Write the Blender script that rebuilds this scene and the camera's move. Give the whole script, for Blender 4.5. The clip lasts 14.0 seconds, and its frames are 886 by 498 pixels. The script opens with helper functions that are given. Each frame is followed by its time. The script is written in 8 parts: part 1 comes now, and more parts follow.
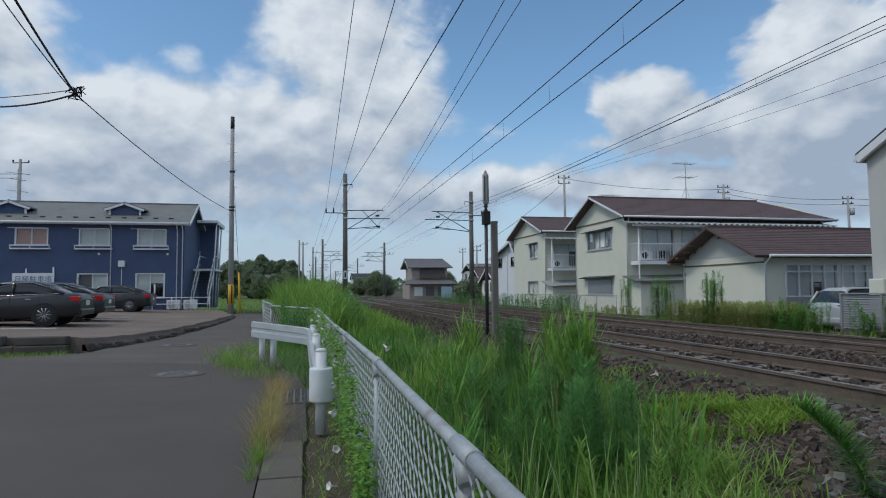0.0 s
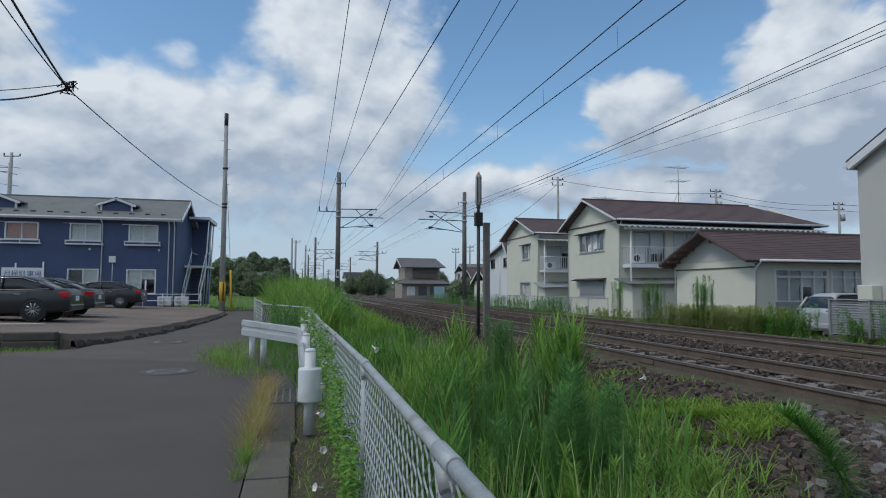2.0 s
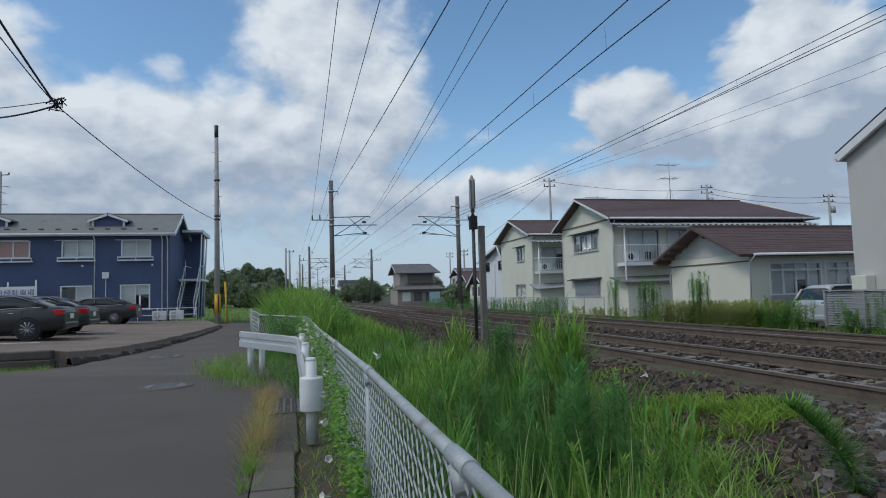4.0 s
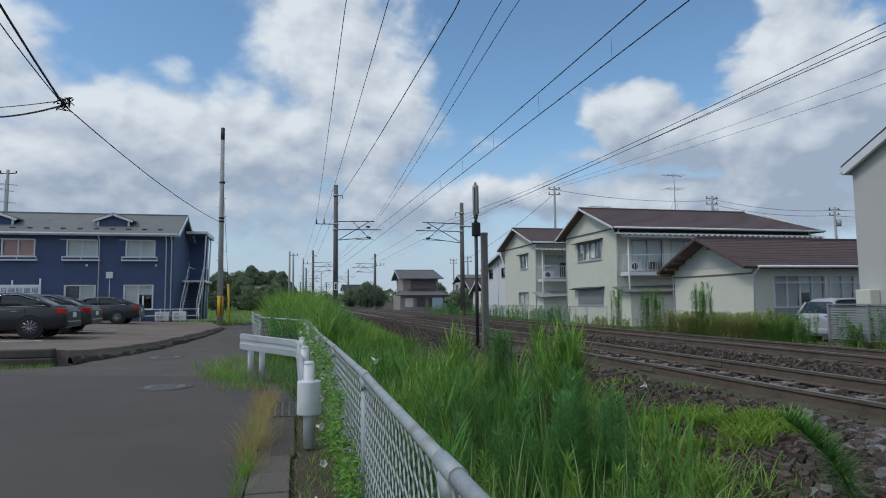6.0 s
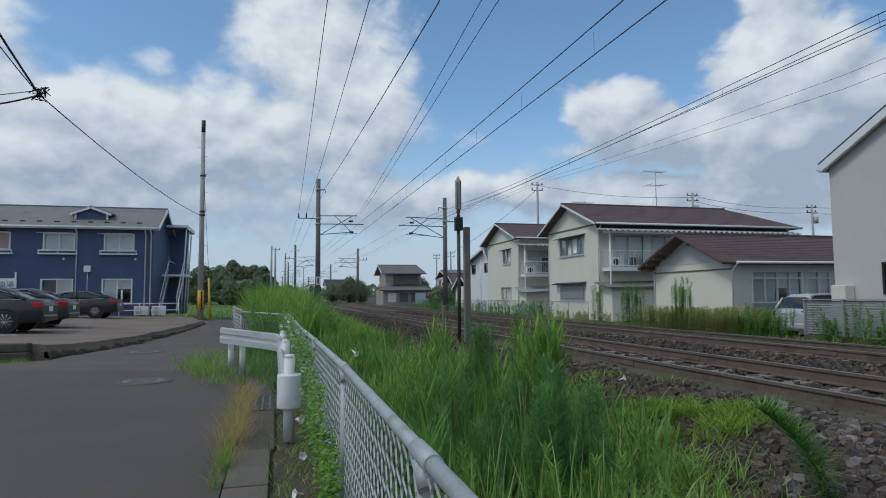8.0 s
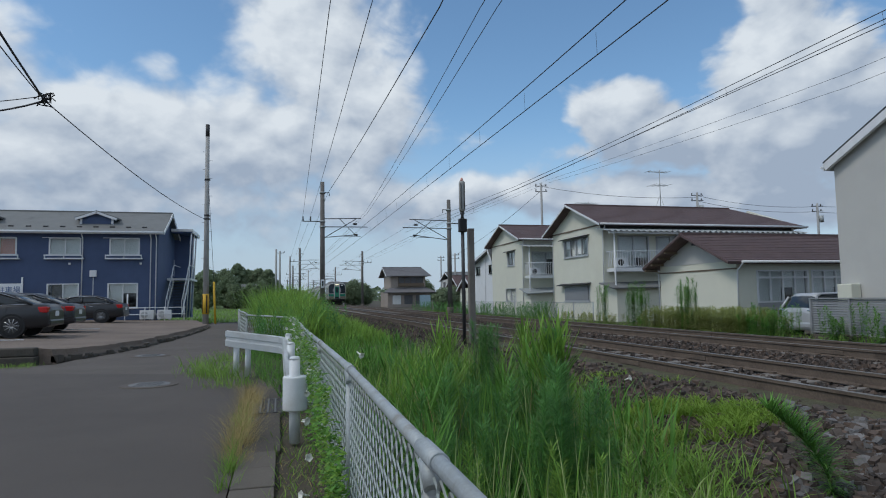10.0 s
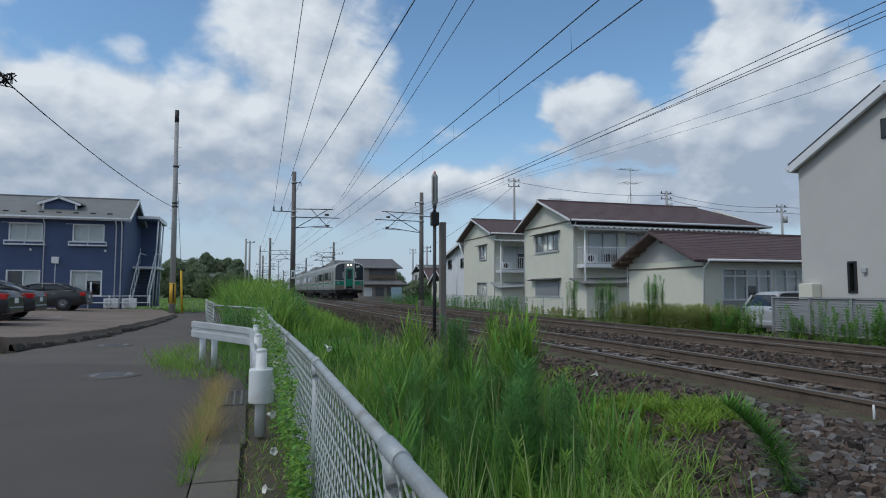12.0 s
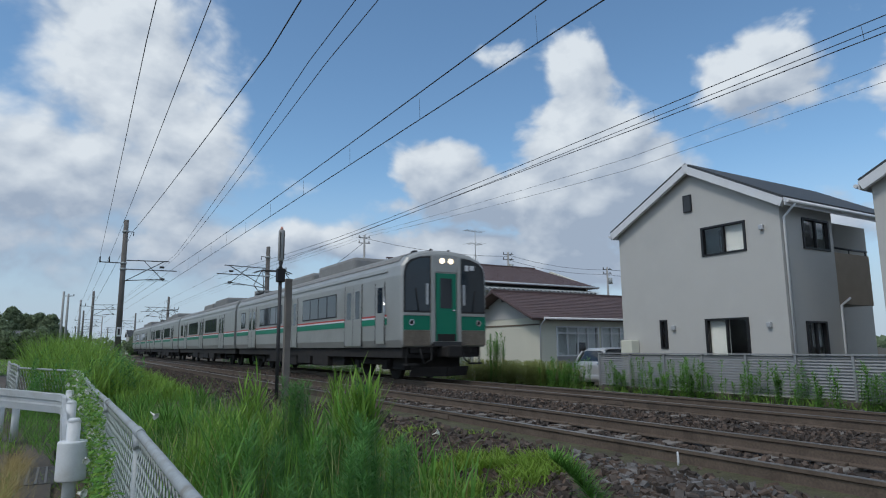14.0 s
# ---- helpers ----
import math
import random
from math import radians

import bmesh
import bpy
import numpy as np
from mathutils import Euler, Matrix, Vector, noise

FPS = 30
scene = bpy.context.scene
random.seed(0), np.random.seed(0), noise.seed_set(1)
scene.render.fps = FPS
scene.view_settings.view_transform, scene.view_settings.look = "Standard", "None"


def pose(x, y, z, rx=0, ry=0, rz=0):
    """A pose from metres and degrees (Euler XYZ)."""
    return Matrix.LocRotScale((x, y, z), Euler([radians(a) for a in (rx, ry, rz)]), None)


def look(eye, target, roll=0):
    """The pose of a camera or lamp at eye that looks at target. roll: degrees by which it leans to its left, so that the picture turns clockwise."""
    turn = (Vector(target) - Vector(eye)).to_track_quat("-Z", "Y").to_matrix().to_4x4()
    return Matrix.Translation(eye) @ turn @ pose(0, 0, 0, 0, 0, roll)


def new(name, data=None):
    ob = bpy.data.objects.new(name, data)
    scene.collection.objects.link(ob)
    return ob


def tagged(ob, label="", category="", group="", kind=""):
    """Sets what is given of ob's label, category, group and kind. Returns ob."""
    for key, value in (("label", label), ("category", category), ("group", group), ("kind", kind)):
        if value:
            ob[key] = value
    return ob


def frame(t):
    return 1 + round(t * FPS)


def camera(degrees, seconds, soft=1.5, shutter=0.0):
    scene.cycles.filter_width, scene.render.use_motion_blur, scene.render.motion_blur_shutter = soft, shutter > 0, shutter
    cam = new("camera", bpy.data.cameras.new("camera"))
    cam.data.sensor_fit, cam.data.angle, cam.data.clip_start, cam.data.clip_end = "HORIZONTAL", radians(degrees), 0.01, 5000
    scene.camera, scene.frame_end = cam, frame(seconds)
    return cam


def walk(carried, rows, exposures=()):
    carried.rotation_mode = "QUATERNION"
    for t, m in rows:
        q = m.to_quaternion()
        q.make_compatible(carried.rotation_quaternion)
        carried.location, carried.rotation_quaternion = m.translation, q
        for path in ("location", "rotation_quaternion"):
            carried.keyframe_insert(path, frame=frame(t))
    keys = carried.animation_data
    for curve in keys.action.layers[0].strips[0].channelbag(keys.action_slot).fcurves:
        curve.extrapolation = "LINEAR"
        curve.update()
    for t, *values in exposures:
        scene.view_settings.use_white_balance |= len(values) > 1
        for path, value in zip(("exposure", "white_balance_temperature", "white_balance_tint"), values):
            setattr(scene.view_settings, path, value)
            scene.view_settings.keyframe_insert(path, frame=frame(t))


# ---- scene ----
CAM = camera(70.32, 14.0, soft=1.05, shutter=0.15)
PATH = [  # seconds, place, yaw, pitch, roll
    (0, -0.000, 0.000, 1.500, -12.600, 3.700, 0.500),
    (0.5, 0.010, -0.023, 1.498, -14.635, 4.541, 0.323),
    (1, 0.005, -0.003, 1.500, -13.476, 4.330, 0.202),
    (1.5, 0.023, -0.008, 1.513, -13.115, 4.104, 1.529),
    (2, 0.023, -0.016, 1.521, -13.269, 3.685, -0.273),
    (2.5, 0.012, 0.014, 1.514, -12.091, 3.721, -0.131),
    (3, -0.003, 0.016, 1.524, -12.090, 4.385, 0.645),
    (3.5, -0.012, -0.003, 1.518, -12.632, 4.935, 0.415),
    (4, -0.014, -0.002, 1.514, -13.697, 4.120, 1.690),
    (4.2, 0.001, -0.020, 1.518, -12.814, 4.808, 1.321),
    (6.3, 0.024, 0.008, 1.507, -13.420, 4.585, 0.489),
    (6.5, 0.026, 0.025, 1.502, -13.255, 4.091, 0.479),
    (7, 0.034, 0.018, 1.508, -14.573, 3.664, -0.417),
    (7.2, 0.039, -0.002, 1.488, -14.484, 4.026, 0.185),
    (9.5, 0.042, 0.000, 1.496, -15.422, 4.399, 0.308),
    (10, 0.041, -0.005, 1.480, -14.540, 4.436, 0.884),
    (10.5, 0.071, -0.003, 1.470, -15.677, 3.906, 1.258),
    (11, 0.055, -0.015, 1.479, -15.784, 3.275, 0.841),
    (11.5, 0.066, 0.012, 1.480, -15.693, 4.273, 1.580),
    (12, 0.059, 0.005, 1.493, -17.140, 3.771, -0.022),
    (12.5, 0.062, 0.012, 1.505, -17.496, 4.279, -0.056),
    (13, 0.054, 0.055, 1.496, -18.897, 4.313, -0.695),
    (13.3, 0.030, -0.000, 1.544, -20.756, 4.001, -1.404),
    (13.4, 0.060, -0.030, 1.520, -21.186, 4.630, -0.512),
    (13.5, 0.065, -0.058, 1.486, -22.169, 5.447, -0.875),
    (13.6, 0.053, -0.074, 1.544, -24.198, 5.500, -1.304),
    (13.8, 0.039, -0.056, 1.532, -28.096, 6.226, -0.603),
    (13.9, 0.053, -0.070, 1.527, -30.615, 7.749, 0.354),
    (14, 0.066, -0.086, 1.522, -30.779, 8.864, 0.364),
]
walk(CAM, [(t, pose(x, y, z, 90 + p, r, w)) for t, x, y, z, w, p, r in PATH])

# ---- world and sun ----
SUN_TO = Vector((-0.62, -0.10, 0.80)).normalized()   # towards the sun
EXPOSURE = -0.05


def build_world():
    world = bpy.data.worlds.new("sky")
    scene.world = world
    world.use_nodes = True
    nt = world.node_tree
    nt.nodes.clear()

    def node(kind, **kw):
        n = nt.nodes.new(kind)
        for k, v in kw.items():
            if k == "operation":
                n.operation = v
            elif k == "blend_type":
                n.blend_type = v
        return n

    def plug(sock, value):
        if isinstance(value, (int, float)):
            sock.default_value = value
        else:
            nt.links.new(value, sock)

    def m(op, a, b=0.0, c=0.0, clamp=False):
        n = node("ShaderNodeMath", operation=op)
        n.use_clamp = clamp
        plug(n.inputs[0], a)
        plug(n.inputs[1], b)
        plug(n.inputs[2], c)
        return n.outputs[0]

    sky = nt.nodes.new("ShaderNodeTexSky")
    sky.sky_type = "NISHITA"
    sky.sun_disc = False
    sky.sun_elevation = math.asin(SUN_TO.z)
    sky.sun_rotation = math.atan2(SUN_TO.x, SUN_TO.y)
    sky.air_density, sky.dust_density, sky.ozone_density = 1.0, 0.3, 3.0
    co = nt.nodes.new("ShaderNodeTexCoord")
    sep = nt.nodes.new("ShaderNodeSeparateXYZ")
    nt.links.new(co.outputs["Generated"], sep.inputs[0])
    x, y, z = sep.outputs
    az = m("MULTIPLY", m("ARCTAN2", x, y), 57.2958)
    el = m("MULTIPLY", m("ARCSINE", z), 57.2958)
    # clouds: (azimuth, elevation, half width, half height, weight), degrees
    blobs = [(3.5, 22, 8, 9, 1.0), (8.8, 16, 4.6, 5, 0.85), (-13, 14.6, 13, 4.1, 0.9), (-25, 19.5, 6.0, 3.6, 1.05),
             (-5, 12.5, 16, 4.5, 0.85), (-20, 10, 12, 3.5, 0.72), (-10, 19.2, 1.7, 1.1, 0.55), (10, 8.4, 9, 2.6, 0.72),
             (31.0, 15.9, 5.0, 3.6, 1.0), (43.5, 18.5, 5.0, 6.0, 1.1), (48.5, 15.5, 5.0, 4.5, 0.95), (36, 13.6, 4.5, 2.4, 0.8), (30, 9.0, 25, 2.1, 0.64), (43.5, 25, 3.2, 3.2, 0.8), (35, 12.5, 9, 2.8, 0.72),
             (45, 13, 8, 4, 0.85), (26, 12.6, 3.2, 1.2, 0.5), (59, 21.5, 5.5, 4.4, 0.95), (71, 19, 5, 6, 0.9),
             (18.5, 14.2, 2.2, 1.2, 0.38), (0, 29, 6, 5, 0.7), (36.5, 25.5, 4, 2.0, 0.55), (27, 8.4, 7, 1.8, 0.56),
             (-12, 6.8, 26, 3.6, 0.60), (45, 7, 16, 3.0, 0.62), (-8, 26, 3, 2, 0.35),
             (20, 9.8, 8, 2.2, 0.58), (36, 7.6, 13, 2.4, 0.64), (62, 9.5, 10, 3.2, 0.62)]
    def density(da_, de_):
        """Cloud thickness at the view direction moved by so many degrees."""
        az_, el_ = m("ADD", az, da_), m("ADD", el, de_)
        total = None
        for a, e, sa, se, w in blobs:
            da = m("DIVIDE", m("SUBTRACT", az_, a), sa)
            de = m("DIVIDE", m("SUBTRACT", el_, e), se)
            d2 = m("ADD", m("MULTIPLY", da, da), m("MULTIPLY", de, de))
            v = m("MULTIPLY", m("EXPONENT", m("MULTIPLY", d2, -0.9)), w)
            total = v if total is None else m("MAXIMUM", m("MAXIMUM", total, v), m("MULTIPLY", m("ADD", total, v), 0.72))
        # beyond the known part the cloud cover goes on, half broken
        away = m("MULTIPLY", m("SUBTRACT", m("ABSOLUTE", m("SUBTRACT", az_, 22.0)), 58.0), 0.05, clamp=True)
        high = m("MULTIPLY", m("SUBTRACT", el_, 32.0), 0.08, clamp=True)
        total = m("MAXIMUM", total, m("MULTIPLY", m("MAXIMUM", away, high), 0.55))
        flat = node("ShaderNodeCombineXYZ")
        plug(flat.inputs[0], m("MULTIPLY", az_, 0.07))
        plug(flat.inputs[1], m("MULTIPLY", el_, 0.10))
        big = nt.nodes.new("ShaderNodeTexNoise")
        big.inputs["Scale"].default_value = 3.0
        big.inputs["Detail"].default_value = 10
        big.inputs["Roughness"].default_value = 0.50
        big.inputs["Distortion"].default_value = 0.35
        nt.links.new(flat.outputs[0], big.inputs["Vector"])
        # rounded billows
        cell = nt.nodes.new("ShaderNodeTexVoronoi")
        cell.feature = "SMOOTH_F1"
        cell.inputs["Scale"].default_value = 6.5
        cell.inputs["Smoothness"].default_value = 0.6
        cell.inputs["Detail"].default_value = 2.0
        cell.inputs["Roughness"].default_value = 0.55
        warp = node("ShaderNodeVectorMath", operation="MULTIPLY_ADD")
        nt.links.new(big.outputs["Color"], warp.inputs[0])
        warp.inputs[1].default_value = (0.16, 0.16, 0.0)
        nt.links.new(flat.outputs[0], warp.inputs[2])
        nt.links.new(warp.outputs[0], cell.inputs["Vector"])
        lumps = m("SUBTRACT", 0.45, cell.outputs["Distance"])
        return m("ADD", m("ADD", total, m("MULTIPLY", m("SUBTRACT", big.outputs[0], 0.5), 0.85)), m("MULTIPLY", lumps, 0.14)), flat
    shape, flat = density(0.0, 0.0)
    toward, _ = density(-0.9, 1.5)
    # the heaped clouds to the east have firm edges, the sheet to the west soft ones
    firm = m("MULTIPLY", m("SUBTRACT", az, 14.0), 0.08, clamp=True)
    ramp = nt.nodes.new("ShaderNodeMapRange")
    ramp.interpolation_type = "SMOOTHSTEP"
    plug(ramp.inputs["Value"], shape)
    plug(ramp.inputs["From Min"], m("ADD", m("MULTIPLY", firm, 0.10), 0.20))
    plug(ramp.inputs["From Max"], m("SUBTRACT", 0.68, m("MULTIPLY", firm, 0.10)))
    # sides turned to the sun are white, undersides grey
    body = nt.nodes.new("ShaderNodeTexNoise")
    body.inputs["Scale"].default_value = 3.1
    body.inputs["Detail"].default_value = 6
    nt.links.new(flat.outputs[0], body.inputs["Vector"])
    shade = nt.nodes.new("ShaderNodeMapRange")
    low = m("MINIMUM", m("MAXIMUM", m("MULTIPLY", m("SUBTRACT", el, 16.0), 0.024), -0.22), 0.10)
    lit = m("MULTIPLY", m("SUBTRACT", shape, toward), 0.75)
    plug(shade.inputs["Value"], m("SUBTRACT", m("ADD", m("ADD", m("ADD", m("MULTIPLY", body.outputs[0], 0.75), 0.40), lit), low), m("MULTIPLY", firm, 0.10)))
    shade.inputs["From Min"].default_value = 0.45
    shade.inputs["From Max"].default_value = 1.02
    white = node("ShaderNodeMix")
    white.data_type = "RGBA"
    plug(white.inputs["Factor"], shade.outputs[0])
    white.inputs["A"].default_value = (0.345, 0.425, 0.545, 1)
    white.inputs["B"].default_value = (0.72, 0.785, 0.85, 1)
    dim = node("ShaderNodeVectorMath", operation="SCALE")
    nt.links.new(sky.outputs[0], dim.inputs[0])
    dim.inputs["Scale"].default_value = 0.12
    tint = node("ShaderNodeVectorMath", operation="MULTIPLY")
    nt.links.new(dim.outputs[0], tint.inputs[0])
    tint.inputs[1].default_value = (1.06, 1.24, 1.25)
    # haze towards the horizon
    haze = nt.nodes.new("ShaderNodeMapRange")
    haze.interpolation_type = "SMOOTHSTEP"
    plug(haze.inputs["Value"], el)
    haze.inputs["From Min"].default_value = 0.0
    haze.inputs["From Max"].default_value = 17.0
    haze.inputs["To Min"].default_value = 0.92
    haze.inputs["To Max"].default_value = 0.0
    hz = node("ShaderNodeMix")
    hz.data_type = "RGBA"
    plug(hz.inputs["Factor"], haze.outputs[0])
    nt.links.new(tint.outputs[0], hz.inputs["A"])
    hz.inputs["B"].default_value = (0.43, 0.53, 0.665, 1)
    mix = node("ShaderNodeMix")
    mix.data_type = "RGBA"
    plug(mix.inputs["Factor"], ramp.outputs[0])
    nt.links.new(hz.outputs["Result"], mix.inputs["A"])
    nt.links.new(white.outputs["Result"], mix.inputs["B"])
    back = nt.nodes.new("ShaderNodeBackground")
    back.inputs["Strength"].default_value = 1.0
    nt.links.new(mix.outputs["Result"], back.inputs["Color"])
    out = nt.nodes.new("ShaderNodeOutputWorld")
    nt.links.new(back.outputs[0], out.inputs[0])


build_world()
sun = new("sun", bpy.data.lights.new("sun", "SUN"))
sun.data.energy, sun.data.angle, sun.data.color = 1.15, radians(12), (1.0, 0.96, 0.90)
sun.matrix_world = look(SUN_TO * 60, (0, 0, 0))
scene.view_settings.exposure = EXPOSURE

# ---- materials ----
def material(name, color, rough=0.7, metal=0.0, vary=0.15, scale=6.0, bump=0.0, fine=60.0, dirt=None, dirt_amount=0.5,
             spec=0.4, per_piece=0.0, tint=None, glow=None, glow_strength=0.0, trans=0.0, thin=0.0):
    """A surface with variation at two scales, fine relief and, where given, stains of another colour."""
    mat = bpy.data.materials.new(name)
    mat.use_nodes = True
    nt = mat.node_tree
    b = nt.nodes["Principled BSDF"]
    b.inputs["Roughness"].default_value = rough
    b.inputs["Metallic"].default_value = metal
    b.inputs["Specular IOR Level"].default_value = spec
    if trans:
        b.inputs["Transmission Weight"].default_value = trans
    co = nt.nodes.new("ShaderNodeTexCoord")
    n1 = nt.nodes.new("ShaderNodeTexNoise")
    n1.inputs["Scale"].default_value = scale
    n1.inputs["Detail"].default_value = 6
    n1.inputs["Roughness"].default_value = 0.6
    n2 = nt.nodes.new("ShaderNodeTexNoise")
    n2.inputs["Scale"].default_value = fine
    n2.inputs["Detail"].default_value = 3
    for n in (n1, n2):
        nt.links.new(co.outputs["Object"], n.inputs["Vector"])
    add = nt.nodes.new("ShaderNodeMath")
    add.operation = "ADD"
    nt.links.new(n1.outputs[0], add.inputs[0])
    nt.links.new(n2.outputs[0], add.inputs[1])
    last = add.outputs[0]
    if per_piece:
        geo = nt.nodes.new("ShaderNodeNewGeometry")
        mul = nt.nodes.new("ShaderNodeMath")
        mul.operation = "MULTIPLY_ADD"
        nt.links.new(geo.outputs["Random Per Island"], mul.inputs[0])
        mul.inputs[1].default_value = per_piece
        nt.links.new(last, mul.inputs[2])
        last = mul.outputs[0]
    rng = nt.nodes.new("ShaderNodeMapRange")
    nt.links.new(last, rng.inputs["Value"])
    rng.inputs["From Min"].default_value = 0.65
    rng.inputs["From Max"].default_value = 1.35 + per_piece
    mix = nt.nodes.new("ShaderNodeMix")
    mix.data_type = "RGBA"
    nt.links.new(rng.outputs[0], mix.inputs["Factor"])
    mix.inputs["A"].default_value = (*[c * (1 - vary) for c in color], 1)
    mix.inputs["B"].default_value = (*[min(1, c * (1 + vary)) for c in color], 1)
    col = mix.outputs["Result"]
    if dirt:
        n3 = nt.nodes.new("ShaderNodeTexNoise")
        n3.inputs["Scale"].default_value = scale * 0.35
        n3.inputs["Detail"].default_value = 8
        n3.inputs["Roughness"].default_value = 0.65
        nt.links.new(co.outputs["Object"], n3.inputs["Vector"])
        r3 = nt.nodes.new("ShaderNodeMapRange")
        r3.interpolation_type = "SMOOTHSTEP"
        nt.links.new(n3.outputs[0], r3.inputs["Value"])
        r3.inputs["From Min"].default_value = 0.5
        r3.inputs["From Max"].default_value = 0.72
        r3.inputs["To Max"].default_value = dirt_amount
        m3 = nt.nodes.new("ShaderNodeMix")
        m3.data_type = "RGBA"
        nt.links.new(r3.outputs[0], m3.inputs["Factor"])
        nt.links.new(col, m3.inputs["A"])
        m3.inputs["B"].default_value = (*dirt, 1)
        col = m3.outputs["Result"]
    if tint:
        # some of the loose pieces are of another colour
        gi = nt.nodes.new("ShaderNodeNewGeometry")
        fr = nt.nodes.new("ShaderNodeMath")
        fr.operation = "MULTIPLY"
        nt.links.new(gi.outputs["Random Per Island"], fr.inputs[0])
        fr.inputs[1].default_value = 7.13
        fc = nt.nodes.new("ShaderNodeMath")
        fc.operation = "FRACT"
        nt.links.new(fr.outputs[0], fc.inputs[0])
        pw = nt.nodes.new("ShaderNodeMath")
        pw.operation = "POWER"
        nt.links.new(fc.outputs[0], pw.inputs[0])
        pw.inputs[1].default_value = 2.5
        mt = nt.nodes.new("ShaderNodeMix")
        mt.data_type = "RGBA"
        nt.links.new(pw.outputs[0], mt.inputs["Factor"])
        nt.links.new(col, mt.inputs["A"])
        mt.inputs["B"].default_value = (*tint, 1)
        col = mt.outputs["Result"]
    nt.links.new(col, b.inputs["Base Color"])
    if thin:
        # leaves let light through
        tr = nt.nodes.new("ShaderNodeBsdfTranslucent")
        nt.links.new(col, tr.inputs["Color"])
        ms = nt.nodes.new("ShaderNodeMixShader")
        ms.inputs[0].default_value = thin
        out = nt.nodes["Material Output"]
        nt.links.new(b.outputs[0], ms.inputs[1])
        nt.links.new(tr.outputs[0], ms.inputs[2])
        nt.links.new(ms.outputs[0], out.inputs["Surface"])
    if bump:
        bp = nt.nodes.new("ShaderNodeBump")
        bp.inputs["Strength"].default_value = bump
        bp.inputs["Distance"].default_value = 0.02
        nt.links.new(n2.outputs[0], bp.inputs["Height"])
        nt.links.new(bp.outputs[0], b.inputs["Normal"])
    if glow:
        b.inputs["Emission Color"].default_value = (*glow, 1)
        b.inputs["Emission Strength"].default_value = glow_strength
    return mat


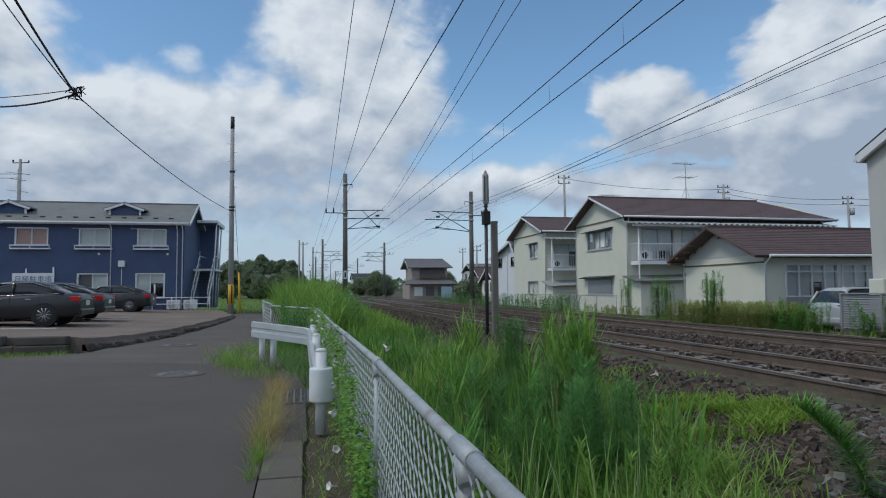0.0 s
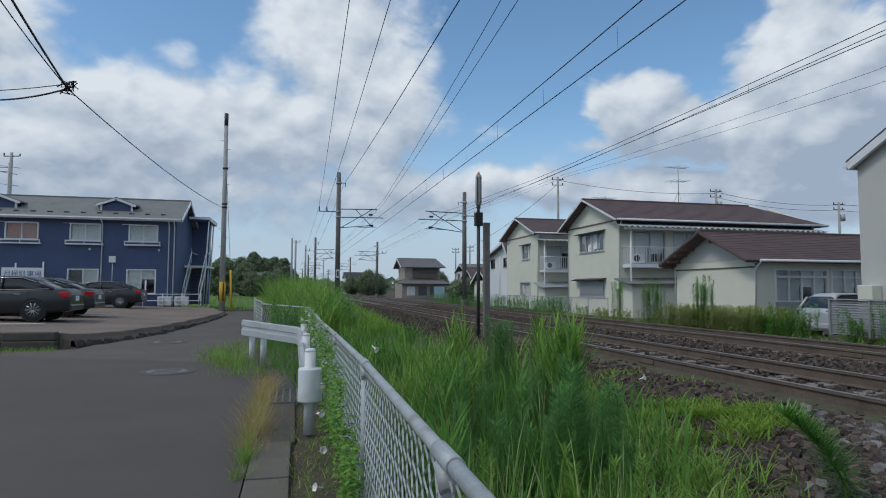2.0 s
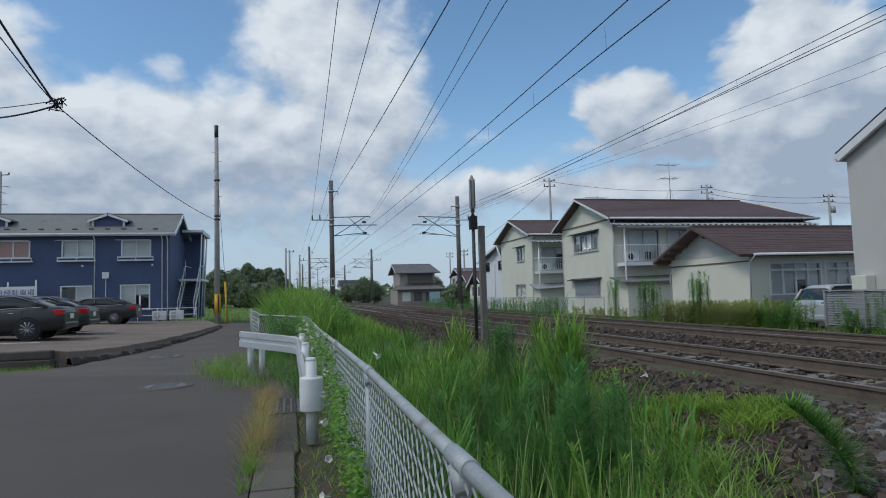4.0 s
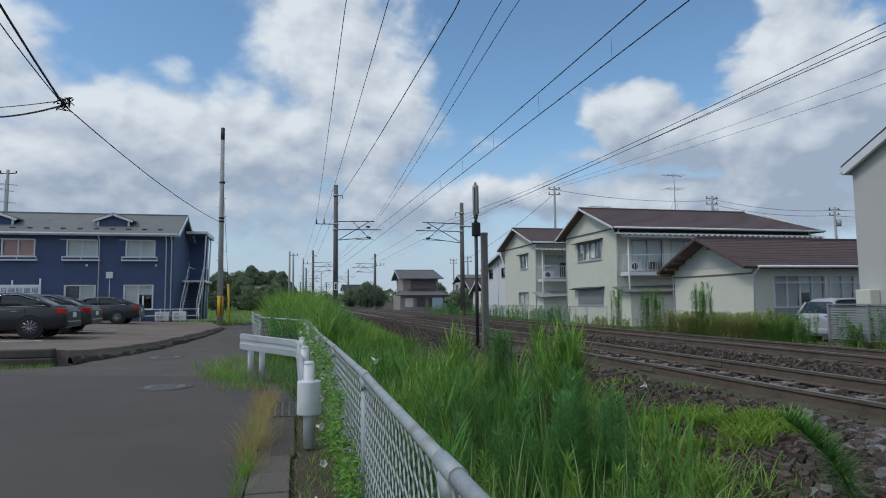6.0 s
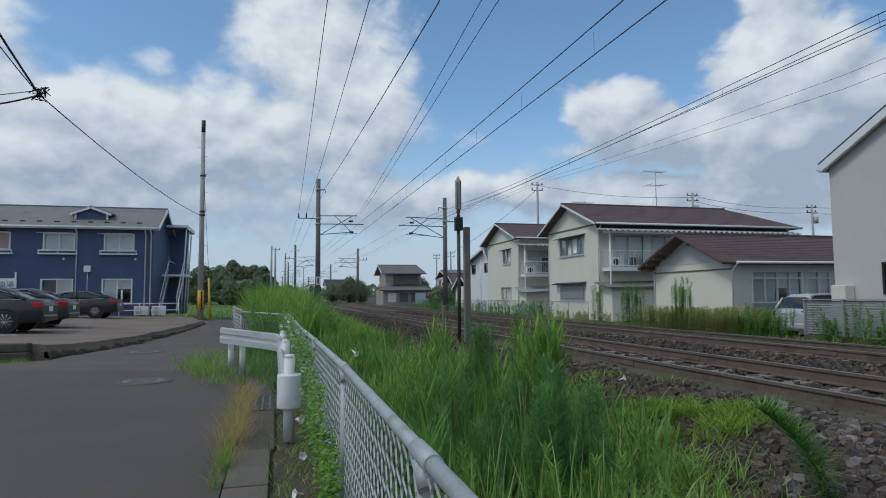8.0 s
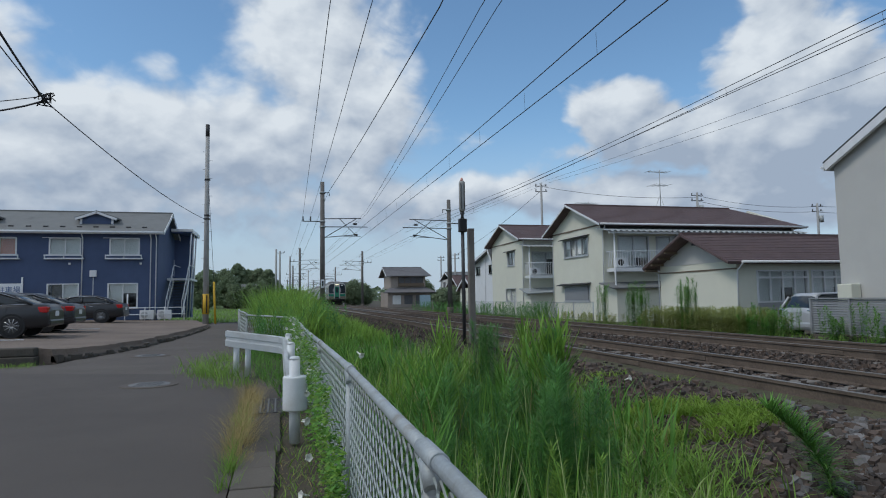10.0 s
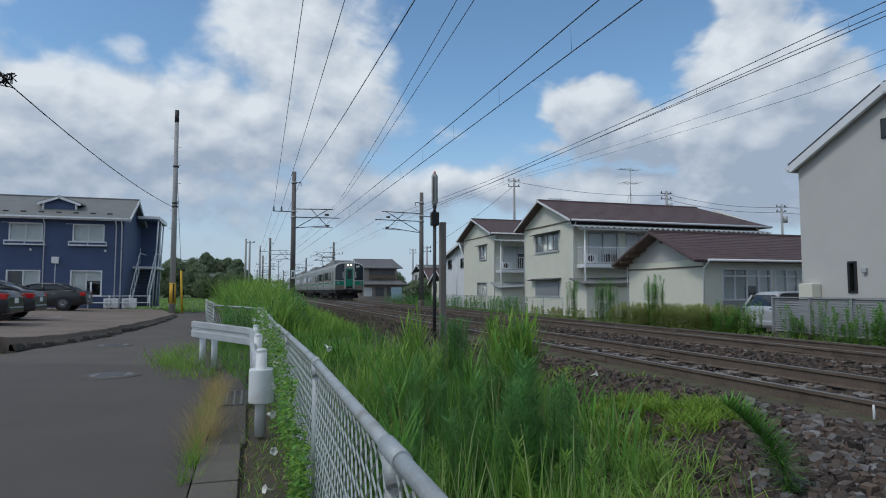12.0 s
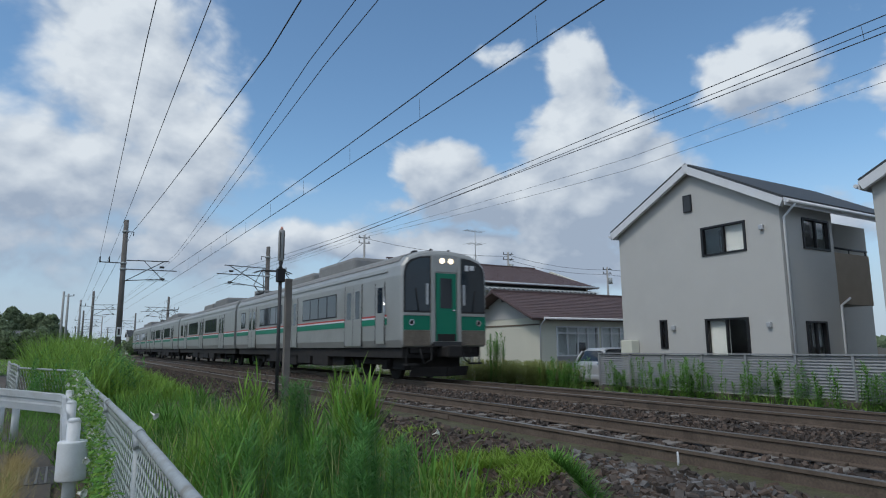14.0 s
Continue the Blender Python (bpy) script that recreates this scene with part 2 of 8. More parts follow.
M = dict(
    soil=material("soil", (0.078, 0.065, 0.048), 0.95, scale=1.5, vary=0.35, bump=0.5, fine=25, dirt=(0.07, 0.1, 0.03)),
    far_green=material("field_grass", (0.09, 0.14, 0.035), 0.9, scale=0.08, vary=0.3, fine=2.0, dirt=(0.12, 0.15, 0.05)),
    asphalt=material("asphalt", (0.094, 0.080, 0.070), 0.85, scale=0.5, vary=0.22, bump=0.35, fine=110, dirt=(0.108, 0.099, 0.088), dirt_amount=0.6),
    asphalt_old=material("worn_asphalt", (0.118, 0.101, 0.088), 0.9, scale=0.7, vary=0.26, bump=0.4, fine=80, dirt=(0.082, 0.076, 0.068), dirt_amount=0.7),
    mossy=material("mossy_soil", (0.082, 0.078, 0.042), 0.95, scale=4, vary=0.4, bump=0.6, fine=45, dirt=(0.055, 0.045, 0.036), dirt_amount=0.8),
    gravel_lot=material("lot_gravel", (0.20, 0.158, 0.13), 0.95, scale=0.6, vary=0.3, bump=0.6, fine=35, dirt=(0.09, 0.075, 0.06)),
    concrete=material("concrete", (0.135, 0.118, 0.10), 0.9, scale=3, vary=0.2, bump=0.2, fine=90, dirt=(0.075, 0.066, 0.055), dirt_amount=0.85),
    old_concrete=material("old_concrete", (0.096, 0.084, 0.072), 0.95, scale=2.5, vary=0.3, bump=0.35, fine=60, dirt=(0.05, 0.05, 0.042), dirt_amount=0.7),
    ballast_bed=material("ballast_bed", (0.045, 0.038, 0.034), 0.95, scale=3, vary=0.4, bump=1.0, fine=22, dirt=(0.07, 0.058, 0.05)),
    stone=material("ballast_stone", (0.066, 0.053, 0.045), 0.9, scale=5, vary=0.75, fine=40, per_piece=0.9, bump=0.2, tint=(0.14, 0.098, 0.075)),
    stone_grey=material("fresh_ballast_stone", (0.155, 0.15, 0.147), 0.9, scale=5, vary=0.7, fine=40, per_piece=0.9, bump=0.2, tint=(0.10, 0.078, 0.065)),
    rail_side=material("rusty_rail", (0.15, 0.115, 0.09), 0.85, 0.2, scale=4, vary=0.3, fine=50, dirt=(0.052, 0.042, 0.035)),
    rail_top=material("polished_rail_head", (0.27, 0.235, 0.205), 0.42, 0.8, scale=3, vary=0.1),
    sleeper=material("concrete_sleeper", (0.2, 0.18, 0.16), 0.9, scale=4, vary=0.2, dirt=(0.11, 0.08, 0.06)),
    galv=material("galvanised_steel", (0.40, 0.43, 0.435), 0.6, 0.25, scale=9, vary=0.16, fine=80, dirt=(0.23, 0.2, 0.155), dirt_amount=0.75),
    mesh=material("coated_mesh_wire", (0.45, 0.49, 0.47), 0.5, 0.3, scale=8, vary=0.1),
    white_paint=material("white_painted_steel", (0.72, 0.74, 0.75), 0.5, 0.0, scale=5, vary=0.05, dirt=(0.5, 0.47, 0.42), dirt_amount=0.5),
    pole=material("pole_concrete", (0.36, 0.36, 0.35), 0.9, scale=3, vary=0.15, fine=60, dirt=(0.25, 0.245, 0.24)),
    mast=material("mast_concrete", (0.15, 0.14, 0.13), 0.9, scale=3, vary=0.2, fine=60, dirt=(0.07, 0.065, 0.06)),
    dark_steel=material("dark_steel", (0.06, 0.06, 0.062), 0.6, 0.4, scale=8, vary=0.2),
    wire=material("wire_metal", (0.055, 0.058, 0.065), 0.6, 0.3, vary=0.1),
    black=material("black_rubber", (0.015, 0.015, 0.016), 0.6, scale=8, vary=0.2),
    blue_wall=material("blue_siding", (0.067, 0.098, 0.188), 0.65, scale=1.5, vary=0.12, fine=50, dirt=(0.05, 0.085, 0.165), dirt_amount=0.4),
    grey_roof=material("grey_slate_roof", (0.19, 0.195, 0.19), 0.7, scale=2, vary=0.12, fine=30, bump=0.2, dirt=(0.10, 0.10, 0.10)),
    brown_roof=material("brown_roof", (0.125, 0.082, 0.078), 0.62, scale=2.5, vary=0.28, fine=14, bump=0.3, dirt=(0.085, 0.062, 0.060)),
    dark_roof=material("dark_slate_roof", (0.05, 0.055, 0.06), 0.6, scale=2, vary=0.15, fine=30),
    cream=material("cream_render", (0.70, 0.695, 0.585), 0.9, scale=1.0, vary=0.05, fine=40, bump=0.1, dirt=(0.62, 0.60, 0.50), dirt_amount=0.45),
    white_wall=material("white_siding", (0.54, 0.53, 0.50), 0.8, scale=1.2, vary=0.04, fine=60, bump=0.08, dirt=(0.48, 0.475, 0.46), dirt_amount=0.5),
    tan_wall=material("tan_siding", (0.34, 0.275, 0.21), 0.8, scale=3, vary=0.1),
    white_trim=material("white_trim", (0.75, 0.76, 0.77), 0.5, scale=4, vary=0.05, dirt=(0.55, 0.53, 0.5), dirt_amount=0.3),
    alu=material("aluminium_frame", (0.5, 0.51, 0.52), 0.45, 0.4, scale=6, vary=0.08),
    bronze=material("dark_bronze_frame", (0.03, 0.03, 0.032), 0.4, 0.3, scale=6, vary=0.1),
    wood=material("weathered_wood", (0.16, 0.12, 0.085), 0.85, scale=6, vary=0.25, fine=40, dirt=(0.08, 0.065, 0.05)),
    # weathered boards of the far house, paled in colour for the haze between
    hazed_wood=material("hazed_weathered_boards", (0.36, 0.31, 0.27), 0.85, scale=3, vary=0.15, fine=20, dirt=(0.25, 0.21, 0.18)),
    far_tile=material("grey_roof_tile", (0.17, 0.165, 0.17), 0.7, scale=2, vary=0.15, fine=15, dirt=(0.12, 0.115, 0.12)),
    # leaf green lightened and greyed: distance haze put into the colour
    leaf_hazed=material("hazed_distant_leaf", (0.20, 0.255, 0.15), 0.75, scale=0.4, vary=0.4, fine=3, per_piece=0.9, spec=0.15, thin=0.35),
    curtain=material("pale_curtain", (0.80, 0.80, 0.78), 0.9, scale=5, vary=0.08),
    pink_curtain=material("pink_curtain", (0.70, 0.36, 0.30), 0.9, scale=5, vary=0.1),
    # dimness of unlit rooms put into the colour; also fills distant windows
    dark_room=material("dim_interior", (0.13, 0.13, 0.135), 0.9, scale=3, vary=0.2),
    glass=material("window_glass", (0.86, 0.9, 0.9), 0.03, 0.0, vary=0.03, spec=0.5, trans=1.0),
    car_black=material("black_car_paint", (0.024, 0.024, 0.027), 0.30, 0.0, vary=0.1, spec=0.6),
    car_navy=material("dark_grey_car_paint", (0.035, 0.036, 0.043), 0.30, 0.0, vary=0.1, spec=0.6),
    car_silver=material("silver_car_paint", (0.48, 0.49, 0.50), 0.35, 0.2, vary=0.05),
    car_glass=material("car_glass", (0.02, 0.024, 0.026), 0.06, 0.0, vary=0.05, spec=0.7),
    chrome=material("chrome", (0.6, 0.6, 0.62), 0.15, 1.0, vary=0.05),
    rim=material("alloy_rim", (0.35, 0.36, 0.37), 0.3, 0.8, vary=0.05),
    red_lens=material("red_lamp_lens", (0.45, 0.02, 0.02), 0.2, vary=0.05),
    yellow=material("yellow_guard", (0.62, 0.38, 0.03), 0.6, scale=6, vary=0.1, dirt=(0.3, 0.2, 0.05)),
    steel_body=material("stainless_body", (0.42, 0.42, 0.40), 0.42, 0.45, scale=1.2, vary=0.08, fine=30, dirt=(0.30, 0.285, 0.26), dirt_amount=0.6),
    train_green=material("train_green", (0.0, 0.20, 0.115), 0.45, scale=3, vary=0.08),
    train_red=material("train_red_stripe", (0.50, 0.06, 0.05), 0.5, scale=3, vary=0.08),
    train_grime=material("grimy_front_steel", (0.19, 0.16, 0.125), 0.8, scale=3, vary=0.3, fine=30, dirt=(0.09, 0.07, 0.055), dirt_amount=0.7),
    train_roof=material("train_roof", (0.25, 0.25, 0.245), 0.8, scale=3, vary=0.15),
    train_under=material("train_underframe", (0.025, 0.023, 0.022), 0.85, scale=3, vary=0.3, dirt=(0.045, 0.036, 0.03)),
    lamp_on=material("lit_headlamp", (0.9, 0.85, 0.7), 0.3, glow=(1.0, 0.80, 0.50), glow_strength=2.6),
    blade=material("reed_blade", (0.14, 0.31, 0.058), 0.55, scale=0.9, vary=0.65, fine=5, per_piece=0.9, spec=0.25, thin=0.4),
    blade_dark=material("goldenrod_leaf", (0.12, 0.285, 0.075), 0.55, scale=0.9, vary=0.5, fine=5, per_piece=0.8, spec=0.25, thin=0.4),
    blade_lime=material("lime_reed_blade", (0.225, 0.38, 0.07), 0.55, scale=1.2, vary=0.55, fine=5, per_piece=0.8, spec=0.25, thin=0.4),
    blade_dry=material("dry_grass", (0.46, 0.37, 0.17), 0.8, scale=1.2, vary=0.3, fine=5, per_piece=0.9, spec=0.2, thin=0.35),
    blade_pale=material("pale_reed_blade", (0.38, 0.46, 0.19), 0.65, scale=0.8, vary=0.3, fine=5, per_piece=0.8, spec=0.25, thin=0.4),
    creeper=material("creeping_weed_leaf", (0.23, 0.355, 0.06), 0.65, scale=1.5, vary=0.4, fine=6, per_piece=0.8, spec=0.2, thin=0.4),
    hedge=material("pale_goldenrod_leaf", (0.33, 0.37, 0.13), 0.65, scale=0.8, vary=0.3, fine=5, per_piece=0.8, spec=0.2, thin=0.4),
    bark=material("bark", (0.1, 0.08, 0.06), 0.95, scale=4, vary=0.3),
    flower=material("white_petal", (0.75, 0.74, 0.68), 0.7, vary=0.1),
    iron=material("cast_iron", (0.19, 0.19, 0.19), 0.7, 0.4, scale=8, vary=0.2),
    sign_white=material("sign_white", (0.75, 0.76, 0.77), 0.5, scale=4, vary=0.04),
    sign_blue=material("sign_lettering_blue", (0.06, 0.12, 0.26), 0.6, vary=0.1),
    lightblue=material("pale_blue_panel", (0.36, 0.50, 0.56), 0.7, scale=3, vary=0.1),
    orange=material("orange_plastic", (0.7, 0.2, 0.02), 0.6, vary=0.1),
    louver=material("grey_louvre_panel", (0.33, 0.335, 0.345), 0.5, 0.2, scale=3, vary=0.06),
)


# ---- mesh helpers ----
def link(name, bm, mat, parent=None, label="", smooth=False):
    me = bpy.data.meshes.new(name)
    bm.normal_update()
    bm.to_mesh(me)
    bm.free()
    for mm in (mat if isinstance(mat, (list, tuple)) else [mat]):
        me.materials.append(mm)
    if smooth:
        for p in me.polygons:
            p.use_smooth = True
    ob = new(name, me)
    if parent is not None:
        ob.parent = parent
    if label:
        ob["label"] = label
    return ob


part = link


def thing(name, label, category, at=(0, 0, 0), turn=0, group="", kind=""):
    ob = new(name)
    ob.empty_display_size = 0.2
    ob.matrix_world = pose(*at, 0, 0, turn)
    return tagged(ob, label, category, group, kind)


def add_box(bm, x0, x1, y0, y1, z0, z1, bevel=0.0, mat_index=0):
    vs = [bm.verts.new(p) for p in ((x0, y0, z0), (x1, y0, z0), (x1, y1, z0), (x0, y1, z0),
                                    (x0, y0, z1), (x1, y0, z1), (x1, y1, z1), (x0, y1, z1))]
    fs = [bm.faces.new([vs[i] for i in f]) for f in
          ((3, 2, 1, 0), (4, 5, 6, 7), (0, 1, 5, 4), (1, 2, 6, 5), (2, 3, 7, 6), (3, 0, 4, 7))]
    for f in fs:
        f.material_index = mat_index
    if bevel:
        es = list({e for f in fs for e in f.edges})
        bmesh.ops.bevel(bm, geom=es, offset=bevel, segments=2, affect="EDGES", profile=0.5)
    return bm


def box(x0, x1, y0, y1, z0, z1, bevel=0.0):
    return add_box(bmesh.new(), min(x0, x1), max(x0, x1), min(y0, y1), max(y0, y1), min(z0, z1), max(z0, z1), bevel)


def add_tube(bm, pts, radii, sides=8, cap=True):
    """A round bar through points; radii is one number or one for each point."""
    pts = [Vector(p) for p in pts]
    if isinstance(radii, (int, float)):
        radii = [radii] * len(pts)
    rings = []
    for i, p in enumerate(pts):
        d = (pts[min(i + 1, len(pts) - 1)] - pts[max(i - 1, 0)]).normalized()
        u = d.cross(Vector((0, 0, 1)) if abs(d.z) < 0.95 else Vector((0, 1, 0))).normalized()
        v = d.cross(u)
        rings.append([bm.verts.new(p + (u * math.cos(a) + v * math.sin(a)) * radii[i])
                      for a in (2 * math.pi * k / sides for k in range(sides))])
    for a, b in zip(rings, rings[1:]):
        for k in range(sides):
            bm.faces.new((a[k], b[k], b[(k + 1) % sides], a[(k + 1) % sides])).smooth = True
    if cap:
        bm.faces.new(rings[0])
        bm.faces.new(rings[-1][::-1])
    return bm


def tube(pts, radii, sides=8, cap=True):
    return add_tube(bmesh.new(), pts, radii, sides, cap)


def prism(outline, axis, a, b):
    """An outline in the plane across axis ('x': (y, z) pairs, 'y': (x, z) pairs, 'z': (x, y)), drawn out from a to b."""
    bm = bmesh.new()

    def at(p, q):
        return {"x": (q, p[0], p[1]), "y": (p[0], q, p[1]), "z": (p[0], p[1], q)}[axis]
    lo = [bm.verts.new(at(p, a)) for p in outline]
    hi = [bm.verts.new(at(p, b)) for p in outline]
    bm.faces.new(lo)
    bm.faces.new(hi[::-1])
    for i in range(len(outline)):
        j = (i + 1) % len(outline)
        bm.faces.new((lo[i], hi[i], hi[j], lo[j]))
    bmesh.ops.recalc_face_normals(bm, faces=bm.faces)
    return bm


def slab(p0, p1, p2, p3, thick):
    """A flat sheet with thickness, corners in order, thickened downwards."""
    bm = bmesh.new()
    ps = [Vector(p) for p in (p0, p1, p2, p3)]
    n = (ps[1] - ps[0]).cross(ps[3] - ps[0]).normalized()
    if n.z < 0:
        n = -n
    top = [bm.verts.new(p) for p in ps]
    low = [bm.verts.new(p - n * thick) for p in ps]
    bm.faces.new(top)
    bm.faces.new(low[::-1])
    for i in range(4):
        j = (i + 1) % 4
        bm.faces.new((top[i], low[i], low[j], top[j]))
    bmesh.ops.recalc_face_normals(bm, faces=bm.faces)
    return bm


def raw(name, verts, faces, mat, parent=None, label=""):
    """A large mesh straight from arrays."""
    me = bpy.data.meshes.new(name)
    verts = np.asarray(verts, dtype=np.float32)
    faces = np.asarray(faces, dtype=np.int32)
    k = faces.shape[1]
    me.vertices.add(len(verts))
    me.vertices.foreach_set("co", verts.ravel())
    me.loops.add(faces.size)
    me.loops.foreach_set("vertex_index", faces.ravel())
    me.polygons.add(len(faces))
    me.polygons.foreach_set("loop_start", np.arange(0, faces.size, k, dtype=np.int32))
    me.polygons.foreach_set("loop_total", np.full(len(faces), k, dtype=np.int32))
    me.update(calc_edges=True)
    me.shade_flat()
    me.validate()
    me.materials.append(mat)
    ob = new(name, me)
    if parent is not None:
        ob.parent = parent
    if label:
        ob["label"] = label
    return ob

# ---- ground, road, track ----
RAIL_Z = 0.57
NEAR_X, FAR_X = 5.73, 9.45     # track centres
BED_Z = 0.40


def profile(x):
    """Height of the ground across the line."""
    xs = (-5000, 0.35, 1.2, 3.2, 12.2, 14.0, 15.2, 5000)
    zs = (-0.03, -0.03, 0.06, 0.30, 0.27, 0.24, 0.0, 0.0)
    return float(np.interp(x, xs, zs))


def build_ground():
    xs = [-4000, -400, -60, -12, -5, -1, 0.35, 0.8, 1.2, 2, 3.2, 8, 12.2, 14.0, 15.2, 20, 60, 400, 4000]
    ys = [-400, -60, -20, 0, 5, 10, 20, 40, 80, 160, 400, 1200, 4500]
    v = [(x, y, profile(x)) for y in ys for x in xs]
    n = len(xs)
    f = [(j * n + i, j * n + i + 1, (j + 1) * n + i + 1, (j + 1) * n + i) for j in range(len(ys) - 1) for i in range(n - 1)]
    tagged(raw("ground", v, f, M["soil"]), "dark earth ground with patchy weeds along the line", "ground", kind="structure")
    # field behind the lane
    fld = raw("field", [(-160, 46, 0.02), (1.6, 46, 0.02), (1.6, 330, 0.02), (-160, 330, 0.02)], [(0, 1, 2, 3)], M["far_green"])
    tagged(fld, "flat green field of grass behind the lane", "field", kind="structure")


def build_road():
    # lane: runs along the fence, slightly narrowing, and on past the pole
    pts_r = [(-0.345, -14), (-0.345, 8), (-0.62, 13.45), (-0.8, 14.6), (-1.0, 16), (-1.3, 22), (-1.9, 32), (-2.3, 46)]
    pts_l = [(-9.5, -14), (-9.5, 8), (-6.9, 16.0), (-6.2, 16.9), (-5.2, 17.2), (-4.8, 22), (-4.0, 32), (-4.4, 46)]
    bm = bmesh.new()
    L, Rr = [], []
    for (a, b), (c, d) in zip(pts_l, pts_r):
        L.append(bm.verts.new((a, b, 0.012)))
        Rr.append(bm.verts.new((c, d, 0.0)))
    low = [[bm.verts.new((v.co.x, v.co.y, -0.25)) for v in s] for s in (L, Rr)]
    for i in range(len(L) - 1):
        top = bm.faces.new((L[i], Rr[i], Rr[i + 1], L[i + 1]))
        top.material_index = 1 if i > 1 else 0
        bm.faces.new((Rr[i], low[1][i], low[1][i + 1], Rr[i + 1]))
        bm.faces.new((low[0][i], L[i], L[i + 1], low[0][i + 1]))
    road = link("road", bm, M["asphalt"])
    road.data.materials.append(M["asphalt_old"])
    tagged(road, "worn dark grey asphalt lane resurfaced up to a joint", "road", kind="structure")
    bm = box(-60, -5.6, -14, 17.0, -0.2, -0.002)
    tagged(link("road_2", bm, M["asphalt"]), "worn asphalt of the side road", "road", kind="structure")
    # kerb slabs of the gutter
    kerb = thing("gutter_kerb", "row of pale concrete gutter slabs along the lane", "kerb", kind="structure")
    gut = link("gutter_bed", box(-0.33, 0.06, 6.5, 12.4, -0.15, 0.012, 0.01), M["old_concrete"], kerb, "dirt-covered gutter concrete")
    me = None
    for k in range(9):
        y0 = 1.0 + k * 0.61
        if me is None:
            ob = link("slab", box(-0.17, 0.17, 0, 0.60, -0.15, 0.02, 0.008), M["concrete"], kerb)
            me = ob.data
        else:
            ob = new("slab", me)
            ob.parent = kerb
        ob.location = (-0.16 + 0.003 * ((k * 7) % 3), y0, 0.004 * ((k * 5) % 3) - 0.004)


def rail_section(w=0.065, h=0.153):
    return [(-0.06, 0), (0.06, 0), (0.06, 0.012), (0.012, 0.026), (0.012, 0.115), (w / 2, 0.125), (w / 2, h),
            (-w / 2, h), (-w / 2, 0.125), (-0.012, 0.115), (-0.012, 0.026), (-0.06, 0.012)]


def build_track(cx, name, cant=0.0):
    tr = thing(name, "rusty steel railway track on concrete sleepers and ballast", "railway track", kind="structure")
    for side in (-1, 1):
        x = cx + side * (1.067 / 2 + 0.0325)
        rail = link("rail", prism([(x + a, RAIL_Z + side * cant - 0.153 + b) for a, b in rail_section()], "y", -40, 420), M["rail_side"], tr)
        link("rail_head", box(x - 0.031, x + 0.031, -40, 420, RAIL_Z + side * cant - 0.002, RAIL_Z + side * cant + 0.004), M["rail_top"], rail, "polished rail head")
        fp = None
        for y in (8.3, 13.0, 33.0):
            fp = box(x - 0.027, x + 0.027, y, y + 0.45, RAIL_Z - 0.115 + side * cant, RAIL_Z - 0.045 + side * cant, 0.006)
            link("fishplate", fp, M["rail_side"], rail)
    sl = cl = None
    for k in range(150):
        y = -8 + k * 0.62
        if sl is None:
            o = link("sleeper", box(-1.0, 1.0, -0.11, 0.11, -0.17, 0.0, 0.012), M["sleeper"], tr)
            sl = o.data
        else:
            o = new("sleeper", sl)
            o.parent = tr
        o.location = (cx, y, RAIL_Z - 0.150)
        o.rotation_euler = (0, -math.asin(2 * cant / 1.132), 0)
    clips = bmesh.new()
    for k in range(110):
        y = -8 + k * 0.62
        for s in (-1, 1):
            for q in (-1, 1):
                x = cx + s * 0.566 + q * 0.085
                add_box(clips, x - 0.03, x + 0.03, y - 0.035, y + 0.035, RAIL_Z - 0.152 + s * cant, RAIL_Z - 0.125 + s * cant)
    tagged(link("rail_clips", clips, M["rail_side"], tr), kind="stuff")
    return tr


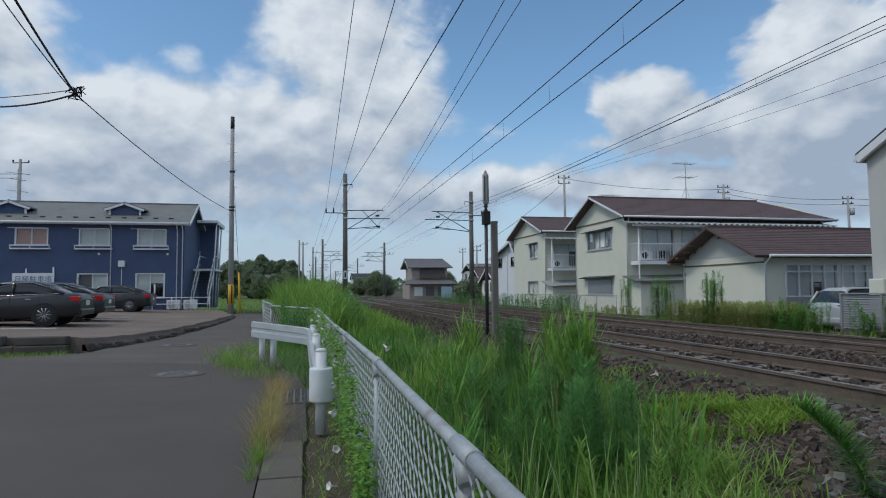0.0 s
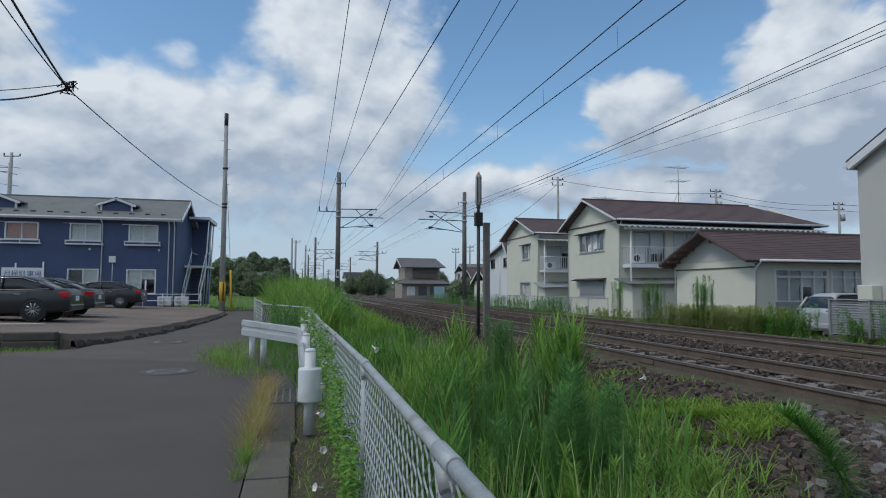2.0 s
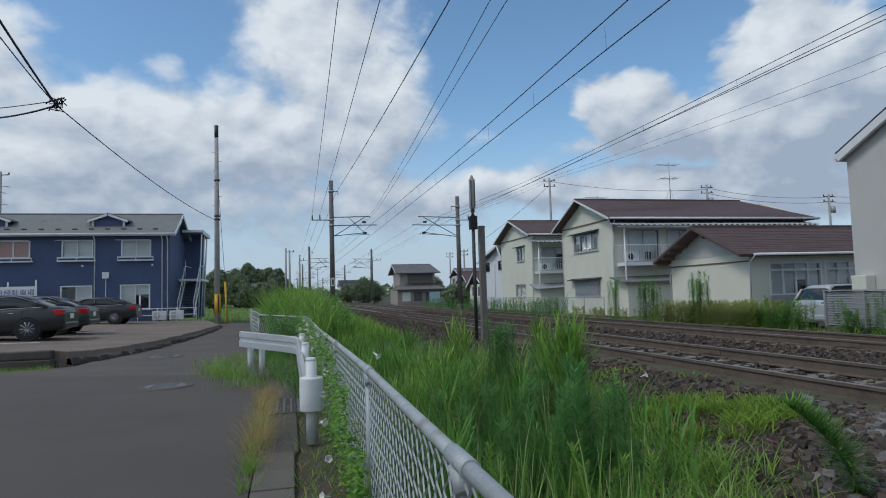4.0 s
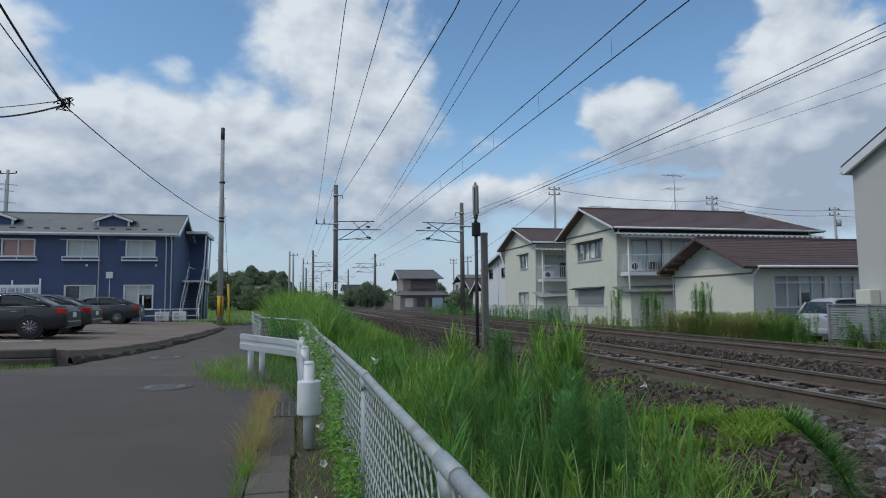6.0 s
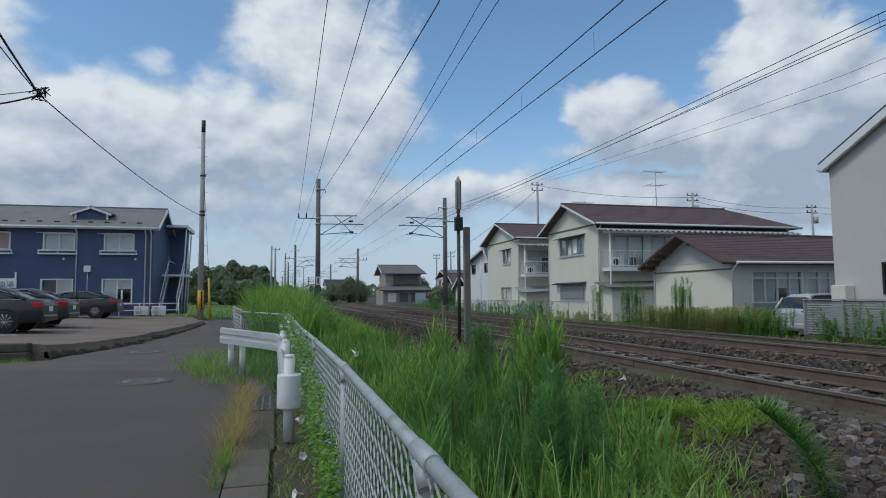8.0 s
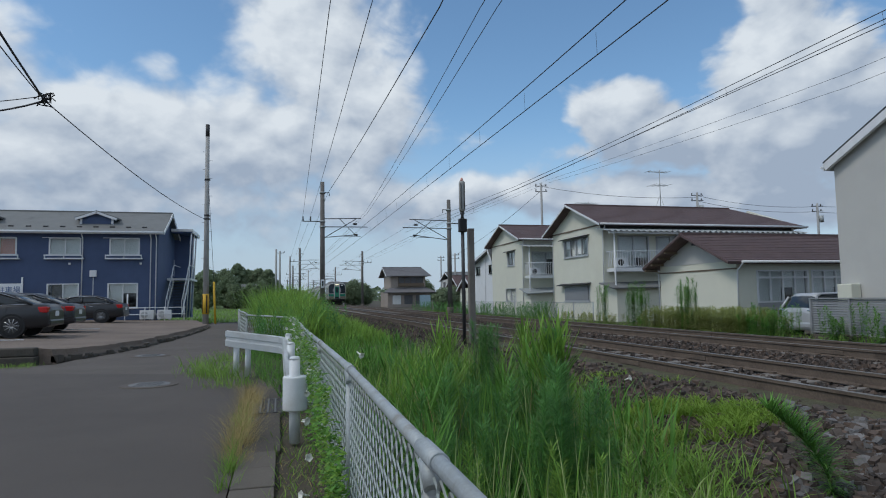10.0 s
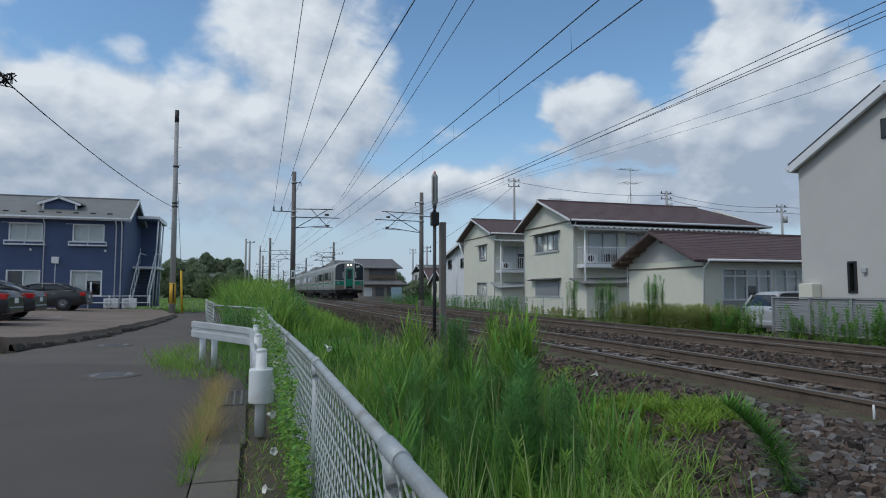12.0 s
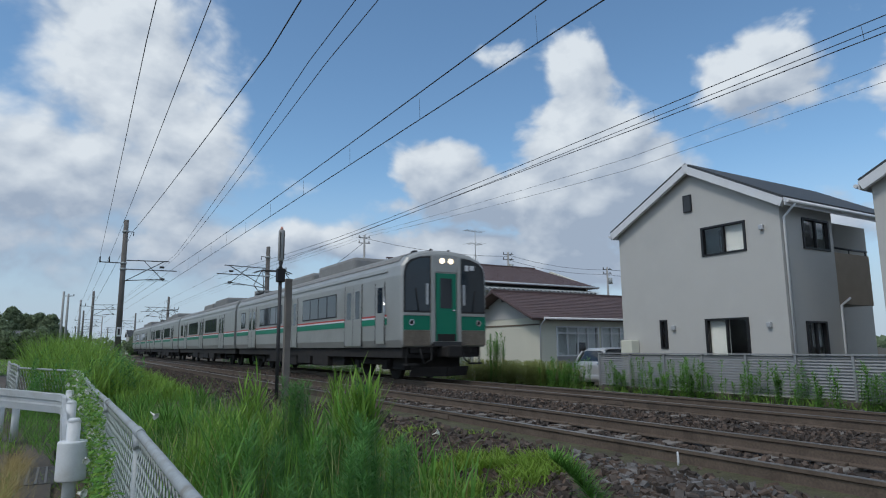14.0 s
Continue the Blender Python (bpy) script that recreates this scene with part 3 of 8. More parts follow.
def build_ballast():
    # one bed with shoulders
    outline = [(3.3, 0.28), (4.2, BED_Z), (11.0, BED_Z), (12.1, 0.26), (12.1, 0.1), (3.3, 0.1)]
    bed = link("ballast_bed", prism(outline, "y", -40, 420), M["ballast_bed"])
    tagged(bed, "brown crushed stone ballast bed under the tracks", "ballast", kind="structure")
    # mossy strip of soil against the near rail
    rs = random.Random(14)
    strip = bmesh.new()
    rows = []
    for k in range(61):
        y = 0.5 + k * 0.25
        w = 0.03 * math.sin(k * 0.9) + rs.uniform(-0.03, 0.03)
        rows.append([strip.verts.new(p) for p in ((4.52 + w, y, 0.385), (4.64 + w, y, 0.418 + rs.uniform(0, 0.012)), (4.9, y, 0.425 + rs.uniform(0, 0.012)), (5.10, y, 0.434), (5.15, y, 0.40))])
    for a, b in zip(rows, rows[1:]):
        for k in range(4):
            strip.faces.new((a[k], a[k + 1], b[k + 1], b[k]))
    tagged(link("soil_strip", strip, M["mossy"]), "greenish mossy soil strip against the near rail", "soil", kind="structure")
    rng = np.random.default_rng(4)
    ico = np.array([(a, b, c) for a in (-1, 1) for b in (-1, 1) for c in (-1, 1)], float)
    tri = np.array([(0, 1, 3, 2), (4, 6, 7, 5), (0, 4, 5, 1), (2, 3, 7, 6), (0, 2, 6, 4), (1, 5, 7, 3)])

    def stones(name, count, xr, yr, size, mat, label, pick=None):
        x = rng.uniform(*xr, count)
        y = yr[0] + (yr[1] - yr[0]) * rng.random(count) ** 1.7
        if pick is not None:
            keep = pick(x, y)
            x, y = x[keep], y[keep]
        n = len(x)
        s = rng.uniform(*size, n) * (1 + 0.012 * y)
        z = np.interp(x, [2.2, 3.3, 4.2, 11.0, 12.1, 13], [0.18, 0.29, BED_Z, BED_Z, 0.27, 0.25]) + rng.uniform(-0.9, 1.25, n) * s
        for cx in (NEAR_X, FAR_X):
            near_rail = np.abs(np.abs(x - cx) - 0.566)
            z = np.where(near_rail < 0.26, np.minimum(z, RAIL_Z - 0.20 + 0.25 * near_rail), z)
        a, tip = rng.uniform(0, 6.28, n), rng.uniform(-0.9, 0.9, n)
        stretch = rng.uniform(0.65, 1.15, (n, 1, 3))
        v = ico[None] * rng.uniform(0.55, 1.05, (n, 8, 3)) * stretch * s[:, None, None]
        c, d = np.cos(tip)[:, None], np.sin(tip)[:, None]
        v = np.stack([v[..., 0] * c - v[..., 2] * d, v[..., 1], v[..., 0] * d + v[..., 2] * c], -1)
        c, d = np.cos(a)[:, None], np.sin(a)[:, None]
        v = np.stack([v[..., 0] * c - v[..., 1] * d + x[:, None], v[..., 0] * d + v[..., 1] * c + y[:, None],
                      v[..., 2] + z[:, None]], -1)
        f = tri[None] + 8 * np.arange(n)[:, None, None]
        tagged(raw(name, v.reshape(-1, 3), f.reshape(-1, 4), mat), label, "ballast", kind="stuff")

    stones("ballast_stones", 46000, (3.2, 12.0), (1.0, 42.0), (0.016, 0.036), M["stone"], "brown crushed ballast stones",
           lambda x, y: (np.abs(x - 4.86) > 0.26 + 0.06 * np.sin(5 * y)) | (y > 15) | (rng.random(len(x)) < 0.22))
    stones("shoulder_stones", 15000, (2.3, 4.75), (1.6, 11.0), (0.02, 0.042), M["stone"], "brown crushed stones on the shoulder",
           lambda x, y: (x < 4.6 + 0.06 * np.sin(5 * y)) | (rng.random(len(x)) < 0.3))
    stones("fresh_stones", 6500, (2.8, 4.7), (0.6, 5.4), (0.02, 0.042), M["stone_grey"], "pale grey crushed stones on the shoulder",
           lambda x, y: (y < 0.5 + 0.9 * x + 0.35 * np.sin(3 * x)) & (x > 2.9))
    stones("fresh_stones", 1500, (11.0, 12.2), (3, 13.0), (0.02, 0.045), M["stone_grey"], "pale grey crushed stones beside the far track")


build_ground()
build_road()
build_track(NEAR_X, "track_1", 0.018)
build_track(FAR_X, "track_2")
build_ballast()


# ---- building parts ----
def wall_cells(axis, a, b, u0, u1, z0, z1, holes):
    """A wall slab from a to b across axis with rectangular openings (u0, u1, z0, z1) right through it."""
    bm = bmesh.new()
    us = sorted({u0, u1, *[h[0] for h in holes], *[h[1] for h in holes]})
    zs = sorted({z0, z1, *[h[2] for h in holes], *[h[3] for h in holes]})
    us = [u for u in us if u0 <= u <= u1]
    zs = [z for z in zs if z0 <= z <= z1]
    for ua, ub in zip(us, us[1:]):
        for za, zb in zip(zs, zs[1:]):
            um, zm = (ua + ub) / 2, (za + zb) / 2
            if any(h[0] < um < h[1] and h[2] < zm < h[3] for h in holes):
                continue
            if axis == "x":
                add_box(bm, min(a, b), max(a, b), ua, ub, za, zb)
            else:
                add_box(bm, ua, ub, min(a, b), max(a, b), za, zb)
    bmesh.ops.remove_doubles(bm, verts=bm.verts, dist=1e-5)
    return bm


def window(parent, axis, face, out, u0, u1, z0, z1, frame="alu", panes=2, curtain="curtain", cover=(1, 0.5), bars=False, sill=True, name="window"):
    """A sliding window in a wall whose outer face is at `face`; out is -1 or 1, the way it faces."""
    def b(ua, ub, da, db, za, zb, bevel=0.0):
        p, q = sorted((face + out * da, face + out * db))
        return box(p, q, ua, ub, za, zb, bevel) if axis == "x" else box(ua, ub, p, q, za, zb, bevel)
    w = 0.06
    bm = bmesh.new()
    ring = b(u0 - 0.02, u0 + w, -0.10, 0.035, z0, z1)
    ob = link(name, ring, M[frame], parent)
    for q in ((u1 - w, u1 + 0.02, z0, z1), (u0 + w, u1 - w, z1 - w, z1), (u0 + w, u1 - w, z0, z0 + w)):
        link("window_frame", b(q[0], q[1], -0.10, 0.035, q[2], q[3]), M[frame], ob)
    bm.free()
    for k in range(panes):
        a = u0 + w + (u1 - u0 - 2 * w) * k / panes
        c = u0 + w + (u1 - u0 - 2 * w) * (k + 1) / panes
        if k:
            link("mullion", b(a - 0.03, a + 0.03, -0.07, 0.02, z0 + w, z1 - w), M[frame], ob)
        g = link("pane", b(a + 0.005, c - 0.005, -0.052, -0.046, z0 + w, z1 - w), M["glass"], ob)
        g.visible_shadow = False
        if cover[k % len(cover)] > 0:
            top = z1 - w
            lo = top - (top - z0 - w) * cover[k % len(cover)]
            link("curtain", b(a, c, -0.16, -0.14, lo, top), M[curtain], ob)
    # dark sheet that stands in for the unlit depth of the room
    link("dim_room_sheet", b(u0, u1, -0.9, -0.88, z0, z1), M["dark_room"], ob)
    if sill:
        link("window_sill", b(u0 - 0.05, u1 + 0.05, 0.0, 0.08, z0 - 0.05, z0), M[frame], ob)
    return ob


def gutter(parent, p, q, mat="white_trim", r=0.06):
    return link("gutter", tube([p, q], r, 6), M[mat], parent)


def downpipe(parent, pts, mat="white_trim", r=0.035):
    return link("downpipe", tube(pts, r, 6), M[mat], parent)


# ---- blue apartment block ----
def blue_block():
    X0, X1, Y0, Y1, Z0, ZE, ZR = -34.0, -7.4, 43.0, 49.5, 0.35, 5.9, 7.5
    h = thing("apartment_block", "two-storey dark blue apartment block with grey gabled roof and white trim", "apartment block", group="")
    wins_up = [(-10.2, -8.5), (-13.55, -11.82), (-17.1, -15.3), (-20.6, -18.9), (-24.1, -22.4), (-27.6, -25.9)]
    holes = [(a, b, 4.45, 5.5) for a, b in wins_up] + [(a - 0.05, b - 0.05, 1.15, 2.7) for a, b in wins_up]
    link("wall", wall_cells("y", Y0, Y0 + 0.18, X0, X1, Z0, ZE, holes), M["blue_wall"], h)
    link("wall", box(X1 - 0.18, X1, Y0 + 0.18, Y1, Z0, ZE), M["blue_wall"], h)
    link("wall", box(X0, X0 + 0.18, Y0 + 0.18, Y1, Z0, ZE), M["blue_wall"], h)
    link("wall", box(X0 + 0.18, X1 - 0.18, Y1 - 0.18, Y1, Z0, ZE), M["blue_wall"], h)
    ym = (Y0 + Y1) / 2 - 0.4
    for xa in (X1 - 0.18, X0):
        link("gable", prism([(Y0, ZE), (Y1, ZE), (ym, ZR - 0.12)], "x", xa, xa + 0.18), M["blue_wall"], h)
    roof = link("roof", slab((X0 - 0.3, Y0 - 0.45, ZE + 0.0), (X1 + 0.35, Y0 - 0.45, ZE), (X1 + 0.35, ym, ZR), (X0 - 0.3, ym, ZR), 0.14), M["grey_roof"], h)
    link("roof", slab((X0 - 0.3, ym, ZR), (X1 + 0.35, ym, ZR), (X1 + 0.35, Y1 + 0.45, ZE), (X0 - 0.3, Y1 + 0.45, ZE), 0.14), M["grey_roof"], h)
    link("ridge_cap", box(X0 - 0.3, X1 + 0.37, ym - 0.09, ym + 0.09, ZR - 0.03, ZR + 0.05), M["grey_roof"], h)
    link("fascia", box(X0 - 0.3, X1 + 0.35, Y0 - 0.50, Y0 - 0.45, ZE - 0.17, ZE + 0.02), M["white_trim"], h)
    for ye in (Y0 - 0.45, Y1 + 0.45):
        link("bargeboard", slab((X1 + 0.36, ye, ZE - 0.02), (X1 + 0.41, ye, ZE - 0.02), (X1 + 0.41, ym, ZR), (X1 + 0.36, ym, ZR), 0.2), M["white_trim"], h)
    gutter(h, (X0 - 0.3, Y0 - 0.55, ZE - 0.07), (X1 + 0.35, Y0 - 0.55, ZE - 0.07))
    # snow guards along the eave
    for k in range(28):
        x = X0 + 0.5 + k * 0.93
        link("snow_guard", box(x, x + 0.28, Y0 + 0.12, Y0 + 0.2, ZE + 0.27, ZE + 0.36), M["dark_steel"], h)
    # little dormers
    for xc in (-11.15, -17.75, -24.3):
        d = link("dormer", prism([(xc - 0.9, ZE + 0.35), (xc + 0.9, ZE + 0.35), (xc + 0.9, ZE + 0.92), (xc, ZE + 1.26), (xc - 0.9, ZE + 0.92)], "y", Y0 + 0.75, ym), M["blue_wall"], h)
        for s in (-1, 1):
            link("dormer_roof", slab((xc, Y0 + 0.55, ZE + 1.42), (xc + s * 1.25, Y0 + 0.55, ZE + 0.96), (xc + s * 1.25, ym, ZE + 0.96), (xc, ym, ZE + 1.42), 0.1), M["grey_roof"], d)
            link("dormer_trim", slab((xc, Y0 + 0.50, ZE + 1.36), (xc + s * 1.2, Y0 + 0.50, ZE + 0.92), (xc + s * 1.2, Y0 + 0.56, ZE + 0.92), (xc, Y0 + 0.56, ZE + 1.36), 0.14), M["white_trim"], d)
            link("dormer_trim", box(xc + s * 0.9 - 0.06, xc + s * 0.9 + 0.06, Y0 + 0.68, Y0 + 0.75, ZE + 0.3, ZE + 0.92), M["white_trim"], d)
    for i, (a, b) in enumerate(wins_up):
        w = window(h, "y", Y0, -1, a, b, 4.45, 5.5, "white_trim", 2, "pink_curtain" if i == 2 else "curtain", (1, 1), sill=False)
        link("flower_rail", box(a - 0.2, b + 0.2, Y0 - 0.28, Y0 - 0.02, 4.18, 4.26), M["white_trim"], w)
        link("flower_rail", box(a - 0.2, b + 0.2, Y0 - 0.30, Y0 - 0.26, 4.38, 4.46), M["white_trim"], w)
        for q in (a - 0.18, (a + b) / 2, b + 0.16):
            link("rail_post", box(q, q + 0.04, Y0 - 0.30, Y0 - 0.26, 4.18, 4.46), M["white_trim"], w)
        link("curtain_rod", tube([(a - 0.35, Y0 - 0.2, 5.5), (b, Y0 - 0.2, 5.5)], 0.02, 6), M["white_trim"], w)
        window(h, "y", Y0, -1, a - 0.05, b - 0.05, 1.15, 2.7, "white_trim", 2, "curtain", ((0, 0.85) if i % 2 else (0.9, 0.4)), sill=True)
    for x in (-7.5, -7.82, -11.70, -18.7, -25.8):
        downpipe(h, [(x, Y0 - 0.5, ZE - 0.1), (x, Y0 - 0.1, ZE - 0.45), (x, Y0 - 0.1, Z0)])
    for x, z in ((-14.9, 4.0), (-9.1, 2.9), (-16.4, 3.9)):
        downpipe(h, [(x, Y0 - 0.12, z - 0.9), (x, Y0 - 0.12, Z0 + 0.3)], r=0.05)
    for x in (-11.07, -18.1):
        v = link("meter_box", box(x - 0.19, x + 0.19, Y0 - 0.18, Y0, 3.1, 3.5, 0.02), M["white_trim"], h)
        link("conduit", tube([(x, Y0 - 0.05, 3.1), (x, Y0 - 0.05, 1.0)], 0.02, 6), M["white_trim"], v)
    for x in (-8.4, -12.4):
        link("vent_cap", box(x - 0.06, x + 0.06, Y0 - 0.1, Y0, 3.85, 3.98, 0.02), M["white_trim"], h)
    # stair landing roof and outer stair on the side
    link("stair_roof", slab((X1 + 0.1, 47.2, 6.55), (X1 + 1.45, 47.2, 6.5), (X1 + 1.45, 51.2, 6.5), (X1 + 0.1, 51.2, 6.55), 0.2), M["blue_wall"], h)
    link("stair_fascia", box(X1 + 0.1, X1 + 1.5, 47.12, 47.2, 6.4, 6.58), M["white_trim"], h)
    link("stair_fascia", box(X1 + 1.45, X1 + 1.5, 47.2, 51.2, 6.3, 6.56), M["white_trim"], h)
    link("stair_wall", box(X1 - 0.2, X1 + 1.2, 49.3, 50.35, Z0, 6.4), M["blue_wall"], h)
    link("landing", box(X1, X1 + 1.5, Y0 + 3.4, 50.2, 2.95, 3.1), M["white_trim"], h)
    for k in range(13):
        f = k / 13
        link("tread", box(X1 + 0.45, X1 + 1.35, Y0 + 0.5 + f * 2.9, Y0 + 0.78 + f * 2.9, Z0 + 0.2 + f * 2.55, Z0 + 0.24 + f * 2.55), M["dark_steel"], h)
    for x in (X1 + 0.42, X1 + 1.38):
        link("stringer", slab((x - 0.02, Y0 + 0.4, Z0 + 0.35), (x + 0.02, Y0 + 0.4, Z0 + 0.35), (x + 0.02, Y0 + 3.5, 3.1), (x - 0.02, Y0 + 3.5, 3.1), 0.22), M["white_trim"], h)
        link("handrail", tube([(x, Y0 + 0.4, Z0 + 1.2), (x, Y0 + 3.5, 4.0), (x, Y1, 4.0)], 0.025, 6), M["white_trim"], h)
        for k in range(6):
            f = k / 5
            link("baluster", tube([(x, Y0 + 0.4 + 3.1 * f, Z0 + 0.2 + 2.7 * f), (x, Y0 + 0.4 + 3.1 * f, Z0 + 1.2 + 2.8 * f)], 0.015, 6), M["white_trim"], h)
    for y in (47.3, 48.8, 50.1):
        link("stair_post", tube([(X1 + 1.15, y, Z0), (X1 + 1.4, y, 6.45)], 0.05, 6), M["white_trim"], h)
    # low white pipe fence in front
    fe = thing("pipe_fence", "low white pipe fence before the apartment block", "fence")
    for z in (0.75, 1.15):
        link("rail", tube([(-12.5, 42.0, z), (-5.6, 42.0, z)], 0.03, 6), M["white_trim"], fe)
    for k in range(7):
        x = -12.4 + k * 1.12
        link("post", tube([(x, 42.0, 0.35), (x, 42.0, 1.2)], 0.03, 6), M["white_trim"], fe)
    for x in (-7.9, -6.9):
        ac = thing("outdoor_unit", "white air conditioner outdoor unit before the wall", "air conditioner", (x, 42.55, 0.38))
        link("casing", box(-0.4, 0.4, -0.15, 0.15, 0.06, 0.62, 0.02), M["white_trim"], ac)
        link("fan_grille", prism([(-0.12 + 0.2 * math.cos(a), 0.34 + 0.2 * math.sin(a)) for a in (k * math.pi / 8 for k in range(16))], "y", -0.17, -0.152), M["alu"], ac)
        for s in (-0.3, 0.3):
            link("foot", box(s - 0.05, s + 0.05, -0.15, 0.15, 0, 0.06), M["alu"], ac)


blue_block()


# ---- houses beyond the line ----
def gable_roof_x(parent, x0, x1, y0, y1, ym, ze, zr, mat, over=0.45, thick=0.12, trim="white_trim", hip=0.0, board=0.2):
    """A gabled roof whose ridge runs along x; hip: how far the far end of the ridge is pulled in."""
    dz = (zr - ze) / (ym - y0) * over
    xr = x1 - hip
    a = link("roof", slab((x0, y0 - over, ze - dz), (x1, y0 - over, ze - dz), (xr, ym, zr), (x0, ym, zr), thick), M[mat], parent)
    link("roof", slab((x0, ym, zr), (xr, ym, zr), (x1, y1 + over, ze - dz), (x0, y1 + over, ze - dz), thick), M[mat], parent)
    if hip:
        link("roof", slab((x1, y0 - over, ze - dz), (x1, y1 + over, ze - dz), (xr, ym + 0.01, zr), (xr, ym - 0.01, zr), thick), M[mat], parent)
    link("ridge_cap", box(x0, xr, ym - 0.1, ym + 0.1, zr - 0.03, zr + 0.06), M[mat], parent)
    for s, ye in ((0, y0 - over), (1, y1 + over)):
        link("bargeboard", slab((x0 - 0.03, ye, ze - dz - 0.0), (x0 + 0.02, ye, ze - dz), (x0 + 0.02, ym, zr), (x0 - 0.03, ym, zr), board), M[trim], parent)
    # courses of the roof covering
    n = 16
    for k in range(1, n):
        f = k / n
        y, z = y0 - over + (ym - y0 + over) * f, ze - dz + (zr - ze + dz) * f
        link("roof_course", slab((x0 + 0.02, y - 0.05, z - 0.004), (x1 - hip * f, y - 0.05, z - 0.004), (x1 - hip * f, y + 0.01, z + 0.009), (x0 + 0.02, y + 0.01, z + 0.009), 0.012), M[mat], a)
    return ze - dz


def shell(parent, x0, x1, y0, y1, z0, ze, ym, zr, mat, west=(), south=(), t=0.16):
    """Four walls with openings and the two gable triangles across x."""
    link("wall", wall_cells("x", x0, x0 + t, y0, y1, z0, ze, west), M[mat], parent)
    link("wall", wall_cells("y", y0, y0 + t, x0 + t, x1 - t, z0, ze, south), M[mat], parent)
    link("wall", box(x1 - t, x1, y0, y1, z0, ze), M[mat], parent)
    link("wall", box(x0 + t, x1 - t, y1 - t, y1, z0, ze), M[mat], parent)
    for xa in (x0, x1 - t):
        link("gable", prism([(y0, ze), (y1, ze), (ym, zr - 0.13)], "x", xa, xa + t), M[mat], parent)


def balcony(parent, x0, x1, y, depth, z, mat="white_trim", top=0.95, step=0.16):
    b = link("balcony", box(x0, x1, y - depth, y, z - 0.2, z), M[mat], parent, "white painted balcony")
    link("top_rail", tube([(x0, y - depth + 0.03, z + top), (x1, y - depth + 0.03, z + top)], 0.03, 6), M[mat], b)
    link("foot_rail", tube([(x0, y - depth + 0.03, z + 0.1), (x1, y - depth + 0.03, z + 0.1)], 0.02, 6), M[mat], b)
    n = int((x1 - x0) / step)
    for k in range(n + 1):
        x = x0 + (x1 - x0) * k / n
        link("baluster", box(x - 0.012, x + 0.012, y - depth + 0.015, y - depth + 0.04, z + 0.1, z + top), M[mat], b)
    link("side_rail", tube([(x0, y - depth, z + top), (x0, y, z + top)], 0.03, 6), M[mat], b)
    for k in range(5):
        yy = y - depth + depth * k / 5
        link("baluster", box(x0 - 0.012, x0 + 0.012, yy, yy + 0.024, z + 0.1, z + top), M[mat], b)
    return b


def corrugated(parent, x0, x1, y0, z0, y1, z1, mat="white_trim"):
    """A corrugated awning sheet falling from y1, z1 to y0, z0, waves across x."""
    bm = bmesh.new()
    n = int((x1 - x0) / 0.06)
    lo, hi = [], []
    for k in range(n + 1):
        x = x0 + (x1 - x0) * k / n
        w = 0.045 * math.sin(k * math.pi / 3)
        lo.append(bm.verts.new((x, y0, z0 + w)))
        hi.append(bm.verts.new((x, y1, z1 + w)))
    for k in range(n):
        bm.faces.new((lo[k], lo[k + 1], hi[k + 1], hi[k]))
    g = bmesh.ops.extrude_face_region(bm, geom=list(bm.faces))
    for v in g["geom"]:
        if isinstance(v, bmesh.types.BMVert):
            v.co.z -= 0.02
    bmesh.ops.recalc_face_normals(bm, faces=bm.faces)
    return link("awning_sheet", bm, M[mat], parent, "corrugated awning sheet")


def antenna(parent, x, y, z, h=2.4):
    a = link("antenna", tube([(x, y, z), (x, y, z + h)], 0.025, 6), M["galv"], parent)
    link("boom", tube([(x - 0.9, y, z + h - 0.1), (x + 0.7, y + 0.2, z + h - 0.1)], 0.018, 6), M["galv"], a)
    for k in range(7):
        xx = x - 0.85 + k * 0.24
        link("element", tube([(xx, y - 0.35, z + h - 0.1), (xx, y + 0.35, z + h - 0.1)], 0.012, 4), M["galv"], a)
    link("boom", tube([(x - 0.7, y, z + h - 1.0), (x + 0.6, y, z + h - 1.0)], 0.018, 6), M["galv"], a)
    for k in range(4):
        xx = x - 0.6 + k * 0.36
        link("element", tube([(xx, y - 0.6, z + h - 1.0), (xx, y + 0.6, z + h - 1.0)], 0.012, 4), M["galv"], a)
    for s in (-1, 1):
        link("stay", tube([(x, y, z + h * 0.35), (x + s * 0.45, y + 0.1, z - 0.25)], 0.012, 4), M["galv"], a)


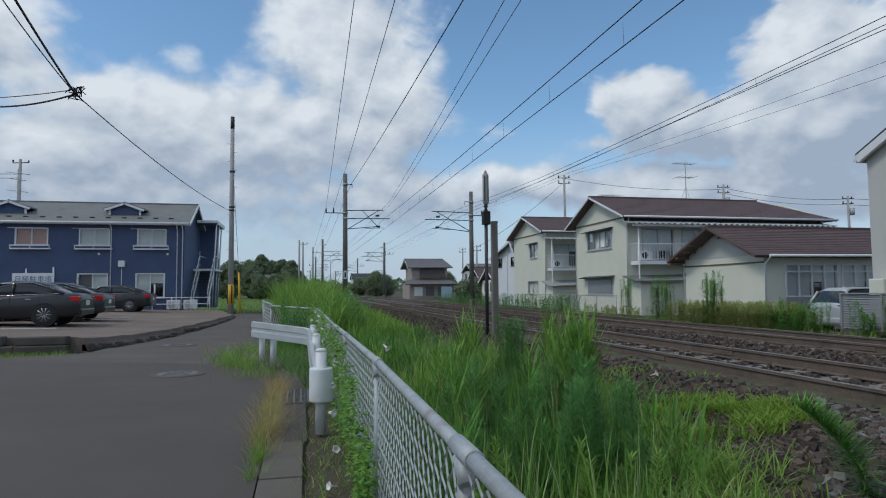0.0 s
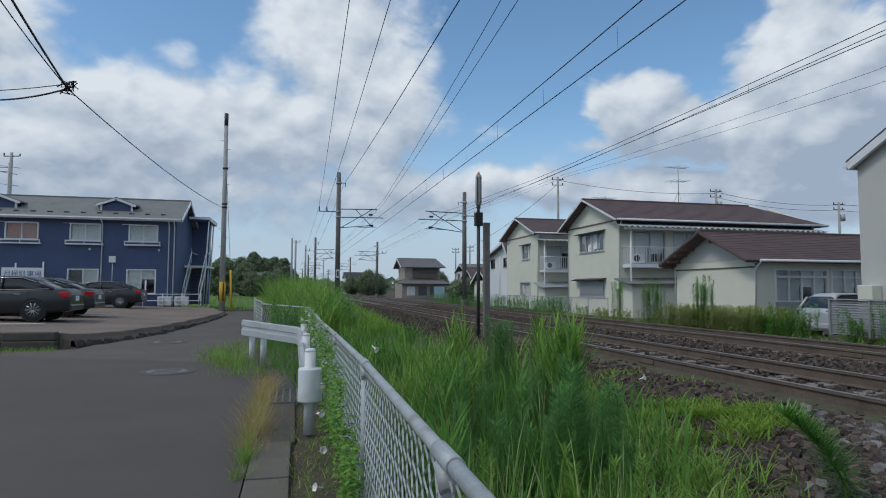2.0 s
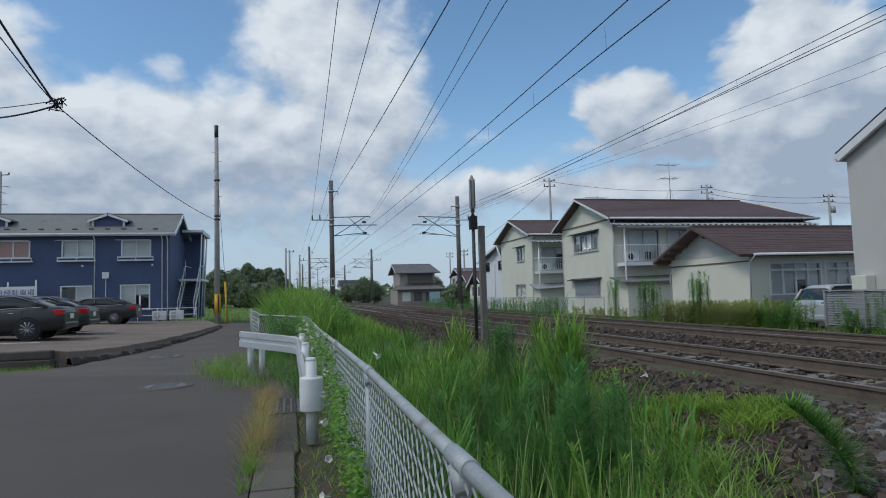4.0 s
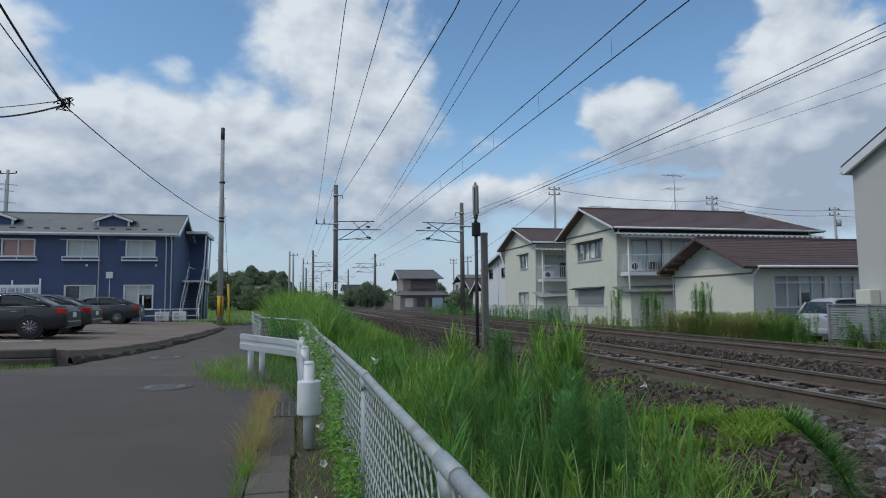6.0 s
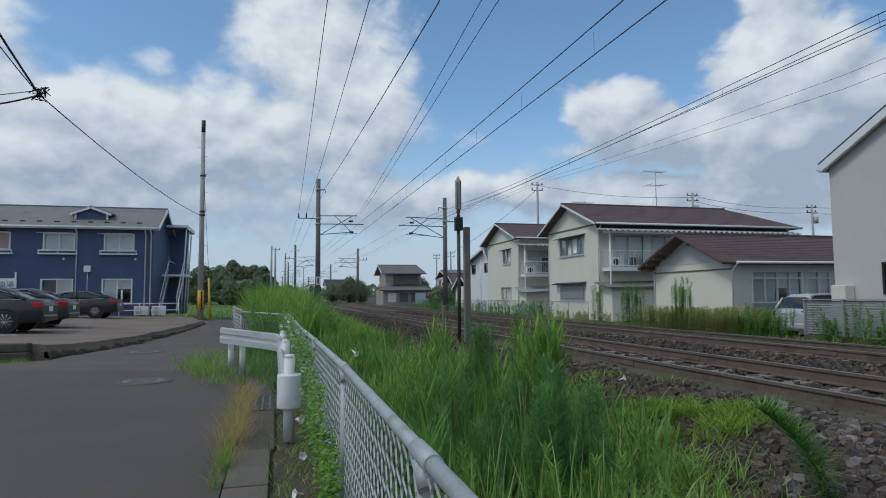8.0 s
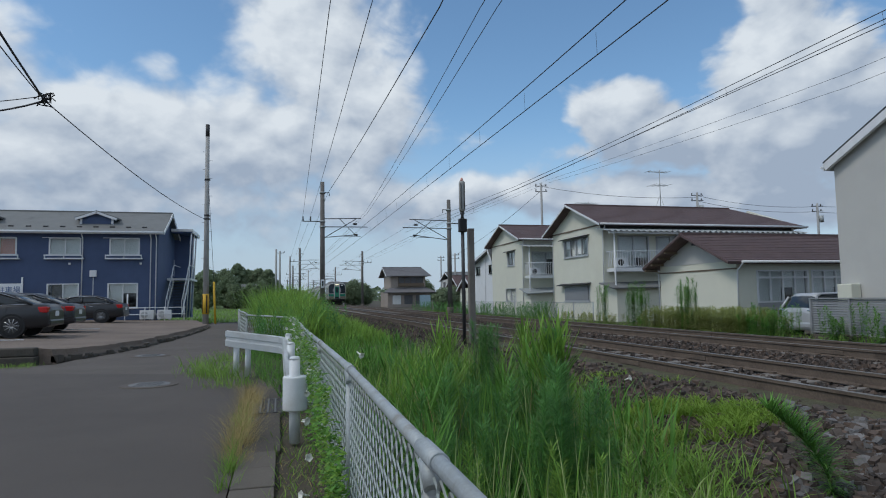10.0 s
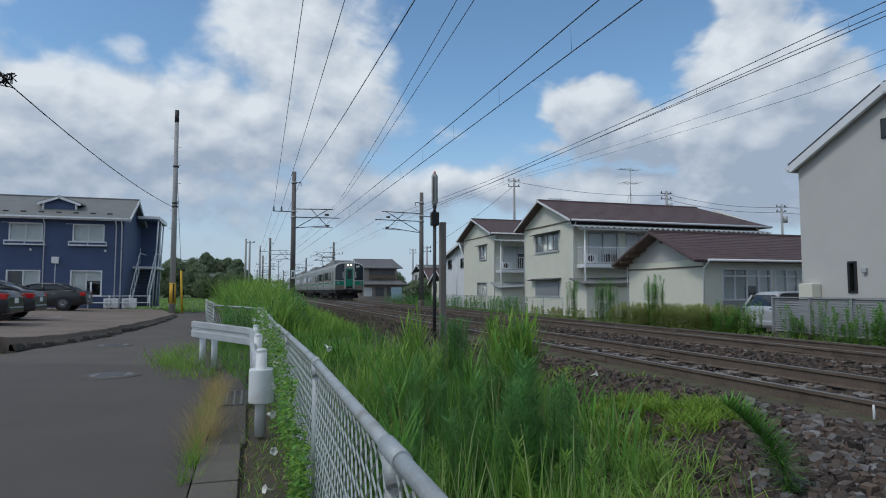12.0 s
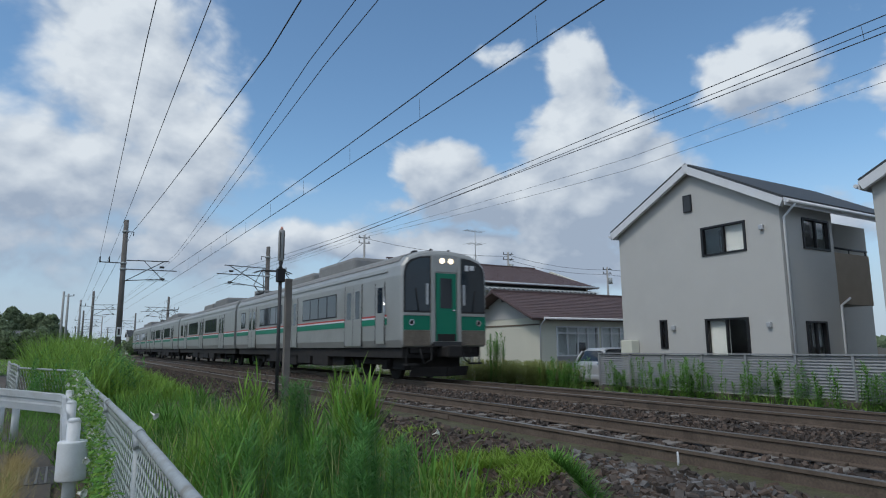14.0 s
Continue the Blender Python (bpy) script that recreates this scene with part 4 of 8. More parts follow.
def cream_house():
    """The long two-storey house with a balcony under a corrugated awning."""
    x0, x1, y0, y1, z0, ze, ym, zr = 18.0, 31.2, 32.4, 39.3, -0.05, 5.75, 36.1, 7.2
    h = thing("house", "two-storey cream rendered house with brown roof and white balcony", "house")
    up, lo = (34.3, 37.55, 3.9, 5.05), (34.25, 37.6, 1.15, 2.1)
    south = [(18.9, 20.9, 3.05, 4.9), (21.4, 23.3, 3.05, 4.9), (24.2, 26.2, 3.05, 4.9), (27.0, 29.4, 3.05, 4.9)]
    shell(h, x0, x1, y0, y1, z0, ze, ym, zr, "cream", west=[up, lo], south=south)
    eave = gable_roof_x(h, x0 - 0.55, x1 + 0.5, y0, y1, ym, ze, zr, "brown_roof", 0.55, hip=2.2, board=0.11)
    link("gable_band", box(x0 - 0.04, x0, y0, y1, 5.52, 5.60), M["wood"], h)
    window(h, "x", x0, -1, *up, "alu", 4, "curtain", (0.0, 0.9, 1, 0.5), name="window")
    link("awning", slab((x0 - 0.32, up[0] - 0.2, 5.07), (x0 - 0.32, up[1] + 0.3, 5.07), (x0, up[1] + 0.3, 5.16), (x0, up[0] - 0.2, 5.16), 0.05), M["dark_steel"], h)
    w = window(h, "x", x0, -1, *lo, "alu", 2, "curtain", (1, 1))
    link("shutter", box(x0 - 0.06, x0 - 0.03, lo[0] + 0.1, lo[1] - 0.1, lo[2] + 0.05, lo[3] - 0.05), M["louver"], w, "grey louvred shutter")
    for k in range(9):
        z = lo[2] + 0.1 + k * 0.09
        link("slat", box(x0 - 0.075, x0 - 0.058, lo[0] + 0.12, lo[1] - 0.12, z, z + 0.05), M["louver"], w)
    link("awning", slab((x0 - 0.4, lo[0] - 0.2, 2.16), (x0 - 0.4, lo[1] + 0.5, 2.16), (x0, lo[1] + 0.5, 2.26), (x0, lo[0] - 0.2, 2.26), 0.05), M["dark_steel"], h)
    for a, b, c, d in south:
        window(h, "y", y0, -1, a, b, c, d, "alu", 2, "curtain", (1, 0.7), sill=False)
    balcony(h, 18.15, 30.6, y0, 0.95, 3.0)
    link("awning_beam", box(17.7, 30.9, y0 - 1.12, y0 - 1.05, 4.92, 5.02), M["white_trim"], h)
    # dark strip on the wall imitates shade in the recess below the eave
    link("eave_shade_strip", box(17.8, 31.0, y0 - 0.04, y0 - 0.01, 5.30, 5.72), M["dark_steel"], h)
    corrugated(h, 17.6, 31.0, y0 - 1.25, 5.06, y0, 5.30, "galv")
    for x in (18.15, 22.2, 26.3, 30.4):
        link("balcony_post", tube([(x, y0 - 0.92, 0.0), (x, y0 - 0.92, 5.05)], 0.05, 6), M["white_trim"], h)
    # lean-to under the balcony
    link("lean_to", box(17.98, 23.0, y0 - 1.3, y0 - 0.02, -0.05, 1.9), M["cream"], h)
    link("lean_to_roof", slab((17.6, y0 - 1.6, 1.88), (23.1, y0 - 1.6, 1.95), (23.1, y0, 2.3), (17.6, y0, 2.2), 0.07), M["grey_roof"], h)
    downpipe(h, [(x0 - 0.1, y0 - 0.45, eave), (x0 - 0.08, y0 - 0.05, eave - 0.5), (x0 - 0.06, y0 + 0.06, 0.0)])
    gutter(h, (x0 - 0.5, y0 - 0.6, eave - 0.02), (x1 + 0.5, y0 - 0.6, eave - 0.02))
    downpipe(h, [(x0 - 0.1, y1 + 0.4, eave), (x0 - 0.06, y1 - 0.1, eave - 0.5), (x0 - 0.06, y1 - 0.06, 0.0)])
    antenna(h, 24.3, ym, zr - 0.05, 2.5)
    antenna(h, 19.6, ym + 1, zr - 0.5, 0.9)


def second_house():
    x0, x1, y0, y1, z0, ze, ym, zr = 18.0, 25.5, 44.7, 52.0, -0.05, 6.0, 48.5, 7.35
    h = thing("house", "two-storey cream rendered house with brown roof and small balcony", "house")
    up, lo = (46.5, 48.1, 3.95, 5.1), (46.4, 48.6, 1.1, 2.15)
    south = [(18.7, 21.0, 3.1, 4.9)]
    shell(h, x0, x1, y0, y1, z0, ze, ym, zr, "cream", west=[up, lo], south=south)
    eave = gable_roof_x(h, x0 - 0.55, x1 + 0.4, y0, y1, ym, ze, zr, "brown_roof", 0.5, hip=1.5, board=0.11)
    link("gable_band", box(x0 - 0.04, x0, y0, y1, 5.75, 5.83), M["wood"], h)
    window(h, "x", x0, -1, *up, "alu", 2, "curtain", (1, 0.4))
    window(h, "x", x0, -1, *lo, "alu", 2, "curtain", (1, 1))
    link("awning", slab((x0 - 0.3, up[0] - 0.2, 5.1), (x0 - 0.3, up[1] + 0.3, 5.1), (x0, up[1] + 0.3, 5.18), (x0, up[0] - 0.2, 5.18), 0.05), M["dark_steel"], h)
    window(h, "y", y0, -1, *south[0], "alu", 2, "curtain", (1, 0.3), sill=False)
    balcony(h, 18.1, 21.6, y0, 1.0, 3.05)
    corrugated(h, 17.7, 22.0, y0 - 1.25, 5.2, y0, 5.45, "galv")
    for x in (18.1, 21.5):
        link("balcony_post", tube([(x, y0 - 0.95, 0.0), (x, y0 - 0.95, 5.15)], 0.05, 6), M["white_trim"], h)
    link("lean_to", box(17.98, 22.0, y0 - 1.3, y0 - 0.02, -0.05, 1.75), M["cream"], h)
    link("lean_to_roof", slab((17.6, y0 - 1.6, 1.7), (22.2, y0 - 1.6, 1.9), (22.2, y0, 2.2), (17.6, y0, 2.1), 0.07), M["galv"], h)
    downpipe(h, [(x0 - 0.1, y0 - 0.4, eave), (x0 - 0.06, y0 - 0.05, eave - 0.5), (x0 - 0.06, y0 + 0.06, 0.0)])
    gutter(h, (x0 - 0.5, y0 - 0.55, eave), (x1 + 0.4, y0 - 0.55, eave))


def third_house():
    x0, x1, y0, y1, z0, ze, ym, zr = 18.6, 26.0, 52.7, 59.5, -0.05, 4.95, 53.6, 5.85
    h = thing("house", "white two-storey house with grey roof farther down the line", "house")
    dp = [(x0 - 0.06, 55.6, ze), (x0 - 0.06, 55.6, 0.0)]
    downpipe(h, dp)
    up = [(57.25, 58.35, 3.6, 4.4), (53.4, 54.6, 3.6, 4.4)]
    shell(h, x0, x1, y0, y1, z0, ze, ym, zr, "white_trim", west=up)
    gable_roof_x(h, x0 - 0.5, x1 + 0.4, y0, y1, ym, ze, zr, "grey_roof", 0.4)
    for q in up:
        window(h, "x", x0, -1, *q, "bronze", 1, "curtain", (0.3,))


def low_house():
    """Single-storey house with a long brown roof and a glazed front."""
    x0, x1, y0, y1, z0, ze, ym, zr = 18.0, 31.0, 21.7, 27.0, -0.05, 2.88, 24.3, 4.15
    h = thing("house", "single-storey cream house with brown roof and glazed front", "house")
    front = [(18.95, 21.5, 1.08, 2.42), (21.68, 24.2, 1.08, 2.42), (24.4, 26.9, 1.08, 2.42)]
    shell(h, x0, x1, y0, y1, z0, ze, ym, zr, "cream", south=front)
    eave = gable_roof_x(h, x0 - 0.7, x1 + 0.5, y0, y1, ym, ze + 0.07, zr, "brown_roof", 0.42, trim="brown_roof", board=0.09)
    link("gable_upper", prism([(y0, ze - 0.08), (y1, ze - 0.08), (y1, ze), (ym, zr - 0.16), (y0, ze)], "x", x0 - 0.02, x0), M["white_wall"], h)
    link("gable_band", box(x0 - 0.03, x0, y0, y1, 2.46, 2.52), M["wood"], h)
    link("gable_vent", prism([(ym + 0.05 + 0.13 * math.cos(a) * (1 if k % 2 else 0.5), 3.72 + 0.13 * math.sin(a) * (1 if k % 2 else 0.5)) for k, a in ((k, k * math.pi / 4) for k in range(8))], "x", x0 - 0.06, x0 - 0.02), M["dark_steel"], h)
    for k in range(4):
        yy = y1 + 0.25 - k * 0.55
        zz = eave + 0.08 + k * 0.26
        link("rafter_end", box(x0 - 0.68, x0, yy - 0.05, yy + 0.05, zz - 0.26, zz - 0.14), M["wood"], h)
    for q in front:
        w = window(h, "y", y0, -1, *q, "white_trim", 4, "curtain", (1, 1, 0.55, 1), sill=False)
        link("transom", box(q[0] + 0.06, q[1] - 0.06, y0 - 0.03, y0 + 0.07, 2.07, 2.14), M["white_trim"], w)
        link("lower_panel", box(q[0], q[1], y0 - 0.03, y0, 0.35, 1.08), M["louver"], w)
    gutter(h, (x0 - 0.1, y0 - 0.47, eave - 0.02), (x1 + 0.5, y0 - 0.47, eave - 0.02))
    downpipe(h, [(x0 - 0.05, y0 - 0.46, eave - 0.05), (x0 - 0.04, y0 - 0.1, eave - 0.35), (x0 - 0.04, y0 - 0.04, 0.0)])
    downpipe(h, [(x0 - 0.4, y1 + 0.4, eave - 0.05), (x0 - 0.06, y1 + 0.05, eave - 0.3), (x0 - 0.05, y1 + 0.05, 0.0)])


def white_house(y_shift=0.0, name="house", full=True):
    x0, x1, z0, ze, zr = 17.5, 25.0, -0.05, 5.72, 7.32
    y0, y1, ym = 10.2 + y_shift, 16.35 + y_shift, 13.1 + y_shift
    h = thing(name, "white two-storey house with dark bronze windows and slate roof" if full else "white two-storey neighbouring house with slate roof", "house")
    W = [(11.3, 12.82, 4.33, 5.27), (11.42, 12.88, 1.16, 2.35), (14.4, 14.66, 1.42, 2.38), (13.1, 13.42, 5.88, 6.45)]
    W = [(a + y_shift, b + y_shift, c, d) for a, b, c, d in W]
    S = [(18.6, 20.0, 4.33, 5.27), (18.35, 19.4, 0.95, 2.2)]
    shell(h, x0, 20.25, y0, y1, z0, ze, ym, zr, "white_wall", west=W[:3], south=S)
    # recessed entrance side
    link("wall", box(20.25, x1, y0 + 1.3, y1, z0, ze), M["white_wall"], h)
    tb = link("balcony", box(20.25, 22.4, y0 + 0.05, y0 + 0.17, 2.75, 4.35), M["tan_wall"], h, "tan sided balcony")
    link("balcony_floor", box(20.25, 22.4, y0 + 0.17, y0 + 1.3, 2.75, 2.9), M["white_wall"], tb)
    link("balcony_rail", tube([(20.2, y0 + 0.1, 4.5), (22.4, y0 + 0.1, 4.5)], 0.035, 6), M["bronze"], tb)
    for x in (20.4, 21.3, 22.3):
        link("rail_bracket", tube([(x, y0 + 0.1, 4.35), (x, y0 + 0.1, 4.5)], 0.02, 6), M["bronze"], tb)
    link("balcony_door", box(20.9, 22.4, y0 + 1.25, y0 + 1.295, 3.0, 5.2), M["bronze"], h)
    link("entrance_door", box(20.6, 21.6, y0 + 1.24, y0 + 1.295, 0.4, 2.55), M["bronze"], h)
    dz = (zr - ze) / (ym - y0) * 0.3
    for ye, s in ((y0 - 0.3, 1), (y1 + 0.2, -1)):
        link("roof", slab((x0 - 0.24, ye, ze - dz + 0.16), (x1, ye, ze - dz + 0.16), (x1, ym, zr + 0.16), (x0 - 0.24, ym, zr + 0.16), 0.08), M["dark_roof"], h)
        link("bargeboard", slab((x0 - 0.26, ye, ze - dz + 0.08), (x0 - 0.14, ye, ze - dz + 0.08), (x0 - 0.14, ym, zr + 0.08), (x0 - 0.26, ym, zr + 0.08), 0.24), M["white_trim"], h)
        link("soffit", slab((x0 - 0.20, ye, ze - dz + 0.05), (x1, ye, ze - dz + 0.05), (x1, ym, zr + 0.05), (x0 - 0.20, ym, zr + 0.05), 0.05), M["white_trim"], h)
        link("fascia", box(x0 - 0.24, x1, ye - 0.03, ye, ze - dz - 0.12, ze - dz + 0.1), M["white_trim"], h)
        gutter(h, (x0 - 0.2, ye - s * 0.09, ze - dz + 0.0), (x1, ye - s * 0.09, ze - dz + 0.0), "white_trim", 0.055)
    link("apex_cover", box(x0 - 0.266, x0 - 0.15, ym - 0.10, ym + 0.10, zr - 0.16, zr + 0.11), M["white_trim"], h)
    covers = [(1, 0.0), (0.0, 1), (0,)]
    for q, c, n in zip(W[:3], covers, (2, 2, 1)):
        window(h, "x", x0, -1, *q, "bronze", n, "curtain", c, sill=False)
    v = W[3]
    # plain gable window; an opaque dark sheet stands in for its unlit pane
    link("gable_window", box(x0 - 0.05, x0, v[0], v[1], v[2], v[3]), M["bronze"], h, "plain dark gable window")
    link("gable_window_sheet", box(x0 - 0.055, x0 - 0.05, v[0] + 0.04, v[1] - 0.04, v[2] + 0.04, v[3] - 0.04), M["dark_roof"], h)
    for q in S:
        window(h, "y", y0, -1, *q, "bronze", 2, "curtain", (0.0, 0.6), sill=False)
    for yy, z in ((10.75, 4.95), (10.75, 2.1), (14.1, 2.1)):
        link("vent_hood", box(x0 - 0.11, x0, yy + y_shift - 0.07, yy + y_shift + 0.07, z - 0.08, z + 0.08, 0.025), M["alu"], h)
    downpipe(h, [(x0 + 0.12, y0 - 0.42, ze - dz - 0.05), (x0 + 0.12, y0 - 0.06, ze - 0.55), (x0 + 0.12, y0 - 0.06, 0.0)], r=0.04)
    downpipe(h, [(20.9, y0 - 0.0, 2.95), (20.25, y0 - 0.06, 2.7), (20.22, y0 - 0.06, 0.0)], r=0.04)
    if full:
        b = thing("heater_box", "pale boiler box on the gable wall", "boiler", (17.28, 15.85, 0.0))
        link("casing", box(-0.18, 0.2, -0.22, 0.3, 0.25, 1.72, 0.03), M["cream"], b)
        link("base", box(-0.2, 0.2, -0.4, 0.28, 0, 0.25), M["concrete"], b)


def louvre_fence():
    f = thing("louvre_fence", "long grey louvred panel fence on a low concrete base", "fence")
    y = -2.75
    base = link("base", box(13.92, 14.08, -3.0, 14.08, 0.1, 0.36), M["concrete"], f)
    slat = None
    k = 0
    while y < 13.0:
        link("post", box(13.95, 14.05, y - 0.025, y + 0.025, 0.36, 1.3), M["louver"], f)
        for j in range(14):
            z = 0.40 + j * 0.064
            if slat is None:
                o = link("slat", slab((-0.025, 0, 0), (-0.025, 1.15, 0), (0.02, 1.15, 0.05), (0.02, 0, 0.05), 0.012), M["louver"], f)
                slat = o.data
            else:
                o = new("slat", slat)
                o.parent = f
            o.location = (14.0, y + 0.025, z)
        y += 1.2
    link("post", box(13.95, 14.05, 14.025, 14.08, 0.36, 1.3), M["louver"], f)
    link("top_cap", box(13.94, 14.06, -3.0, 14.08, 1.295, 1.325), M["louver"], f)


def far_house():
    x0, x1, y0, y1, z0, ze, ym, zr = 18.2, 24.2, 105.0, 112.0, -0.05, 5.6, 108.3, 6.9
    h = thing("house", "old two-storey wooden house with a dark tiled roof", "house")
    link("wall", box(x0, x1, y0, y1, 3.2, ze), M["hazed_wood"], h)
    link("wall", box(x0 - 0.6, x1 + 0.6, y0 - 0.6, y1, z0, 2.6), M["hazed_wood"], h)
    for k in range(3):
        link("window", box(x0 + 0.2 + k * 2.0, x0 + 1.6 + k * 2.0, y0 - 0.66, y0 - 0.6, 0.5, 2.0), M["dark_room"] if k else M["curtain"], h)
    gable_roof_x(h, x0 - 0.9, x1 + 0.9, y0, y1, ym, ze, zr, "far_tile", 0.8, hip=0.9)
    link("lower_roof", slab((x0 - 1.5, y0 - 1.6, 2.5), (x1 + 1.5, y0 - 1.6, 2.5), (x1 + 0.2, y0, 3.3), (x0 - 0.2, y0, 3.3), 0.15), M["far_tile"], h)
    link("window", box(x0 + 1.3, x1 - 0.4, y0 - 0.06, y0, 3.5, 5.1), M["dark_room"], h)
    for k in range(5):
        x = x0 + 1.3 + k * (x1 - x0 - 1.75) / 4
        link("mullion", box(x - 0.04, x + 0.04, y0 - 0.1, y0 - 0.06, 3.5, 5.1), M["wood"], h)
    link("rail", box(x0 + 1.2, x1 - 0.3, y0 - 0.5, y0 - 0.44, 3.5, 4.05), M["wood"], h)
    p = thing("site_panel", "pale blue panel beside the old wooden house", "panel", (23.2, 101, 0.0))
    link("sheet", box(-0.9, 0.9, -0.03, 0.03, 0.1, 2.0), M["lightblue"], p)
    for s in (-0.85, 0.85):
        link("post", box(s - 0.04, s + 0.04, 0.03, 0.1, 0, 2.0), M["galv"], p)
    g = random.Random(5)
    for k, (x, y, w, d, hh, mat, roof) in enumerate((
            (27.5, 96, 6, 6, 3.6, "wood", "brown_roof"), (33, 120, 9, 8, 5.2, "white_wall", "grey_roof"), (22, 70, 5, 6, 2.6, "cream", "brown_roof"),
            (40, 88, 9, 8, 5.0, "cream", "grey_roof"), (14.5, 185, 8, 8, 5.0, "white_wall", "dark_roof"), (48, 150, 12, 9, 5.4, "white_wall", "dark_roof"),
            (46, 60, 16, 9, 5.6, "white_wall", "grey_roof"), (62, 72, 14, 9, 5.6, "white_wall", "grey_roof"))):
        o = thing("house", "small distant house with a low gabled roof", "house", group="distant houses")
        link("wall", box(x, x + w, y, y + d, -0.05, hh), M[mat], o)
        gable_roof_x(o, x - 0.4, x + w + 0.4, y, y + d, y + d / 2, hh, hh + 1.5, roof, 0.5)
        for q in range(2):
            for zz in ([1.2, 3.6] if hh > 5 else [1.2]):
                link("window", box(x + w * (0.2 + 0.4 * q), x + w * (0.4 + 0.4 * q), y - 0.04, y, zz, zz + 1.1), M["dark_room"], o)
                link("window", box(x - 0.04, x, y + d * (0.2 + 0.4 * q), y + d * (0.4 + 0.4 * q), zz, zz + 1.1), M["dark_room"], o)


def outdoor_unit(x, y, z, turn=0):
    a = thing("outdoor_unit", "white air conditioner unit standing on a balcony", "air conditioner", (x, y, z), turn)
    link("casing", box(-0.38, 0.38, -0.14, 0.14, 0.05, 0.58, 0.02), M["white_trim"], a)
    link("fan_grille", prism([(-0.1 + 0.19 * math.cos(q), 0.31 + 0.19 * math.sin(q)) for q in (k * math.pi / 8 for k in range(16))], "y", -0.155, -0.142), M["dark_steel"], a)
    for s in (-0.28, 0.28):
        link("foot", box(s - 0.05, s + 0.05, -0.14, 0.14, 0, 0.05), M["alu"], a)


outdoor_unit(18.75, 31.85, 3.0)
outdoor_unit(18.7, 44.1, 3.05)
cream_house()
second_house()
third_house()
low_house()
white_house()
white_house(-8.62, "house", False)
louvre_fence()
far_house()


# ---- poles, masts, wires ----
def mast(x, y, top, side, reach, name="catenary_mast", lean=0.0, base=0.25, detail=True, label=""):
    """A concrete mast with its bracket over the track; side 1: the bracket points to +x."""
    m = thing(name, label or "dark concrete catenary mast with steel bracket arms", "catenary mast", (x, y, base), group="catenary masts")
    H = top - base
    link("pole", tube([(0, 0, 0), (lean * H, 0, H)], [0.20, 0.15], 12), M["mast"], m)
    link("foot", tube([(0, 0, -0.3), (0, 0, 0.5)], 0.26, 10), M["concrete"], m)
    s = side
    z0 = 6.9 - base

    def bar(p, q, r=0.03, nm="bracket_arm"):
        link(nm, tube([p, q], r, 6), M["dark_steel"], m)
    bar((0, 0, z0 + 0.55), (s * reach * 0.95, 0, z0 + 0.62), 0.035)
    bar((0, 0, z0 - 0.05), (s * (reach + 0.35), 0, z0 - 0.02), 0.035)
    bar((0, 0, z0 - 0.95), (s * reach * 0.85, 0, z0 + 0.62), 0.03)
    bar((s * reach * 0.4, 0, z0 + 0.62), (s * reach * 0.85, 0, z0 - 0.75), 0.025)
    bar((0, 0, z0 - 0.95 if not detail else z0 - 0.85), (s * reach * 0.8, 0, z0 - 0.62), 0.03)
    bar((s * reach * 0.5, 0, z0 - 0.78), (s * reach * 0.95, 0, z0 - 0.72), 0.02, "steady_arm")
    for xx, zz in ((reach * 0.8, z0 + 0.2), (reach * 0.82, z0 - 0.62)):
        link("insulator", tube([(s * xx - 0.14, 0, zz), (s * xx + 0.14, 0, zz)], 0.075, 8), M["dark_steel"], m)
    # cross arm for feeders with pin insulators
    bar((s * 0.2, 0, z0 + 0.35), (-s * 1.45, 0, z0 + 0.35), 0.035, "cross_arm")
    for xx in (-0.85, -1.4):
        link("pin_insulator", tube([(s * xx, 0, z0 + 0.36), (s * xx, 0, z0 + 0.72)], [0.05, 0.035], 8), M["dark_steel"], m)
    bar((0, 0, H - 0.8), (s * 0.5, 0, H - 0.78), 0.03, "hook_arm")
    bar((s * 0.5, 0, H - 0.78), (s * 0.5, 0, H - 1.05), 0.025, "hook")
    for zz in (z0 + 0.35, z0 - 0.05, H - 0.8):
        link("clamp_band", tube([(lean * zz, 0, zz - 0.06), (lean * zz, 0, zz + 0.06)], 0.21, 12), M["galv"], m)
    if detail:
        link("number_plate", box(-0.13, 0.13, -0.235, -0.215, 2.1, 2.7), M["sign_white"], m)
        link("plate_bars", box(-0.06, 0.06, -0.242, -0.235, 2.2, 2.6), M["dark_steel"], m)
    return m


mast(3.1, 47.0, 10.2, 1, 3.0, lean=0.0)
mast(12.8, 47.0, 9.1, -1, 3.3, detail=False)
for yy in (97.0, 147.0, 197.0, 247.0):
    mast(3.0, yy, 9.3, 1, 3.0, detail=False, label="far concrete catenary mast with bracket arms")
    mast(12.8, yy + 3, 9.1, -1, 3.3, detail=False, label="far concrete catenary mast with bracket arms")


def wire(name, pts, r=0.012, sag=0.0, label="thin dark overhead wire", droppers=()):
    """A wire through points; between each two it hangs by sag."""
    out = []
    for p, q in zip(pts, pts[1:]):
        p, q = Vector(p), Vector(q)
        n = 10
        for k in range(n):
            f = k / n
            v = p.lerp(q, f)
            v.z -= sag * 4 * f * (1 - f)
            out.append(v)
    out.append(Vector(pts[-1]))
    ob = link(name, tube(out, r, 5), M["wire"])
    return tagged(ob, label, "wire")


